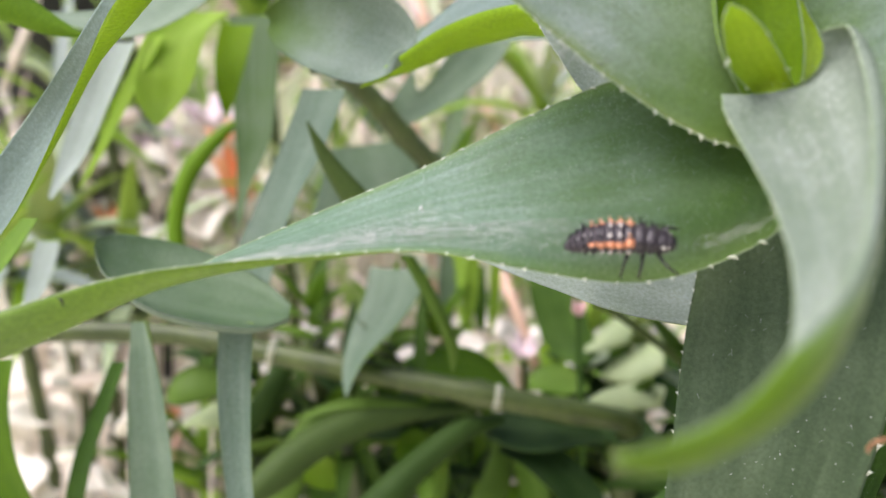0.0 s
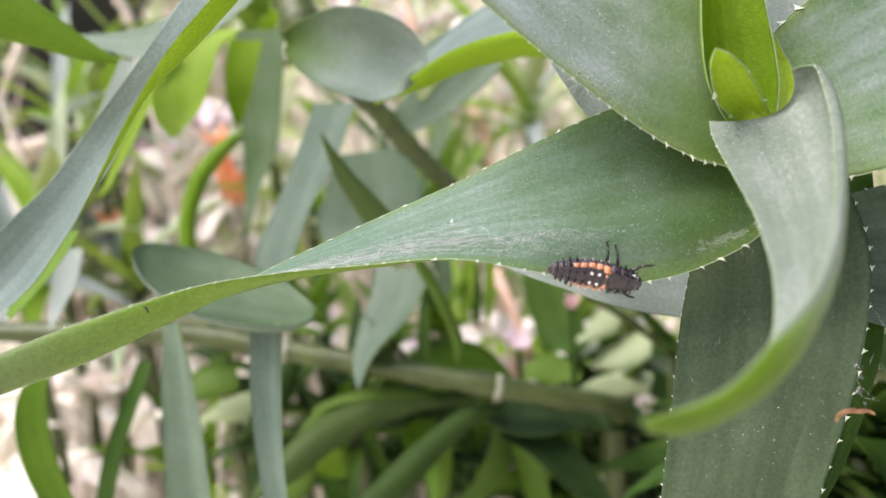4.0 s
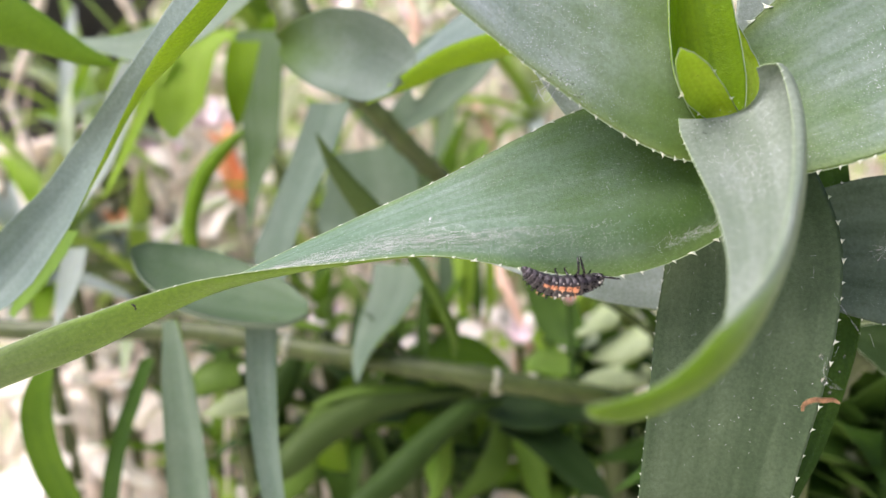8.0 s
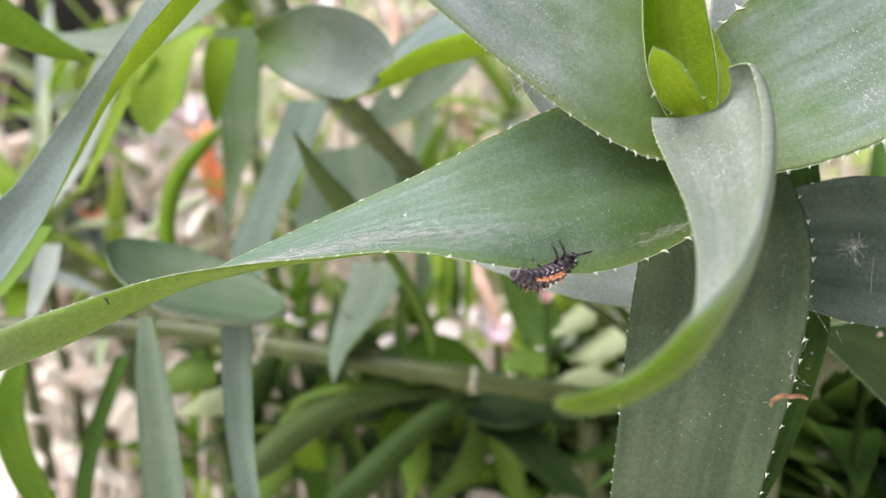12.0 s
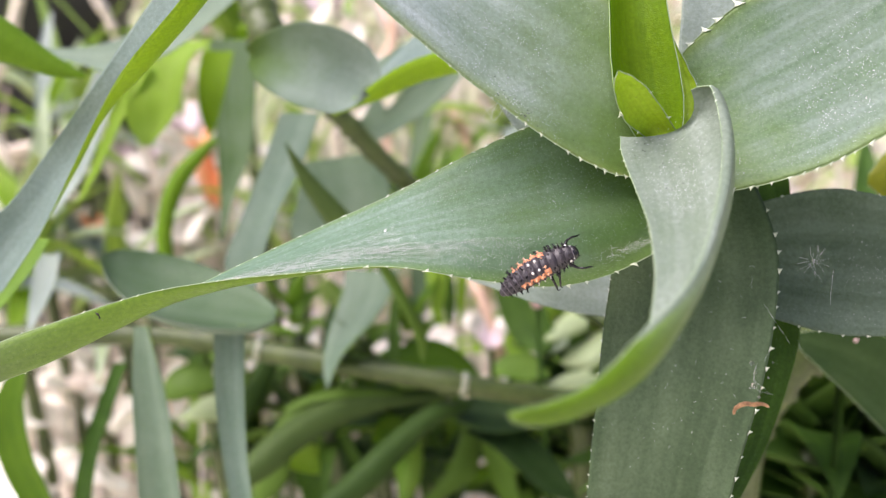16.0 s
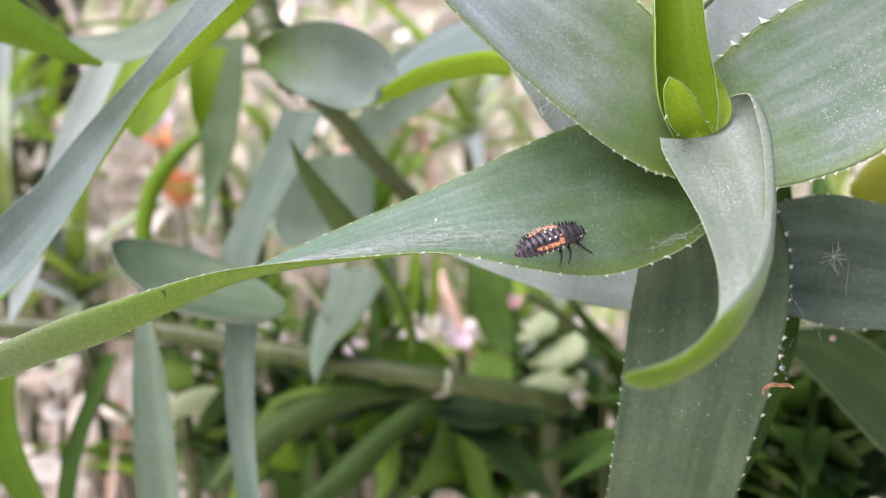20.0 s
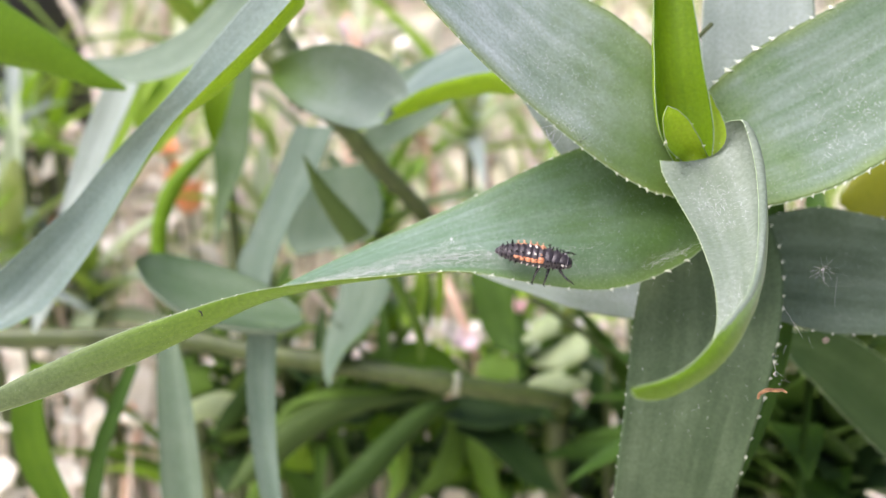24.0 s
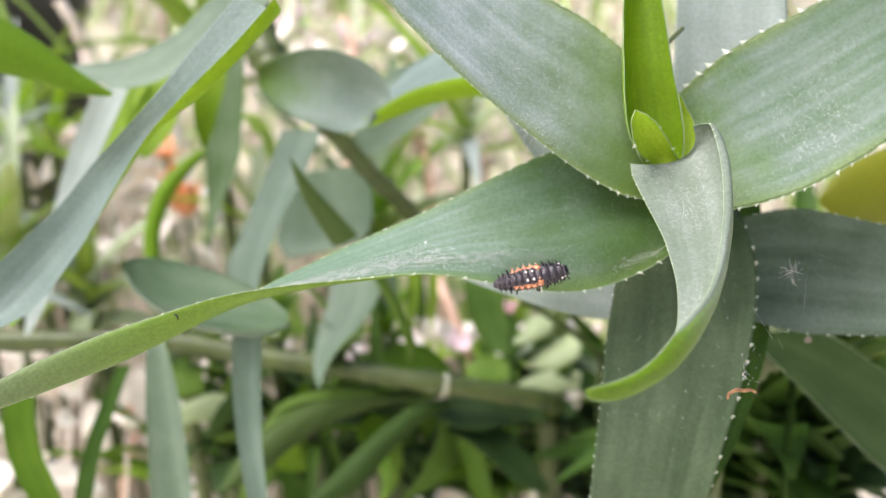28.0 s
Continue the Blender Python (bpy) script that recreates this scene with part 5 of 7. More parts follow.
# ---- flowers ----
def flower(at, petals, size, material, label, category, tall=1.0):
    f = thing(category, at, label, "flower")
    bm = bmesh.new()
    tube(bm, [(0, 0, -at[2] - 0.02), (0.004, 0.002, -at[2] * 0.5), (0, 0, 0)], [0.0012, 0.0011, 0.0009], 6)
    part("stalk", bm, MATS["leafdark"], f)
    for k in range(petals):
        t = k * 6.283 / petals + random.uniform(-0.2, 0.2)
        tip = random.uniform(0.5, 1.3)
        bm = bmesh.new()
        rows = []
        for j in range(6):
            q = j / 5
            r, h = size * q / tall, size * tip * q * q * tall
            w = size * 0.34 * math.sin(min(1, 0.12 + q * 0.95) * 2.7)
            c = Vector((math.cos(t) * r, math.sin(t) * r - 0.25 * h, h))
            s = Vector((-math.sin(t), math.cos(t), 0))
            rows.append([bm.verts.new(c + s * w * e + Vector((0, 0, abs(e) * w * 0.25 + z))) for z in (0, -0.0006) for e in ((-1, 0, 1) if z == 0 else (1, 0, -1))])
        for a, b in zip(rows, rows[1:]):
            for k2 in range(6):
                bm.faces.new((a[k2], a[(k2 + 1) % 6], b[(k2 + 1) % 6], b[k2]))
        bm.faces.new(rows[0][::-1])
        bm.faces.new(rows[-1])
        part("petal", bm, material, f)
    bm = ball_bm(size * 0.25)
    part("centre", bm, HUSK, f)
    return f


def ball_bm(d):
    bm = bmesh.new()
    bmesh.ops.create_uvsphere(bm, u_segments=12, v_segments=8, radius=d / 2)
    return bm


flower((-0.0700, 0.3742, 0.1815), 6, 0.0135, FLOWER, "small bright orange flower on a thin stalk", "orange_flower", 1.5)
flower((-0.1089, 0.3254, 0.1879), 5, 0.0050, FLOWER, "small orange flower on a thin stalk", "orange_flower")
flower((-0.0812, 0.3981, 0.2039), 5, 0.0075, FLOWER, "small orange flower on a thin stalk", "orange_flower")
flower((-0.0963, 0.3260, 0.1033), 6, 0.0060, FLOWER, "small orange flower growing low in the bed", "orange_flower")
flower((-0.1551, 0.3975, 0.1727), 6, 0.0090, FLOWER, "small orange flower on a thin stalk", "orange_flower")
flower((-0.1171, 0.4216, 0.1929), 8, 0.0130, PINK, "pale pink flower head among straw", "pink_flower")
flower((-0.0949, 0.4355, 0.2047), 8, 0.0140, PINK, "pale pink flower head among straw", "pink_flower")
flower((-0.1016, 0.4239, 0.1681), 8, 0.0090, PINK, "pale pink flower head among straw", "pink_flower")
flower((-0.0372, 0.3563, 0.1243), 8, 0.0100, PINK, "pale pink flower head among straw", "pink_flower")
flower((-0.0023, 0.3524, 0.1139), 8, 0.0110, PINK, "pale pink flower head among straw", "pink_flower")
flower((-0.1578, 0.3950, 0.1069), 8, 0.0120, PINK, "pale pink flower head among straw", "pink_flower")
flower((-0.0250, 0.4829, 0.2587), 8, 0.0140, PINK, "pale pink flower head among straw", "pink_flower")
flower((0.0140, 0.4881, 0.2443), 8, 0.0130, PINK, "pale pink flower head among straw", "pink_flower")
flower((0.1365, 0.4843, 0.2064), 8, 0.0120, PINK, "pale pink flower head among straw", "pink_flower")
flower((0.0780, 0.2990, 0.0830), 4, 0.0085, ROSE, "narrow pink flower bell", "pink_flower", 1.9)
flower((0.0931, 0.1389, 0.2070), 5, 0.0026, ROSE, "tiny pink flower in shade", "pink_flower")
flower((0.1642, 0.2471, 0.1584), 5, 0.0070, PINK, "small pink flower in shade", "pink_flower")
flower((0.1305, 0.2353, 0.1079), 5, 0.0090, PINK, "pale pink flower in shade", "pink_flower")


# ---- thick dry canes lying in the bed ----
def cane(points, radius, label, material, knots=(4, 9)):
    c = thing("dry_cane", [v / 1000 for v in points[0]], label, "dry cane", "dry canes")
    pts = curve_through(points, 14) / 1000
    radii = [radius / 1000 * (1.25 if i in knots else 1.0 - 0.02 * i) for i in range(14)]
    bm = tube(bmesh.new(), [Vector(p) - Vector(c.location) for p in pts], radii, 8)
    part("stalk", bm, material, c)
    end = min((pts[0], pts[-1]), key=lambda p: p[2])
    low = Vector(end) - Vector(c.location)
    foot = rise(end[0], end[1]) - 0.03 - end[2]
    part("lower_stalk", tube(bmesh.new(), [low, low + Vector((0.01, 0.02, 0.5 * foot)), low + Vector((0.015, 0.05, foot))], [radius / 1200] * 3, 6), material, c)
    return c


def dry_leaf(at, length, turn, tip, roll):
    """A curled papery dead leaf lying among the stalks."""
    d = thing("dry_leaf", at, "bleached cream dry leaf lying among stalks", "dry leaf", "dry leaves")
    q = Euler((roll, tip, turn)).to_matrix()
    k = length / 1000
    bm = bmesh.new()
    rows = []
    for i in range(9):
        f = i / 8
        w = 0.30 * k * math.sin(math.pi * (0.06 + 0.9 * f)) ** 0.7
        row = []
        for z in (0, -0.0008):
            for e in ((-1, -0.5, 0, 0.5, 1) if z == 0 else (1, 0.5, 0, -0.5, -1)):
                v = Vector(((f - 0.5) * k, e * w, 0.35 * w * e * e + 0.12 * k * math.sin(3 * f + length) + z))
                row.append(bm.verts.new(q @ v + 0.02 * k * noise.noise_vector(v * 90) * 3))
        rows.append(row)
    for a, b in zip(rows, rows[1:]):
        for j in range(10):
            bm.faces.new((a[j], a[(j + 1) % 10], b[(j + 1) % 10], b[j]))
    bm.faces.new(rows[0][::-1])
    bm.faces.new(rows[-1])
    part("blade", bm, BLEACHED, d)
    foot = rise(at[0], at[1]) - 0.03 - at[2]
    part("stalk", tube(bmesh.new(), [(0, 0, 0), (0.05 * foot, 0.06 * foot, 0.5 * foot), (0.02 * foot, 0.2 * foot, foot)], [0.0004, 0.0007, 0.0009], 5), CANE, d)


BLEACHED = plain_material("bleached_leaf", (0.72, 0.68, 0.57), (0.88, 0.86, 0.78), 50, 0.7, 0.3)
CANE = plain_material("dry_cane", (0.62, 0.52, 0.42), (0.84, 0.75, 0.65), 60, 0.6, 0.4)
RUST = plain_material("rusty_dry_leaf", (0.58, 0.36, 0.24), (0.80, 0.58, 0.44), 60, 0.6, 0.4)
cane([(-250.1, 424.6, 194.8), (-191.1, 420.6, 202.0), (-149.9, 417.1, 209.8), (-123.2, 413.2, 215.7)], 3.6, "pale pinkish dry cane in the bed", CANE)
cane([(-188.0, 306.5, 124.0), (-139.0, 302.6, 131.0), (-116.0, 300.0, 134.2), (-97.1, 297.0, 139.0)], 3.0, "pale pinkish dry cane in the bed", CANE)
cane([(-243.3, 471.0, 209.1), (-217.5, 480.5, 207.6), (-203.4, 489.5, 203.6)], 3.5, "pale pinkish dry cane in the bed", CANE)
cane([(-93.8, 297.0, 79.5), (-90.5, 302.1, 96.8), (-87.5, 310.3, 107.2)], 2.0, "thin reddish dry stalk among greenery", RUST)
cane([(34.2, 278.7, 176.8), (38.7, 269.1, 165.9), (43.2, 258.9, 152.9)], 2.1, "rusty dry leaf blade", RUST, ())
cane([(57.8, 429.9, 228.8), (67.3, 419.4, 213.0), (73.4, 407.5, 192.4)], 2.6, "thin reddish dry stalk among greenery", RUST)
cane([(37.7, 435.6, 212.5), (44.8, 425.1, 196.6), (46.2, 415.0, 181.3)], 2.6, "thin reddish dry stalk among greenery", RUST)
cane([(6.6, 452.3, 263.5), (11.3, 441.8, 247.1), (1.7, 431.0, 229.2)], 2.6, "rusty dry leaf blade", RUST)
cane([(-153.9, 407.4, 278.2), (-162.9, 403.1, 254.3), (-175.2, 398.8, 230.1)], 2.4, "pale dry stalk in the bed", CANE)
cane([(-115.0, 385.1, 276.2), (-109.9, 384.8, 265.5), (-107.6, 384.5, 254.8)], 2.4, "pale dry stalk in the bed", CANE)
cane([(-162.3, 427.5, 208.8), (-157.8, 422.6, 183.8), (-156.7, 417.7, 158.6)], 2.4, "pale dry stalk in the bed", CANE)
cane([(-195.7, 422.0, 156.8), (-190.5, 420.8, 143.3), (-188.6, 419.6, 129.7)], 2.4, "pale dry stalk in the bed", CANE)
cane([(-27.4, 383.4, 143.8), (-13.4, 382.5, 131.8), (-2.4, 381.6, 119.8)], 2.4, "pale dry stalk in the bed", CANE)
cane([(56.2, 300.2, 118.0), (67.1, 304.2, 121.3), (75.5, 308.3, 124.9)], 2.4, "pale dry stalk in the bed", CANE)
cane([(111.8, 325.5, 134.7), (105.2, 325.7, 125.0), (95.7, 325.9, 115.2)], 2.4, "pale dry stalk in the bed", CANE)
cane([(-37.6, 445.2, 271.5), (-39.8, 445.0, 260.8), (-45.4, 444.8, 250.1)], 2.4, "pale dry stalk in the bed", CANE)
cane([(-11.1, 450.4, 256.2), (-16.4, 448.4, 239.9), (-25.3, 446.5, 223.5)], 2.4, "pale dry stalk in the bed", CANE)
dry_leaf((0.0216, 0.2712, 0.1568), 16.0, 0.40, 0.30, 0.50)
dry_leaf((0.0390, 0.2790, 0.1545), 15.0, 0.30, 0.40, 0.90)
dry_leaf((0.0428, 0.2800, 0.1526), 14.0, 3.00, 0.50, -0.30)
dry_leaf((0.0001, 0.2706, 0.1539), 13.0, 0.10, 0.20, 0.40)
dry_leaf((-0.0247, 0.2729, 0.1597), 14.0, 0.20, 0.30, 0.50)
dry_leaf((-0.0103, 0.2806, 0.1517), 12.0, 2.80, 0.40, 0.20)
dry_leaf((-0.0009, 0.2564, 0.1091), 12.0, 1.80, 0.80, 0.20)
dry_leaf((-0.0113, 0.2664, 0.1069), 12.0, 2.80, 0.60, 0.30)
dry_leaf((0.0827, 0.2708, 0.1590), 13.0, 0.20, 0.30, 0.50)
dry_leaf((0.0773, 0.2633, 0.1353), 10.0, 1.20, 0.50, 0.10)
dry_leaf((0.0499, 0.2535, 0.1524), 9.0, 0.40, 0.90, 0.50)
dry_leaf((0.0593, 0.2647, 0.1549), 9.0, 2.00, 0.90, 0.30)
dry_leaf((0.0438, 0.2484, 0.1523), 8.0, 3.00, 0.70, -0.30)
dry_leaf((0.0716, 0.2511, 0.1460), 9.0, 0.10, 0.80, 0.40)
dry_leaf((0.0698, 0.2793, 0.1521), 11.0, 0.10, 0.80, 0.40)
dry_leaf((0.0339, 0.2809, 0.1550), 12.0, 0.10, 0.80, 0.40)
dry_leaf((0.0541, 0.2454, 0.1501), 7.0, 1.10, 0.80, 0.40)
dry_leaf((-0.1993, 0.4032, 0.0909), 21.1, 3.70, -0.24, 0.01)
dry_leaf((-0.1797, 0.3804, 0.1112), 16.1, 1.91, -0.37, 0.37)
dry_leaf((-0.1699, 0.3998, 0.0855), 25.9, 3.88, -0.28, -0.58)
dry_leaf((-0.1577, 0.3709, 0.0997), 19.6, 1.52, -0.46, -0.04)
dry_leaf((-0.1582, 0.3856, 0.1006), 18.2, 4.17, 0.14, -0.27)
dry_leaf((-0.1532, 0.3954, 0.0775), 21.7, 4.46, -0.06, -0.32)
dry_leaf((-0.1604, 0.3303, 0.0975), 26.8, 2.44, 0.84, 0.42)
dry_leaf((-0.1661, 0.3290, 0.0968), 27.7, 2.96, 0.87, -0.12)
dry_leaf((-0.1312, 0.3176, 0.0905), 18.2, 2.10, 0.85, 0.31)
dry_leaf((-0.1466, 0.3221, 0.0894), 18.4, 0.38, 0.62, -0.39)
dry_leaf((-0.1331, 0.3440, 0.0895), 14.4, 4.06, -0.34, -0.10)
dry_leaf((-0.1163, 0.3443, 0.0844), 23.1, 5.06, -0.07, 0.46)
dry_leaf((-0.1409, 0.3027, 0.0803), 16.2, 6.23, -0.20, -0.29)
dry_leaf((-0.1392, 0.2857, 0.0964), 18.6, 0.46, -0.37, 0.10)
dry_leaf((-0.0871, 0.3579, 0.0904), 19.4, 3.05, 0.30, 0.44)
dry_leaf((-0.0852, 0.3737, 0.0892), 19.0, 5.15, -0.15, -0.37)
dry_leaf((-0.0849, 0.3456, 0.0888), 20.5, 3.80, 0.09, -0.48)
dry_leaf((-0.0686, 0.3348, 0.0634), 14.3, 4.44, -0.14, 0.39)
dry_leaf((-0.0834, 0.3187, 0.0737), 12.7, 1.44, 0.28, 0.42)
dry_leaf((-0.0657, 0.3052, 0.0820), 20.8, 1.29, -0.48, -0.28)
dry_leaf((-0.1226, 0.3168, 0.0772), 14.6, 0.83, 0.01, 0.47)
dry_leaf((-0.1125, 0.3081, 0.0743), 15.5, 3.68, -0.30, -0.56)
dry_leaf((-0.1862, 0.4162, 0.1040), 15.3, 4.01, 0.18, 0.28)
dry_leaf((-0.2511, 0.4696, 0.0995), 15.9, 3.44, 0.53, 0.48)
dry_leaf((-0.0446, 0.4005, 0.1071), 14.1, 4.32, 0.76, 0.45)
dry_leaf((-0.0612, 0.4042, 0.1065), 18.6, 3.61, 0.37, -0.14)
dry_leaf((0.0070, 0.4189, 0.1088), 17.9, 5.54, 0.52, -0.13)
dry_leaf((0.0219, 0.3886, 0.1161), 13.5, 5.28, -0.38, 0.30)
dry_leaf((-0.1750, 0.4186, 0.1428), 20.3, 3.13, 0.36, 0.50)
dry_leaf((-0.1897, 0.4295, 0.1418), 16.1, 4.27, -0.22, -0.40)
dry_leaf((-0.1566, 0.4274, 0.1878), 17.7, 4.20, -0.22, -0.08)
dry_leaf((-0.1603, 0.4232, 0.1789), 23.9, 2.42, 0.32, -0.22)
dry_leaf((-0.1973, 0.4925, 0.2061), 20.4, 5.99, -0.11, -0.40)
dry_leaf((-0.2139, 0.4873, 0.2195), 15.2, 2.61, 0.38, -0.01)
dry_leaf((-0.1767, 0.4304, 0.1411), 12.7, 0.20, 0.72, -0.55)
dry_leaf((-0.1587, 0.4069, 0.1612), 15.0, 4.99, -0.47, -0.44)
dry_leaf((-0.0170, 0.5037, 0.2447), 16.7, 0.30, 0.38, -0.06)
dry_leaf((-0.0192, 0.4885, 0.2528), 24.7, 6.04, 0.46, -0.36)
dry_leaf((-0.0024, 0.4975, 0.2283), 20.4, 1.13, -0.12, -0.19)
dry_leaf((0.0048, 0.4704, 0.2336), 19.4, 4.76, 0.05, 0.35)
dry_leaf((0.0372, 0.3262, 0.1409), 6.1, 2.86, 0.38, 0.49)
dry_leaf((0.0305, 0.3213, 0.1470), 9.4, 5.02, 0.82, -0.04)
dry_leaf((0.0407, 0.2941, 0.1438), 7.6, 4.52, -0.20, 0.48)
dry_leaf((0.0314, 0.2897, 0.1298), 7.1, 4.98, -0.05, 0.49)
dry_leaf((0.0594, 0.2965, 0.1354), 6.5, 4.84, 0.18, -0.57)
dry_leaf((0.0569, 0.2814, 0.1382), 7.4, 1.09, -0.03, 0.35)
dry_leaf((0.0736, 0.2880, 0.1438), 8.4, 4.34, 0.82, -0.01)
dry_leaf((0.0737, 0.3042, 0.1368), 5.9, 3.32, -0.09, 0.27)
dry_leaf((0.0256, 0.2955, 0.1393), 6.2, 2.40, 0.68, 0.48)
dry_leaf((0.0239, 0.3063, 0.1268), 8.9, 3.30, 0.30, -0.36)
dry_leaf((0.0700, 0.2728, 0.1389), 8.0, 3.25, 0.06, 0.36)
dry_leaf((0.0752, 0.2708, 0.1433), 7.0, 0.42, 0.25, -0.10)
dry_leaf((0.0267, 0.3046, 0.1357), 6.1, 2.73, 0.64, 0.48)
dry_leaf((0.0203, 0.3082, 0.1359), 6.3, 3.89, 0.80, -0.44)
dry_leaf((-0.1443, 0.3015, 0.1010), 27.9, 2.03, -0.00, 0.14)
dry_leaf((-0.1450, 0.3071, 0.0891), 19.8, 3.22, -0.15, -0.36)
dry_leaf((-0.1494, 0.2782, 0.0992), 25.6, 1.01, -0.21, 0.16)
dry_leaf((-0.1377, 0.2764, 0.1025), 30.3, 3.85, 0.70, -0.32)
dry_leaf((-0.1320, 0.3064, 0.0985), 20.0, 5.81, -0.19, 0.60)
dry_leaf((-0.1296, 0.2918, 0.0950), 19.1, 4.58, -0.14, -0.48)
dry_leaf((-0.1352, 0.3139, 0.1123), 19.8, 4.32, -0.48, -0.36)
dry_leaf((-0.1299, 0.2909, 0.1246), 26.6, 0.73, 0.21, 0.31)
dry_leaf((-0.1237, 0.2854, 0.0888), 15.2, 0.24, 0.27, 0.02)
dry_leaf((-0.1105, 0.2817, 0.0929), 16.1, 1.28, 0.68, 0.59)
dry_leaf((-0.1237, 0.4268, 0.1848), 17.8, 4.82, -0.04, -0.04)
dry_leaf((-0.1102, 0.3999, 0.1952), 19.2, 0.08, 0.48, 0.41)
dry_leaf((-0.0997, 0.3803, 0.1656), 13.9, 1.04, 0.22, -0.58)
dry_leaf((-0.1065, 0.3678, 0.1675), 18.8, 5.42, 0.38, -0.11)
dry_leaf((-0.1017, 0.4205, 0.1851), 15.7, 5.74, 0.54, 0.33)
dry_leaf((-0.0874, 0.3860, 0.1857), 22.3, 5.54, 0.47, 0.32)
dry_leaf((-0.1200, 0.3829, 0.1728), 14.0, 2.95, -0.49, -0.17)
dry_leaf((-0.1192, 0.3711, 0.1754), 13.0, 5.95, 0.43, -0.19)
dry_leaf((-0.0790, 0.3712, 0.1739), 19.8, 4.05, 0.48, 0.31)
dry_leaf((-0.0788, 0.3798, 0.1637), 16.4, 4.65, -0.14, -0.12)
dry_leaf((-0.1823, 0.4163, 0.1855), 18.0, 5.71, 0.27, 0.01)
dry_leaf((-0.1854, 0.4152, 0.1793), 26.9, 4.02, 0.63, -0.51)
dry_leaf((-0.2034, 0.4331, 0.1696), 14.7, 2.97, -0.26, -0.01)
dry_leaf((-0.1736, 0.4025, 0.1716), 22.8, 2.65, 0.24, 0.12)
dry_leaf((-0.1068, 0.4206, 0.1858), 17.2, 4.51, -0.09, -0.58)
dry_leaf((-0.1142, 0.4339, 0.1872), 15.8, 4.75, 0.05, 0.48)
dry_leaf((-0.0693, 0.4179, 0.1550), 10.6, 5.70, 0.10, -0.03)
dry_leaf((-0.0649, 0.3868, 0.1574), 14.2, 5.90, 0.51, -0.04)

for _ in range(46):
    dry_leaf((random.uniform(-0.165, -0.07), random.uniform(0.385, 0.47), random.uniform(0.125, 0.205)), random.uniform(16, 30), random.uniform(0, 6.2), random.uniform(0.2, 1.2), random.uniform(-0.6, 0.6))
for _ in range(34):
    dry_leaf((random.uniform(-0.17, -0.085), random.uniform(0.31, 0.38), random.uniform(0.06, 0.125)), random.uniform(16, 28), random.uniform(0, 6.2), random.uniform(0.4, 1.3), random.uniform(-0.6, 0.6))
for _ in range(22):
    dry_leaf((random.uniform(-0.03, 0.06), random.uniform(0.42, 0.50), random.uniform(0.19, 0.26)), random.uniform(14, 24), random.uniform(0, 6.2), random.uniform(0.4, 1.3), random.uniform(-0.6, 0.6))
for _ in range(26):
    dry_leaf((random.uniform(-0.24, -0.15), random.uniform(0.38, 0.47), random.uniform(0.10, 0.19)), random.uniform(16, 30), random.uniform(0, 6.2), random.uniform(0.2, 1.2), random.uniform(-0.6, 0.6))


# ---- dark pot in the shade ----
flower((0.0387, 0.2544, 0.1589), 7, 0.0052, PINK, "pale pink flower head at the foot of a dry blade", "pink_flower")
flower((0.0489, 0.2178, 0.1862), 6, 0.0026, ROSE, "small pink flower bud under the leaf", "pink_flower", 1.3)
leaf(low_plant, [(26.0, 258.3, 192.1), (25.8, 255.8, 184.1), (24.5, 253.4, 176.2), (22.5, 251.5, 169.9)],
     [(23.0, 258.3, 192.2), (21.5, 255.9, 184.3), (20.6, 253.5, 176.3), (21.4, 251.5, 169.9)],
     chan=0.15, thick=0.25, mat="sunlit", label="light green blade hanging behind the long leaf", teeth=0)
leaf(low_plant, [(28.1, 268.2, 183.5), (28.5, 266.2, 176.8), (28.4, 264.1, 170.1), (27.0, 262.1, 163.5)],
     [(24.9, 268.2, 183.6), (24.0, 266.2, 177.0), (24.3, 264.2, 170.3), (25.9, 262.1, 163.5)],
     chan=0.15, thick=0.25, mat="midleaf", label="dark green blade hanging behind the long leaf", teeth=0)
leaf(low_plant, [(32.7, 263.4, 188.5), (32.5, 260.9, 180.3), (31.4, 258.5, 172.2), (29.3, 256.3, 164.9)],
     [(30.3, 263.5, 188.6), (29.1, 261.0, 180.4), (28.3, 258.5, 172.3), (28.5, 256.3, 164.9)],
     chan=0.15, thick=0.25, mat="sunlit", label="thin light green blade hanging behind the long leaf", teeth=0)
leaf(low_plant, [(18.4, 265.5, 188.4), (19.3, 263.0, 180.1), (18.3, 260.5, 171.9), (15.4, 258.0, 163.8)],
     [(14.5, 265.6, 188.5), (13.8, 263.1, 180.3), (13.4, 260.6, 172.1), (14.0, 258.0, 163.8)],
     chan=0.15, thick=0.25, mat="cup", label="grey-green blade hanging behind the long leaf", teeth=0)
cane([(52.7, 218.7, 189.4), (59.0, 218.6, 185.6), (68.8, 218.3, 177.7), (76.9, 218.2, 170.5)], 1.3, "dark olive stalk running under the leaves", STEM, ())
_rng = random.Random(8)
for _ in range(16):
    # more bleached leaves heaped low beside the stem
    f, g = _rng.uniform(0, 1), _rng.uniform(0, 1)
    dry_leaf((-0.1240 + 0.0779 * f + 0.0077 * g, 0.2913 + -0.0100 * f + -0.0366 * g + _rng.uniform(0, 0.03), 0.1491 + -0.0295 * g), _rng.uniform(9, 17), _rng.uniform(0, 3), _rng.uniform(0.2, 0.9), _rng.uniform(0.2, 0.8))


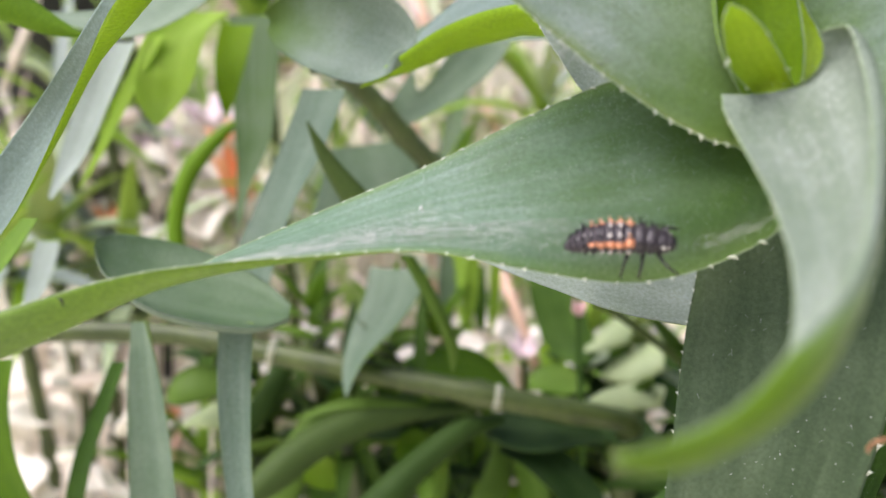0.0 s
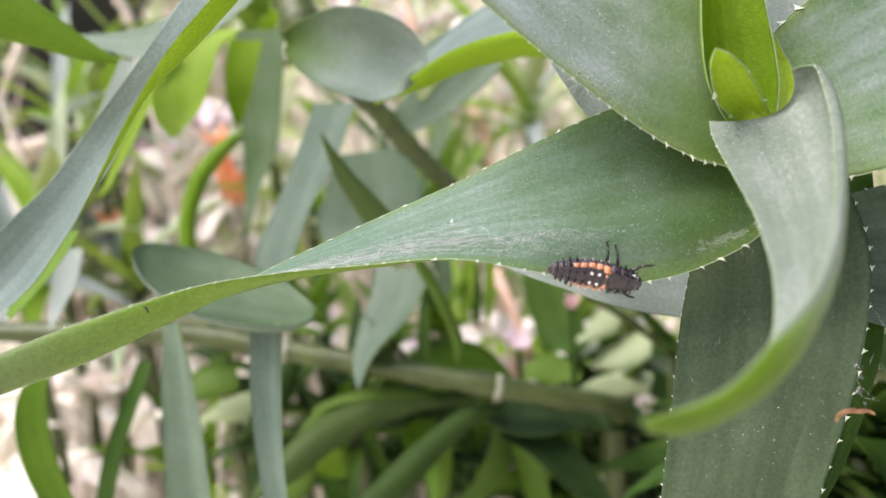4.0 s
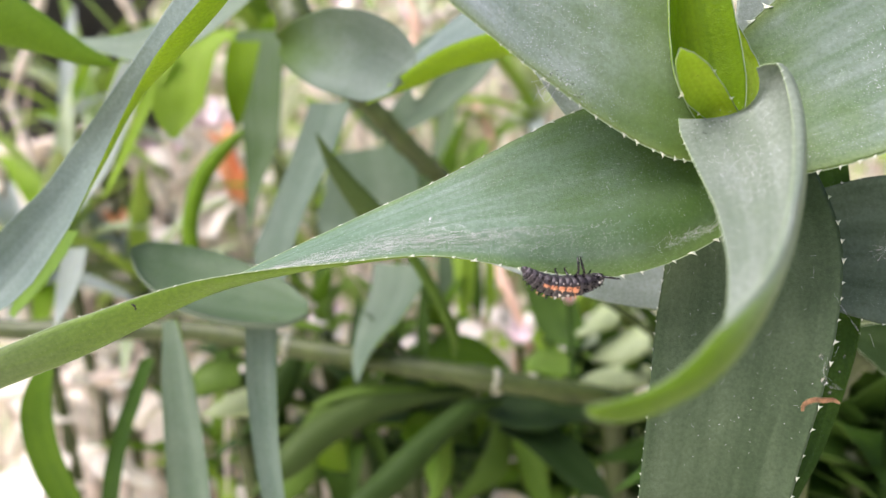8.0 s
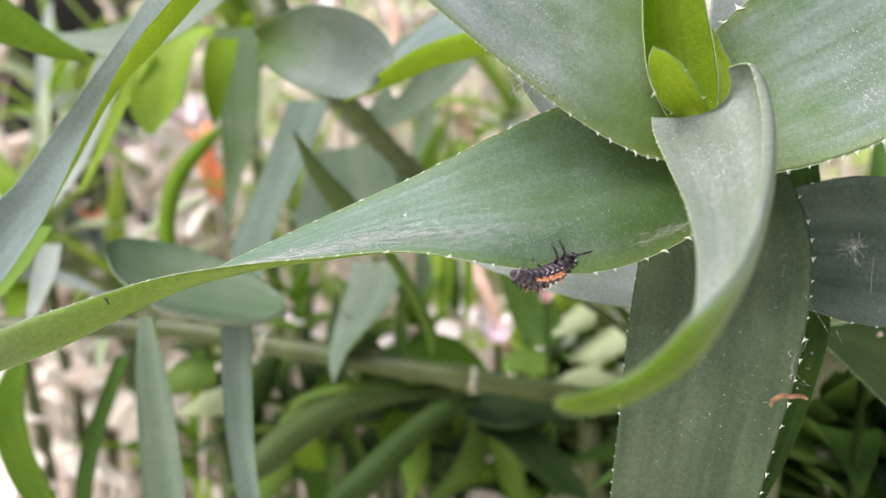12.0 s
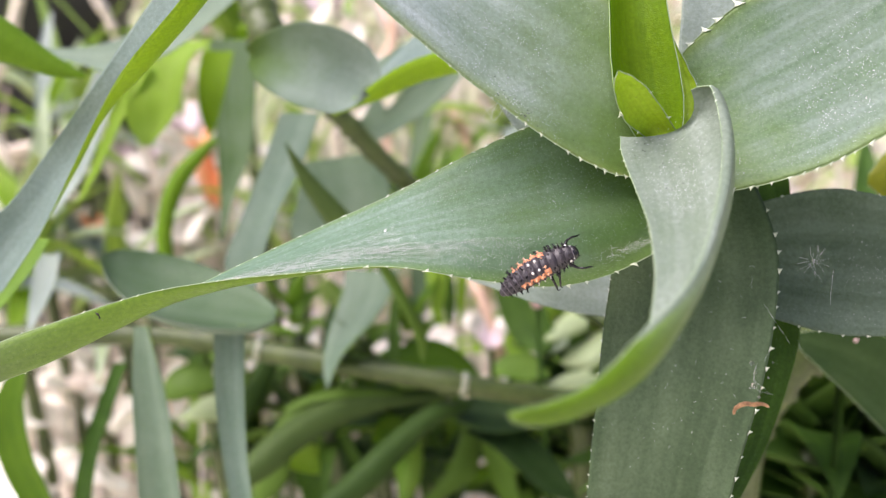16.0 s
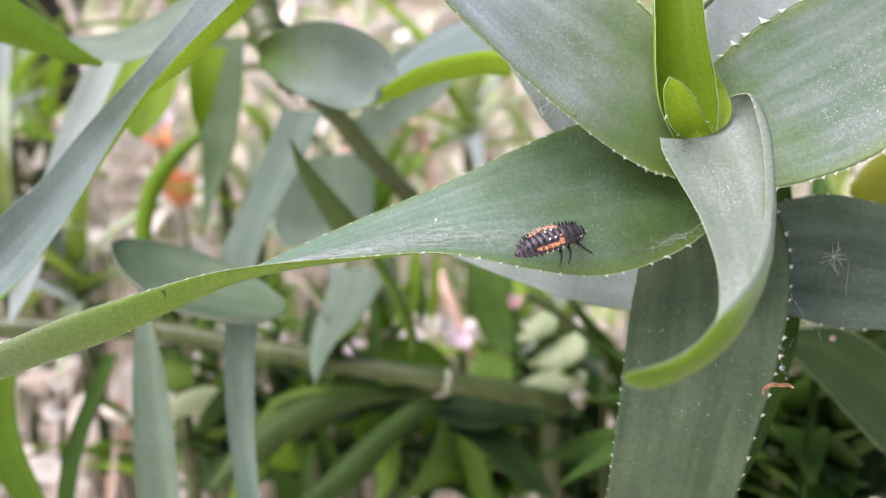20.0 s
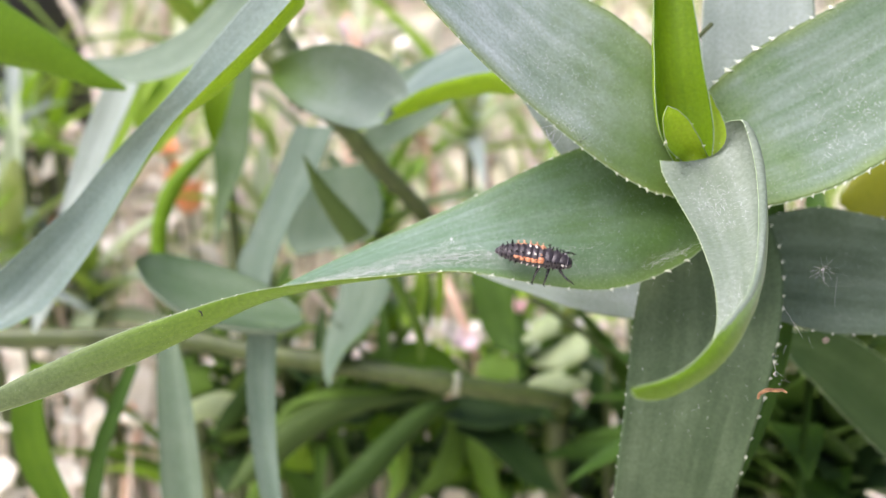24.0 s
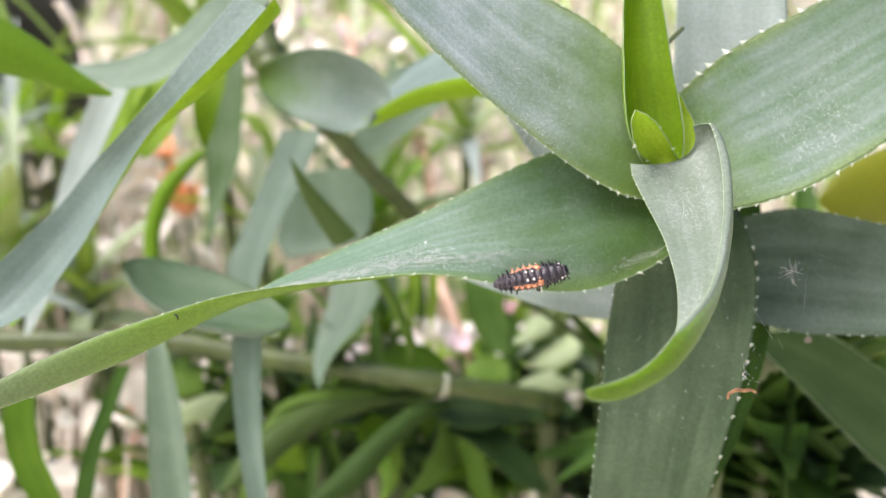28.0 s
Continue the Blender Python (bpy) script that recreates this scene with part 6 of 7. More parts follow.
def pot(at, radius, height):
    p = thing("plant_pot", at, "black plastic plant pot standing in shade", "plant pot")
    bm = bmesh.new()
    prof = [(0.02, 0.004), (0.80, 0.0), (0.82, 0.02), (0.97, 0.86), (1.06, 0.87), (1.07, 1.0), (0.98, 1.0), (0.93, 0.86), (0.78, 0.05), (0.02, 0.04)]
    rings = [[bm.verts.new((radius * r * math.cos(k * 0.19635), radius * r * math.sin(k * 0.19635), height * z)) for k in range(32)] for r, z in prof]
    for a, b in zip(rings, rings[1:]):
        for k in range(32):
            bm.faces.new((a[k], a[(k + 1) % 32], b[(k + 1) % 32], b[k]))
    part("pot_wall", bm, POT, p)
    bm = bmesh.new()
    disc = [bm.verts.new((radius * 0.92 * math.cos(k * 0.19635), radius * 0.92 * math.sin(k * 0.19635), height * 0.88 + 0.004 * math.sin(k * 3))) for k in range(32)]
    bm.faces.new(disc)
    part("potting_soil", bm, SOIL, p)
    return p


pot((-0.194, 0.517, -0.02), 0.052, 0.33)


# ---- dust, grit and silk on the near leaves ----
def grains(shape, count, size, s_range, u_range, material, name, label, under=False):
    ob = shape[0]
    o = Vector(ob.parent.location)
    bm = bmesh.new()
    for _ in range(count):
        s, u = random.triangular(*s_range), random.triangular(*u_range)
        # the dust lies in drifts
        if abs(u) > 0.97 or noise.noise(Vector((s * 55, u * 11, 3.0))) + 0.5 * noise.noise(Vector((s * 160, u * 30, 9.0))) < random.uniform(-0.55, 0.35):
            continue
        p, n = on_leaf(shape, s, u)
        k = size / 1000 * random.uniform(0.45, 1.35)
        if under:
            x = s * (len(shape[4]) - 1)
            w = np.interp(x, range(len(shape[4])), shape[4])
            p, n = p - n * 0.30 * w * math.sqrt(1 - u * u), -n
        q = n.to_track_quat("Z", "X").to_matrix() @ Euler((random.uniform(-0.4, 0.4), random.uniform(-0.4, 0.4), random.uniform(0, 6.3))).to_matrix()
        c, g = p - o, random.uniform(0.35, 0.9)
        pts = [bm.verts.new(c + q @ Vector(v) * k) for v in ((0.75, 0, -0.1), (-0.5, 0.5 * g, -0.1), (-0.45, -0.55 * g, -0.1), (0.05, 0.05, 0.32))]
        for f in ((0, 1, 2), (0, 3, 1), (1, 3, 2), (2, 3, 0)):
            bm.faces.new([pts[i] for i in f])
    g = part(name, bm, material, ob, label)
    g["kind"] = "stuff"


def near(i):
    return LEAF_SHAPES[i]


grains(near(0), 32000, 0.066, (0.16, 0.60, 0.38), (-0.99, 0.15, -0.6), DUST, "dust", "pale dust smeared along the leaf")
grains(near(0), 2600, 0.07, (0.05, 0.7, 0.25), (-0.95, 0.95, 0.0), DUST, "dust", "scattered pale dust")
grains(near(0), 70, 0.09, (0.2, 0.7, 0.45), (-0.9, 0.3, -0.6), GRIT, "grit", "dark grit")
grains(near(1), 3200, 0.11, (0.1, 0.9, 0.35), (-0.98, 0.9, -0.78), DUST, "dust", "pale dust along the leaf's edge")
grains(near(1), 60, 0.12, (0.1, 0.6, 0.25), (-0.98, 0.2, -0.9), GRIT, "grit", "black grit")
grains(near(1), 60, 0.15, (0.27, 0.40, 0.33), (-0.99, -0.8, -0.93), GRIT, "grit", "clot of black grit at the leaf's edge")
grains(near(1), 220, 0.12, (0.24, 0.44, 0.33), (-0.99, -0.7, -0.93), DUST, "dust", "clot of pale dust at the leaf's edge")
grains(near(6), 2600, 0.14, (0.1, 0.8, 0.35), (-0.5, 0.97, 0.45), DUST, "dust", "pale dust scattered on the leaf")
grains(near(6), 90, 0.125, (0.15, 0.7, 0.22), (-0.3, 0.95, 0.7), GRIT, "grit", "black grit")
grains(near(5), 2200, 0.10, (0.05, 0.6, 0.2), (-0.8, 0.9, 0.2), DUST, "dust", "fine pale dust")
grains(near(5), 70, 0.14, (0.05, 0.35, 0.15), (-0.2, 0.9, 0.5), GRIT, "grit", "black grit")
grains(near(7), 150, 0.17, (0.1, 0.85, 0.4), (-0.95, 0.95, 0.0), DUST, "dust", "pale specks")
grains(near(8), 420, 0.11, (0.1, 0.7, 0.3), (-0.9, 0.9, 0.0), DUST, "dust", "pale specks")
grains(near(0), 35, 0.09, (0.45, 0.98, 0.6), (-0.9, 0.9, 0.2), GRIT, "grit", "dark grit under the leaf", True)
grains(near(0), 250, 0.045, (0.55, 1.0, 0.9), (-0.9, 0.9, 0.0), DUST, "dust", "pale bloom under the leaf", True)
grains(near(3), 5, 0.12, (0.3, 0.7, 0.5), (-0.5, 0.5, 0.0), GRIT, "grit", "black speck")


def flake(shape, s, u, size, material, name, label):
    p, n = on_leaf(shape, s, u)
    f = thing(name, p, label, "flake")
    bm = bmesh.new()
    made = bmesh.ops.create_icosphere(bm, subdivisions=2, radius=0.5)["verts"]
    for v in made:
        v.co = Vector((v.co.x * size[0], v.co.y * size[1], v.co.z * size[2])) * (1 + 0.3 * noise.noise(v.co * 5))
    q = n.to_track_quat("Z", "X")
    for v in made:
        v.co = q @ v.co / 1000 + n * size[2] / 2000
    part("flake", bm, material, f)


def silk(name, label, strands, radius):
    c = thing(name, [v / 1000 for v in strands[0][0]], label, "spider silk")
    for pts in strands:
        line = curve_through(pts, max(6, 4 * len(pts))) / 1000
        bm = tube(bmesh.new(), [Vector(p) - Vector(c.location) for p in line], radius / 1000, 4)
        part("strand", bm, WEB, c)
    return c


def web_strands(count):
    """Short crossing fibres strewn along the leaf's edge, with a few hanging free."""
    rng = random.Random(41)
    strands = []
    for k in range(count):
        x = rng.triangular(35.6, 45.2, 41.5)
        lift = 0.5 + rng.choice((-0.2, 0.0, 0.0, 0.0, 0.3)) + rng.gauss(0, 0.06)
        turn, line = rng.gauss(0.0, 0.3), []
        for q in range(rng.choice((4, 6, 9))):
            z = 241.95 + 0.235 * (x - 39) + lift
            line.append((x, 92.52 + 0.13 * (x - 39) + 0.18 * lift + rng.gauss(0, 0.06), z))
            turn = 0.7 * turn + rng.gauss(0, 0.75)
            x, lift = x + 0.5 * math.cos(turn), lift + 0.2 * math.sin(turn)
        strands.append(line)
    return strands + [[(38.5, 91.9, 240.9), (38.9, 91.2, 240.2), (38.5, 90.9, 239.5)], [(43.5, 92.2, 241.9), (44.0, 91.4, 241.2), (43.5, 91.2, 240.5)]]


def stray_fibres(shape, count):
    """Short curled fibres stuck to a leaf's face."""
    rng = random.Random(23)
    strands = []
    for k in range(count):
        p, n = on_leaf(shape, rng.uniform(0.10, 0.42), rng.uniform(-0.85, 0.85))
        p, a = (p + n * 0.0001) * 1000, rng.uniform(0, 6.3)
        side = Vector((math.cos(a), 0, math.sin(a)))
        side -= n * side.dot(n)
        bend = n.cross(side) * rng.uniform(-0.5, 0.5)
        reach = rng.uniform(0.3, 0.9)
        strands.append([tuple(p - side * reach * 0.5), tuple(p + bend * reach * 0.6), tuple(p + side * reach * 0.5)])
    return strands


def fluff_hairs(centre, count):
    """Hairs that spread from one point and curl a little."""
    rng = random.Random(17)
    hairs = []
    for k in range(count):
        a, reach = 2 * math.pi * (k + rng.uniform(-0.3, 0.3)) / count, rng.uniform(1.0, 2.2)
        way = Vector((math.cos(a), rng.uniform(-0.35, 0.0), math.sin(a)))
        far = Vector(centre) + way * reach + Vector((rng.uniform(-0.4, 0.4), rng.uniform(-0.2, 0.4), rng.uniform(-0.4, 0.3)))
        hairs.append([tuple(centre), tuple(Vector(centre) + way * reach * 0.5 + Vector((0, -0.25, 0.15))), tuple(far)])
    return hairs


def husk(points):
    h = thing("dry_husk", [v / 1000 for v in points[0]], "curled rust-brown dry husk caught on the leaf edge", "husk")
    line = curve_through(points, 16) / 1000
    radii = [0.00007 + 0.0002 * math.sin(math.pi * (0.12 + 0.8 * i / 15)) for i in range(16)]
    bm = tube(bmesh.new(), [Vector(p) - Vector(h.location) for p in line], radii, 8)
    part("husk", bm, HUSK, h)


def dark_mark(at):
    d = thing("dark_speck", at, "tiny curved black speck stuck under the leaf", "speck")
    bm = tube(bmesh.new(), [(-0.0003, 0, 0.0003), (0.00005, -0.0001, 0.0001), (0.0001, 0, -0.0003), (0.0, 0, -0.0005)], [0.00006, 0.00014, 0.00012, 0.00004], 6)
    part("speck", bm, GRIT, d)


def droplet(at, size):
    d = thing("water_droplet", at, "tiny clear water droplet on silk", "droplet")
    bm = ball_bm(size / 1000)
    ob = part("drop", bm, WATER, d)


WATER, _n, _l, _b = nodes_of("water")
_b.inputs["Transmission Weight"].default_value, _b.inputs["Roughness"].default_value, _b.inputs["IOR"].default_value = 1.0, 0.0, 1.33
flake(near(0), 0.37, 0.0, (0.5, 0.3, 0.15), DUST, "white_flake", "tiny white flake lying on the leaf")
dark_mark((-0.0200, 0.0928, 0.2390))
husk([(50.5, 82.4, 226.6), (50.6, 82.2, 227.4), (51.5, 82.1, 227.9), (52.5, 82.0, 227.8), (53.5, 82.2, 227.7), (54.4, 82.5, 227.1)])
silk("seed_fluff", "fine white seed fluff caught in a web", fluff_hairs((60.8, 88.1, 241.7), 14), 0.006)
silk("spider_thread", "single bright spider threads beside the leaf", [[(54.8, 86.4, 237.7), (56.1, 85.7, 235.5), (57.4, 85.0, 233.4)], [(55.2, 83.3, 228.1), (53.2, 83.1, 229.0), (53.0, 83.7, 230.7)], [(63.7, 89.1, 240.1), (63.3, 88.4, 237.8), (63.1, 87.9, 236.4)], [(59.2, 86.9, 232.8), (59.7, 86.4, 231.3)], [(53.3, 83.6, 232.0), (52.7, 83.1, 230.5), (53.5, 82.8, 229.5), (54.6, 82.5, 228.6)], [(55.0, 84.8, 232.7), (54.4, 84.5, 231.5)], [(61.0, 89.4, 240.9), (62.4, 88.8, 239.0)]], 0.0065)
silk("cobweb", "tangled white cobweb along the leaf edge", web_strands(60), 0.0028)
silk("cobweb", "few white web fibres on the leaf", [[(26.8, 98.8, 260.2), (28.1, 98.4, 259.3), (26.3, 98.9, 260.4)], [(25.8, 98.8, 259.7), (26.7, 98.1, 257.8), (28.2, 98.5, 259.6)], [(26.7, 98.8, 260.0), (29.2, 98.2, 259.3), (28.4, 98.0, 258.3)], [(29.1, 98.6, 260.3), (26.4, 98.6, 259.3), (25.3, 98.3, 257.9)], [(26.4, 98.2, 258.2), (27.4, 98.8, 260.2), (26.8, 98.7, 259.7)], [(25.2, 99.0, 260.0), (27.7, 98.7, 260.3), (26.4, 98.6, 259.2)], [(27.5, 98.7, 260.0), (28.2, 98.5, 259.6), (28.2, 98.1, 258.5)], [(25.7, 98.8, 259.8), (26.2, 98.3, 258.4), (26.8, 98.5, 259.3)]], 0.015)
silk("web_fibres", "loose pale fibres stuck to the drooping leaf", stray_fibres(near(7), 44), 0.008)
droplet((0.0525, 0.0832, 0.2322), 0.5)
droplet((0.0529, 0.0829, 0.2311), 0.34)
droplet((0.0526, 0.0825, 0.2298), 0.62)
droplet((0.0531, 0.0821, 0.2286), 0.3)
droplet((0.0550, 0.0835, 0.2319), 0.22)
droplet((0.0544, 0.0830, 0.2304), 0.2)

# ---- ladybird larva ----
SEGMENTS = [  # name, centre along the body, length, width, height (mm)
    ("head", 4.6, 1.15, 1.8, 1.3), ("thorax_segment", 3.85, 1.25, 2.45, 1.75), ("thorax_segment", 2.9, 1.3, 2.95, 2.1), ("thorax_segment", 1.88, 1.35, 3.2, 2.3),
    ("abdomen_segment", 0.95, 1.15, 3.35, 2.4), ("abdomen_segment", 0.1, 1.12, 3.45, 2.45), ("abdomen_segment", -0.75, 1.1, 3.4, 2.4), ("abdomen_segment", -1.58, 1.08, 3.2, 2.3),
    ("abdomen_segment", -2.38, 1.05, 3.0, 2.15), ("abdomen_segment", -3.12, 1.0, 2.65, 1.9), ("abdomen_segment", -3.82, 0.95, 2.25, 1.65), ("abdomen_segment", -4.42, 0.9, 1.8, 1.3), ("tail_tip", -4.92, 0.7, 1.1, 0.8)]
SEGMENTS = [(n, *(0.96 * v for v in size)) for n, *size in SEGMENTS]


def body_place(s, bend, sway):
    """Where a point s mm ahead of the middle lies on the bent body, and how it is turned there."""
    kb, ks = radians(bend) / 10.0 * (1.35 if s < 0 else 0.65), radians(sway) / 10.0
    x = s - (kb * kb + ks * ks) * s ** 3 / 6
    return Matrix.Translation((x / 1000, ks * s * s / 2000, -kb * s * s / 2000)) @ Matrix.Rotation(ks * s, 4, "Z") @ Matrix.Rotation(kb * s, 4, "Y")


def ball(bm, size, at=(0, 0, 0), detail=(14, 9), rough=0.0):
    made = bmesh.ops.create_uvsphere(bm, u_segments=detail[0], v_segments=detail[1], radius=0.5)["verts"]
    for v in made:
        k = 1 + rough * noise.noise(v.co * 7 + Vector(at) * 1000)
        v.co = Vector((v.co.x * size[0] * k, v.co.y * size[1] * k, v.co.z * size[2] * k)) + Vector(at)
    return bm


def scolus_data(material, size):
    """A branched bristle: a stout cone with three short prongs."""
    bm = bmesh.new()
    k = size / 1000
    tube(bm, [(0, 0, -0.15 * k), (0, 0, 0.35 * k), (0, 0, 0.72 * k), (0, 0, k)], [0.28 * k, 0.15 * k, 0.09 * k, 0.015 * k], 7)
    for a in range(3):
        c, s = math.cos(a * 2.094 + 0.6), math.sin(a * 2.094 + 0.6)
        tube(bm, [(0, 0, 0.5 * k), (c * 0.28 * k, s * 0.28 * k, 0.72 * k), (c * 0.40 * k, s * 0.40 * k, 0.92 * k)], [0.07 * k, 0.05 * k, 0.01 * k], 5)
    return link_mesh("bristle", bm, material)


def on_back(i, x, a, out=1.0):
    """A place on segment i: x along it as a share of its length, a degrees from the middle of the back."""
    name, s, n, w, h = SEGMENTS[i]
    r = radians(a)
    fall = math.sqrt(max(0.1, 1 - (x / 0.82) ** 2))
    return Vector((x * n, math.sin(r) * w / 2 * out * fall, math.cos(r) * h / 2 * out * fall)) / 1000


def patch(i, lo, hi, side):
    """A smooth raised shield on the flank between two angles."""
    bm = bmesh.new()
    rows = []
    for p in range(7):
        x = -0.46 + 0.92 * p / 6
        row = []
        for q in range(7):
            a = (lo + (hi - lo) * q / 6) * side
            edge = min(1.0, 2.2 * (1 - abs(p - 3) / 3)) * min(1.0, 2.2 * (1 - abs(q - 3) / 3))
            row.append(bm.verts.new(on_back(i, x, a, 0.93 + 0.13 * edge ** 0.5)))
        rows.append(row)
    for p in range(6):
        for q in range(6):
            ids = (rows[p][q], rows[p + 1][q], rows[p + 1][q + 1], rows[p][q + 1])
            bm.faces.new(ids if side < 0 else ids[::-1])
    return bm


def leg_bm(knee, foot, side):
    """Thigh, shin and clawed foot, each a little swollen."""
    bm = bmesh.new()
    tube(bm, [(0, 0, 0), (knee[0] * 0.3, knee[1] * 0.4, knee[2] * 0.25), (knee[0] * 0.75, knee[1] * 0.8, knee[2] * 0.75), knee], [0.17e-3, 0.21e-3, 0.17e-3, 0.12e-3], 8)
    mid = [(knee[k] + foot[k]) / 2 for k in range(3)]
    tube(bm, [knee, (mid[0], mid[1] + side * 0.1e-3, mid[2]), foot], [0.13e-3, 0.135e-3, 0.10e-3], 8)
    tube(bm, [foot, (foot[0] + 0.16e-3, foot[1] + side * 0.12e-3, foot[2] - 0.14e-3), (foot[0] + 0.32e-3, foot[1] + side * 0.08e-3, foot[2] - 0.12e-3)], [0.09e-3, 0.06e-3, 0.02e-3], 6)
    return bm


def larva():
    root = thing("ladybird_larva", (0, 0, 0), "charcoal ladybird larva with orange side patches and bristles", "insect larva")
    black, amber, pale = scolus_data(HORN, 0.54), scolus_data(SALMON, 0.50), scolus_data(WHITE, 0.32)
    segs, legs = [], []
    for i, (name, s, n, w, h) in enumerate(SEGMENTS):
        bm = bmesh.new()
        ball(bm, (n * (1.2 if i == 0 else 1.64) / 1000, w / 1000, h / 1000), rough=0.05, detail=(24, 14))
        seg = part(name, bm, HORN if i == 0 else CHITIN, root, "shiny black rounded head" if i == 0 else "")
        segs.append((seg, s))
        if i == 0:
            for side in (-1, 1):
                bm = bmesh.new()
                tube(bm, [(0.3e-3, side * 0.45e-3, 0.1e-3), (0.55e-3, side * 0.62e-3, 0.2e-3), (0.72e-3, side * 0.66e-3, 0.22e-3)], [0.09e-3, 0.06e-3, 0.02e-3], 6)
                part("antenna", bm, HORN, seg)
                bm = bmesh.new()
                ball(bm, (0.42e-3, 0.24e-3, 0.22e-3), (0.5e-3, side * 0.22e-3, -0.22e-3), (8, 6))
                part("jaw", bm, HORN, seg)
                bm = bmesh.new()
                ball(bm, (0.34e-3, 0.16e-3, 0.3e-3), (-0.15e-3, side * 0.78e-3, 0.28e-3), (8, 6))
                part("cheek_mark", bm, WHITE, seg, "whitish cheek mark")
            continue
        if name == "tail_tip":
            continue
        crease = bmesh.new()
        ball(crease, (n * 0.16 / 1000, w * 0.90 / 1000, h * 0.90 / 1000), (-n * 0.5 / 1000, 0, 0), (24, 10))
        part("crease", crease, FOLD, seg, "pale grey crease")
        if i == 1:
            collar = bmesh.new()
            ball(collar, (n * 0.14 / 1000, w * 0.80 / 1000, h * 0.84 / 1000), (n * 0.56 / 1000, 0, 0), (24, 10))
            part("collar", collar, FOLD, seg, "thin whitish collar")
        knobs = bmesh.new()
        for k in range(16):
            a = -95 + 190 * (k + random.uniform(0, 1)) / 16
            d = random.uniform(0.14, 0.30) / 1000
            ball(knobs, (d, d, d), on_back(i, random.uniform(-0.4, 0.4), a, 0.99), (6, 5), 0.2)
        part("warty_skin", knobs, CHITIN, seg)["kind"] = "stuff"
        # bristles in rows along the back and flanks
        for a in (-84, -52, -20, 20, 52, 84) if i > 3 else (-80, -46, 46, 80):
            wide = abs(a)
            mesh = black
            if 4 <= i <= 8 and wide == 52 or i == 4 and wide == 20:
                mesh = amber
            if i in (5, 6) and wide == 20 or 4 <= i <= 7 and wide == 84:
                mesh = pale
            b = new("bristle", mesh)
            b.parent = seg
            b.matrix_basis = Matrix.Translation(on_back(i, 0.0, a, 1.0)) @ Matrix.Rotation(-radians(a), 4, "X") @ Matrix.Rotation(-0.3, 4, "Y") @ Matrix.Scale((1.0 if i < 10 else 0.72) * random.uniform(0.85, 1.15), 4)
            if i < 4:
                # the thorax carries its bristles in twos
                b = new("bristle", mesh)
                b.parent = seg
                b.matrix_basis = Matrix.Translation(on_back(i, 0.28, a * 0.93, 1.0)) @ Matrix.Rotation(-radians(a), 4, "X") @ Matrix.Rotation(0.15, 4, "Y") @ Matrix.Scale(0.8, 4)
        if 4 <= i <= 8:
            for side in (-1, 1):
                part("orange_patch", patch(i, 26 if i == 4 else 40, 72 if i < 8 else 62, side), ORANGE, seg, "raised orange side patch")
        if i in (5, 6):
            for side in (-1, 1):
                bm = bmesh.new()
                ball(bm, (0.36e-3, 0.36e-3, 0.26e-3), on_back(i, 0.0, side * 20, 1.02), (8, 6))
                part("white_dot", bm, WHITE, seg, "small white dot")
        if i == 1:
            for side in (-1, 1):
                bm = bmesh.new()
                ball(bm, (0.40e-3, 0.34e-3, 0.3e-3), on_back(1, 0.12, side * 58, 0.97), (8, 6))
                part("pale_mark", bm, WHITE, seg, "whitish mark")
        if i in (1, 2, 3):
            for side in (-1, 1):
                knee, foot = (-0.12e-3, side * 1.2e-3, -0.3e-3), (-0.3e-3, side * 1.75e-3, -1.8e-3)
                if i == 1:
                    knee, foot = (0.8e-3, side * 1.2e-3, -0.05e-3), (2.1e-3, side * 1.55e-3, -0.75e-3)
                legs.append((part("leg", leg_bm(knee, foot, side), HORN, root), s - (0, 0.25, 0.6, 0.9)[i], side, w, h))
    return root, segs, legs


LARVA, LARVA_SEGMENTS, LARVA_LEGS = larva()


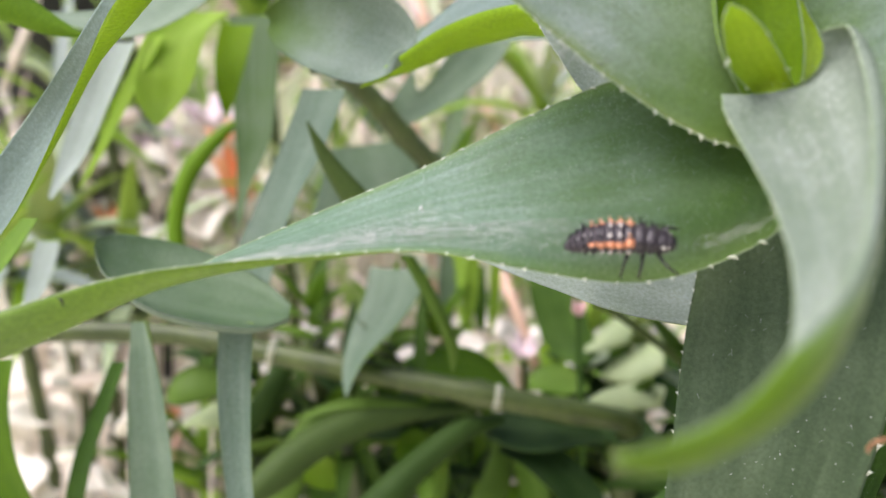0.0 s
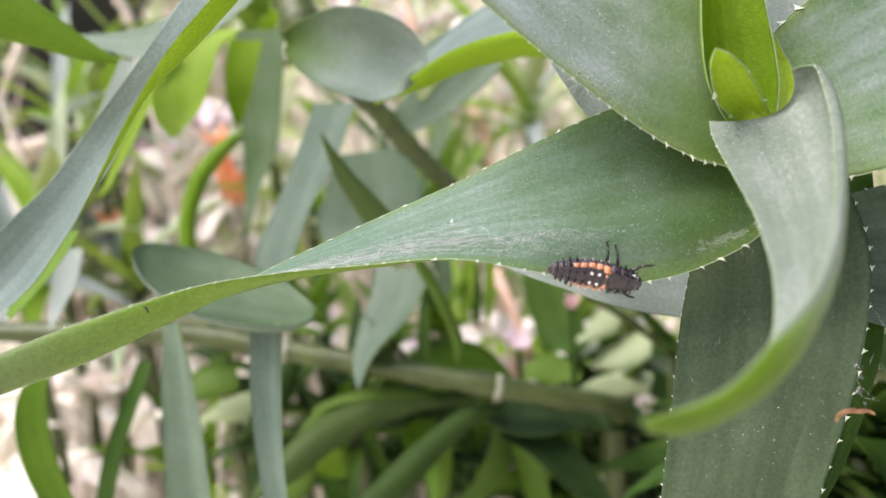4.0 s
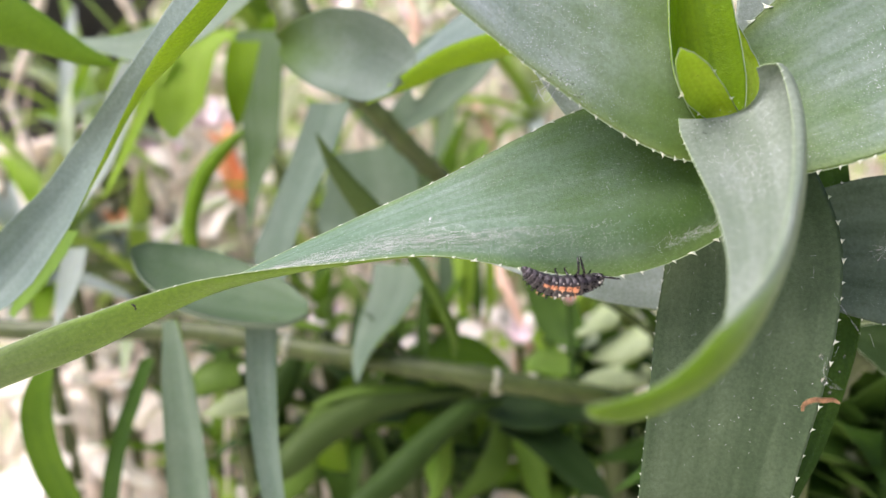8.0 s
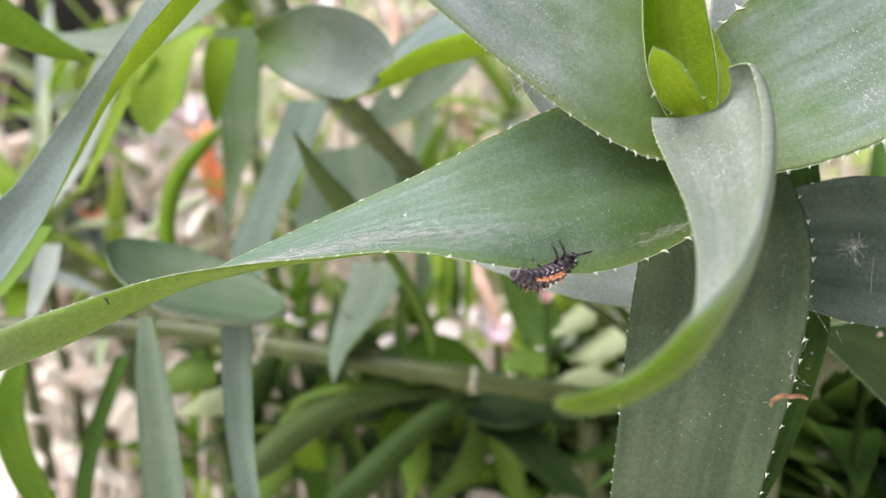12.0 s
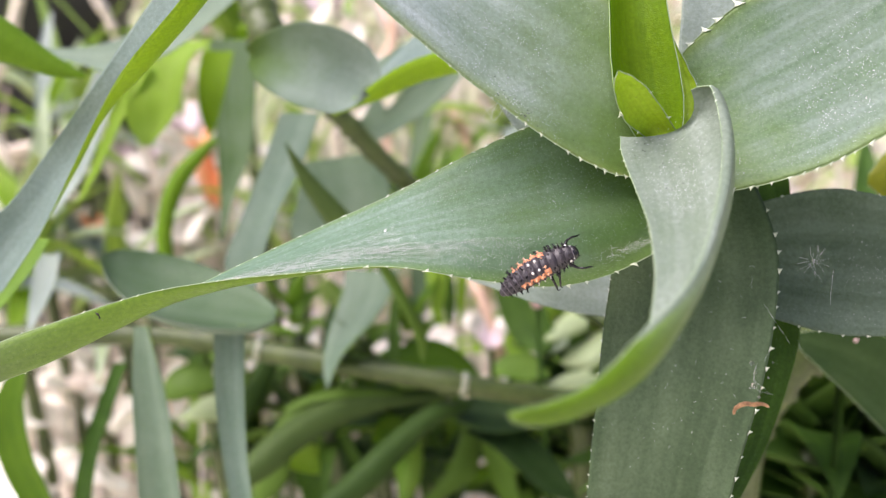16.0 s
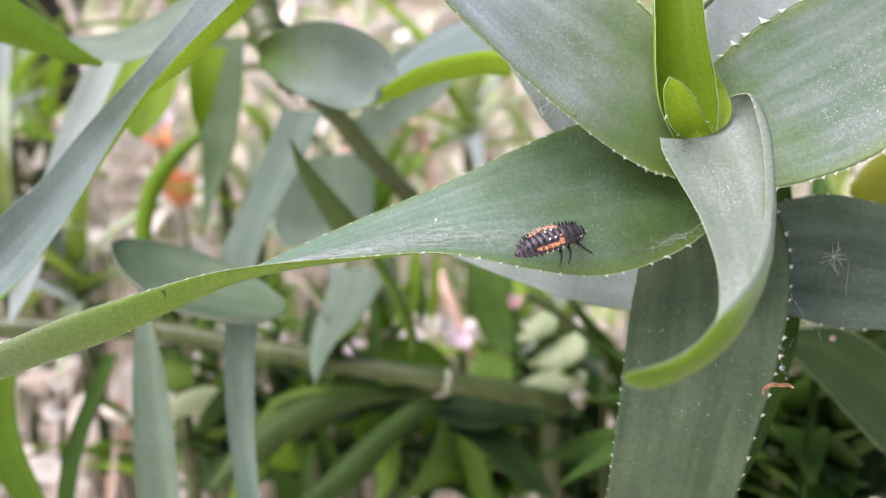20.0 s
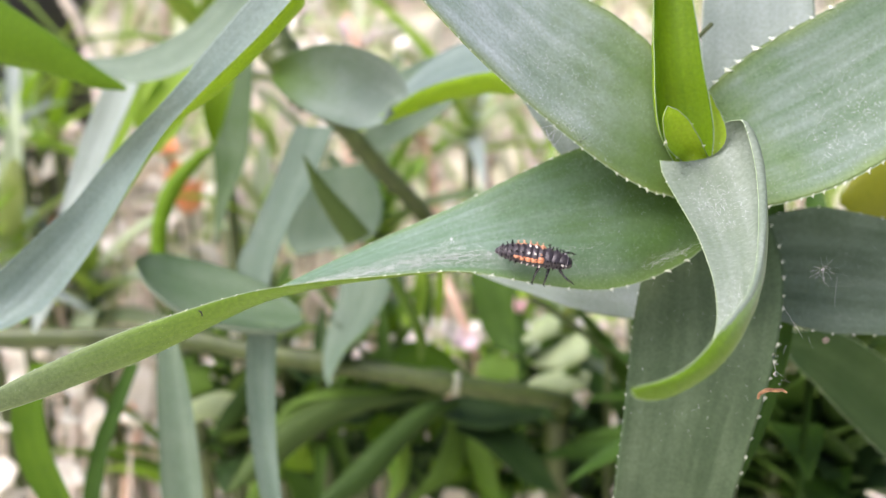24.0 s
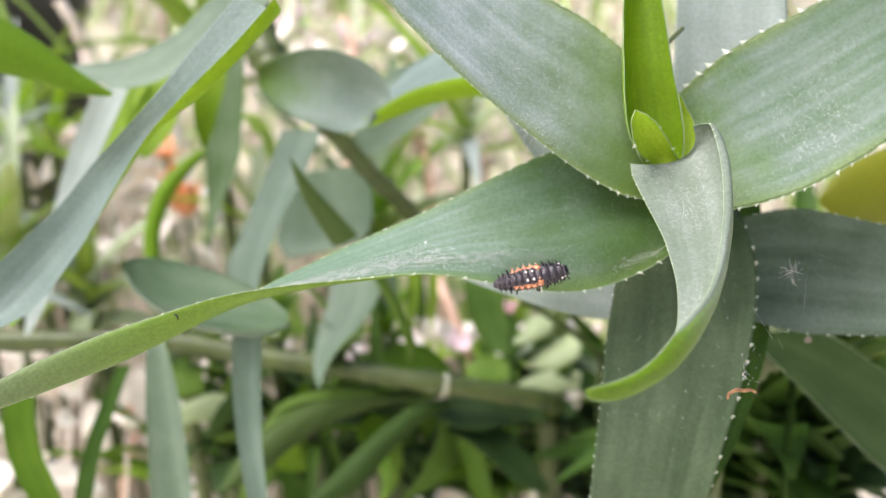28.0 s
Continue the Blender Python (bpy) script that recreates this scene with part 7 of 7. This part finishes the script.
# ---- what moves ----
CRAWL = [  # seconds, place (mm), turn (degrees), bend toward the belly, bend sideways
    (0, 31.20, 92.62, 243.27, 37.9, -0.6, -13.1, 40.7, -11.8),
    (0.5, 30.81, 92.50, 243.14, 39.7, 6.2, -0.6, 25.8, -8.0),
    (1, 30.23, 92.85, 243.60, 42.3, 11.3, 6.3, 10.9, -34.3),
    (1.5, 28.58, 92.56, 242.94, 43.2, 3.9, -6.6, 18.8, -14.1),
    (2, 28.27, 92.51, 242.79, 43.8, -1.0, -5.0, 26.7, -13.9),
    (2.5, 28.10, 92.25, 241.90, 63.4, 4.7, -5.5, 7.6, -15.1),
    (3, 28.07, 92.28, 242.11, 75.9, 3.9, -0.3, -11.4, -16.3),
    (3.5, 28.06, 91.97, 241.09, 92.5, 14.2, -2.0, -6.8, -17.8),
    (5.5, 26.82, 91.43, 239.91, 125.4, 5.2, -3.2, 20.0, 0.0),
    (6, 27.11, 91.19, 239.32, 147.2, 4.0, -3.9, 65.0, 0.0),
    (6.5, 27.01, 91.13, 239.21, 147.3, 5.6, -3.1, 64.2, 0.1),
    (7, 27.42, 91.11, 239.06, 147.5, 6.2, -3.4, 64.6, 0.1),
    (7.5, 27.12, 91.02, 238.89, 148.0, 6.6, -0.3, 65.9, 1.1),
    (8, 27.19, 90.93, 238.80, 149.5, 7.9, 15.3, 69.7, 1.6),
    (8.5, 26.96, 91.02, 239.09, 149.5, 10.4, 15.4, 69.1, 2.1),
    (9, 26.92, 91.00, 238.92, 148.1, 11.4, 13.4, 74.6, 1.3),
    (10, 26.87, 91.03, 239.15, 147.4, 7.4, 8.8, 83.4, 0.7),
    (10.5, 26.97, 90.97, 238.97, 148.2, 8.7, 12.8, 86.6, 1.0),
    (11, 27.02, 90.81, 238.40, 147.6, 7.1, 19.7, 108.4, 0.3),
    (11.5, 27.34, 90.83, 238.60, 152.6, 0.0, 23.1, 117.9, 4.8),
    (12, 28.34, 91.01, 239.52, 142.4, -2.6, 40.3, 62.3, 12.3),
    (12.5, 28.43, 91.25, 240.05, 125.0, -5.9, 34.0, 37.6, 10.3),
    (14.5, 29.37, 91.22, 240.01, 87.4, -13.9, 19.6, 22.8, 2.5),
    (15, 29.90, 91.45, 240.47, 75.5, -14.0, 14.6, 9.0, -3.5),
    (15.5, 30.25, 91.83, 241.06, 65.3, -20.4, 6.0, 7.6, -11.0),
    (16, 30.58, 92.12, 241.50, 52.9, -26.9, 0.7, 11.2, -21.2),
    (16.5, 30.47, 92.37, 242.02, 34.8, -25.0, 16.8, 18.6, -26.1),
    (17, 30.56, 92.63, 242.57, 32.0, -21.9, 25.2, 26.0, -30.9),
    (17.5, 30.65, 92.56, 242.49, 28.8, -20.9, 28.5, 18.6, -33.8),
    (18, 29.86, 92.51, 242.69, 46.5, -2.4, -3.0, 11.2, -24.7),
    (18.5, 29.49, 92.55, 242.66, 43.3, 3.1, 13.1, 14.6, -22.7),
    (19, 28.42, 92.79, 242.94, 41.1, 0.9, 10.7, 17.9, -20.8),
    (19.5, 27.86, 92.94, 243.29, 35.4, -7.5, 21.6, 17.3, -16.1),
    (20, 26.46, 93.19, 243.72, 34.9, -8.6, 21.5, 16.6, -11.4),
    (20.5, 25.83, 93.30, 243.83, 38.4, -19.8, 26.7, 15.5, -9.1),
    (21, 25.56, 93.29, 243.73, 31.2, -24.8, 33.8, 14.4, -6.7),
    (21.5, 25.26, 93.27, 243.63, 28.1, -25.4, 37.7, 13.2, -4.4),
    (23.5, 23.40, 93.48, 243.38, 33.7, -8.9, -0.6, 8.8, -11.5),
    (23.8, 23.53, 93.67, 243.99, 35.4, 9.8, -17.0, 8.1, -9.5),
    (24.1, 23.22, 93.64, 243.89, 35.4, 8.9, -16.2, 7.4, -7.0),
    (24.4, 23.98, 93.42, 243.20, 35.1, 15.0, -15.1, 4.6, -16.3),
    (24.7, 23.54, 93.25, 242.60, 47.2, 17.7, -15.3, 4.1, -11.3),
    (25, 24.51, 92.88, 242.06, 71.3, 29.8, -5.0, 3.6, -6.3),
    (25.3, 24.99, 92.43, 240.95, 85.1, 34.4, 9.8, 3.1, -4.6),
    (25.6, 25.71, 92.49, 241.39, 78.8, 33.9, -0.2, 2.6, -3.0),
    (26, 25.83, 92.39, 241.21, 72.4, 25.3, -7.9, 2.7, 2.2),
    (26.3, 27.15, 92.07, 240.73, 70.9, 21.9, -12.1, 2.6, -0.8),
    (26.6, 26.19, 92.49, 241.61, 71.4, 16.5, -10.5, 3.4, -0.7),
    (27, 26.43, 92.45, 241.65, 68.6, 15.8, -10.6, 4.4, -0.6),
    (27.3, 27.07, 92.56, 242.08, 67.4, 14.5, 0.8, 5.2, -0.6),
    (27.6, 26.68, 92.34, 241.47, 60.9, 0.0, 4.0, 6.0, 1.9),
    (28, 26.48, 92.31, 241.49, 53.9, -9.2, -2.5, 10.0, 3.3),
]


def motions():
    walk(LARVA, [(t, pose(x / 1000, y / 1000, z / 1000, a, b, c)) for t, x, y, z, a, b, c, bend, sway in CRAWL])
    for seg, s in LARVA_SEGMENTS:
        walk(seg, [(row[0], body_place(s, row[7], row[8])) for row in CRAWL])
    for n, (leg, s, side, w, h) in enumerate(LARVA_LEGS):
        rows = []
        for row in CRAWL:
            t, step = row[0], 11 * math.sin(row[0] * 2.6 + n * 1.9)
            hip = body_place(s, row[7], row[8]) @ Matrix.Translation((0, side * w * 0.3 / 1000, -h * 0.32 / 1000))
            # hanging under the leaf one forefoot gropes ahead; at the end the legs are drawn in
            grope = -55 * min(1, max(0, t - 5.0), max(0, 13.5 - t)) if n == 1 else 0
            tuck = min(1, max(0, (t - 26.6) / 0.9))
            rows.append((t, hip @ Matrix.Rotation(radians(step + (-40 * tuck if n < 2 else 0)) * side, 4, "Z") @ Matrix.Rotation(radians(grope), 4, "Y") @ Matrix.Rotation(radians(-48 * tuck) * side, 4, "X")))
        walk(leg, rows)


motions()
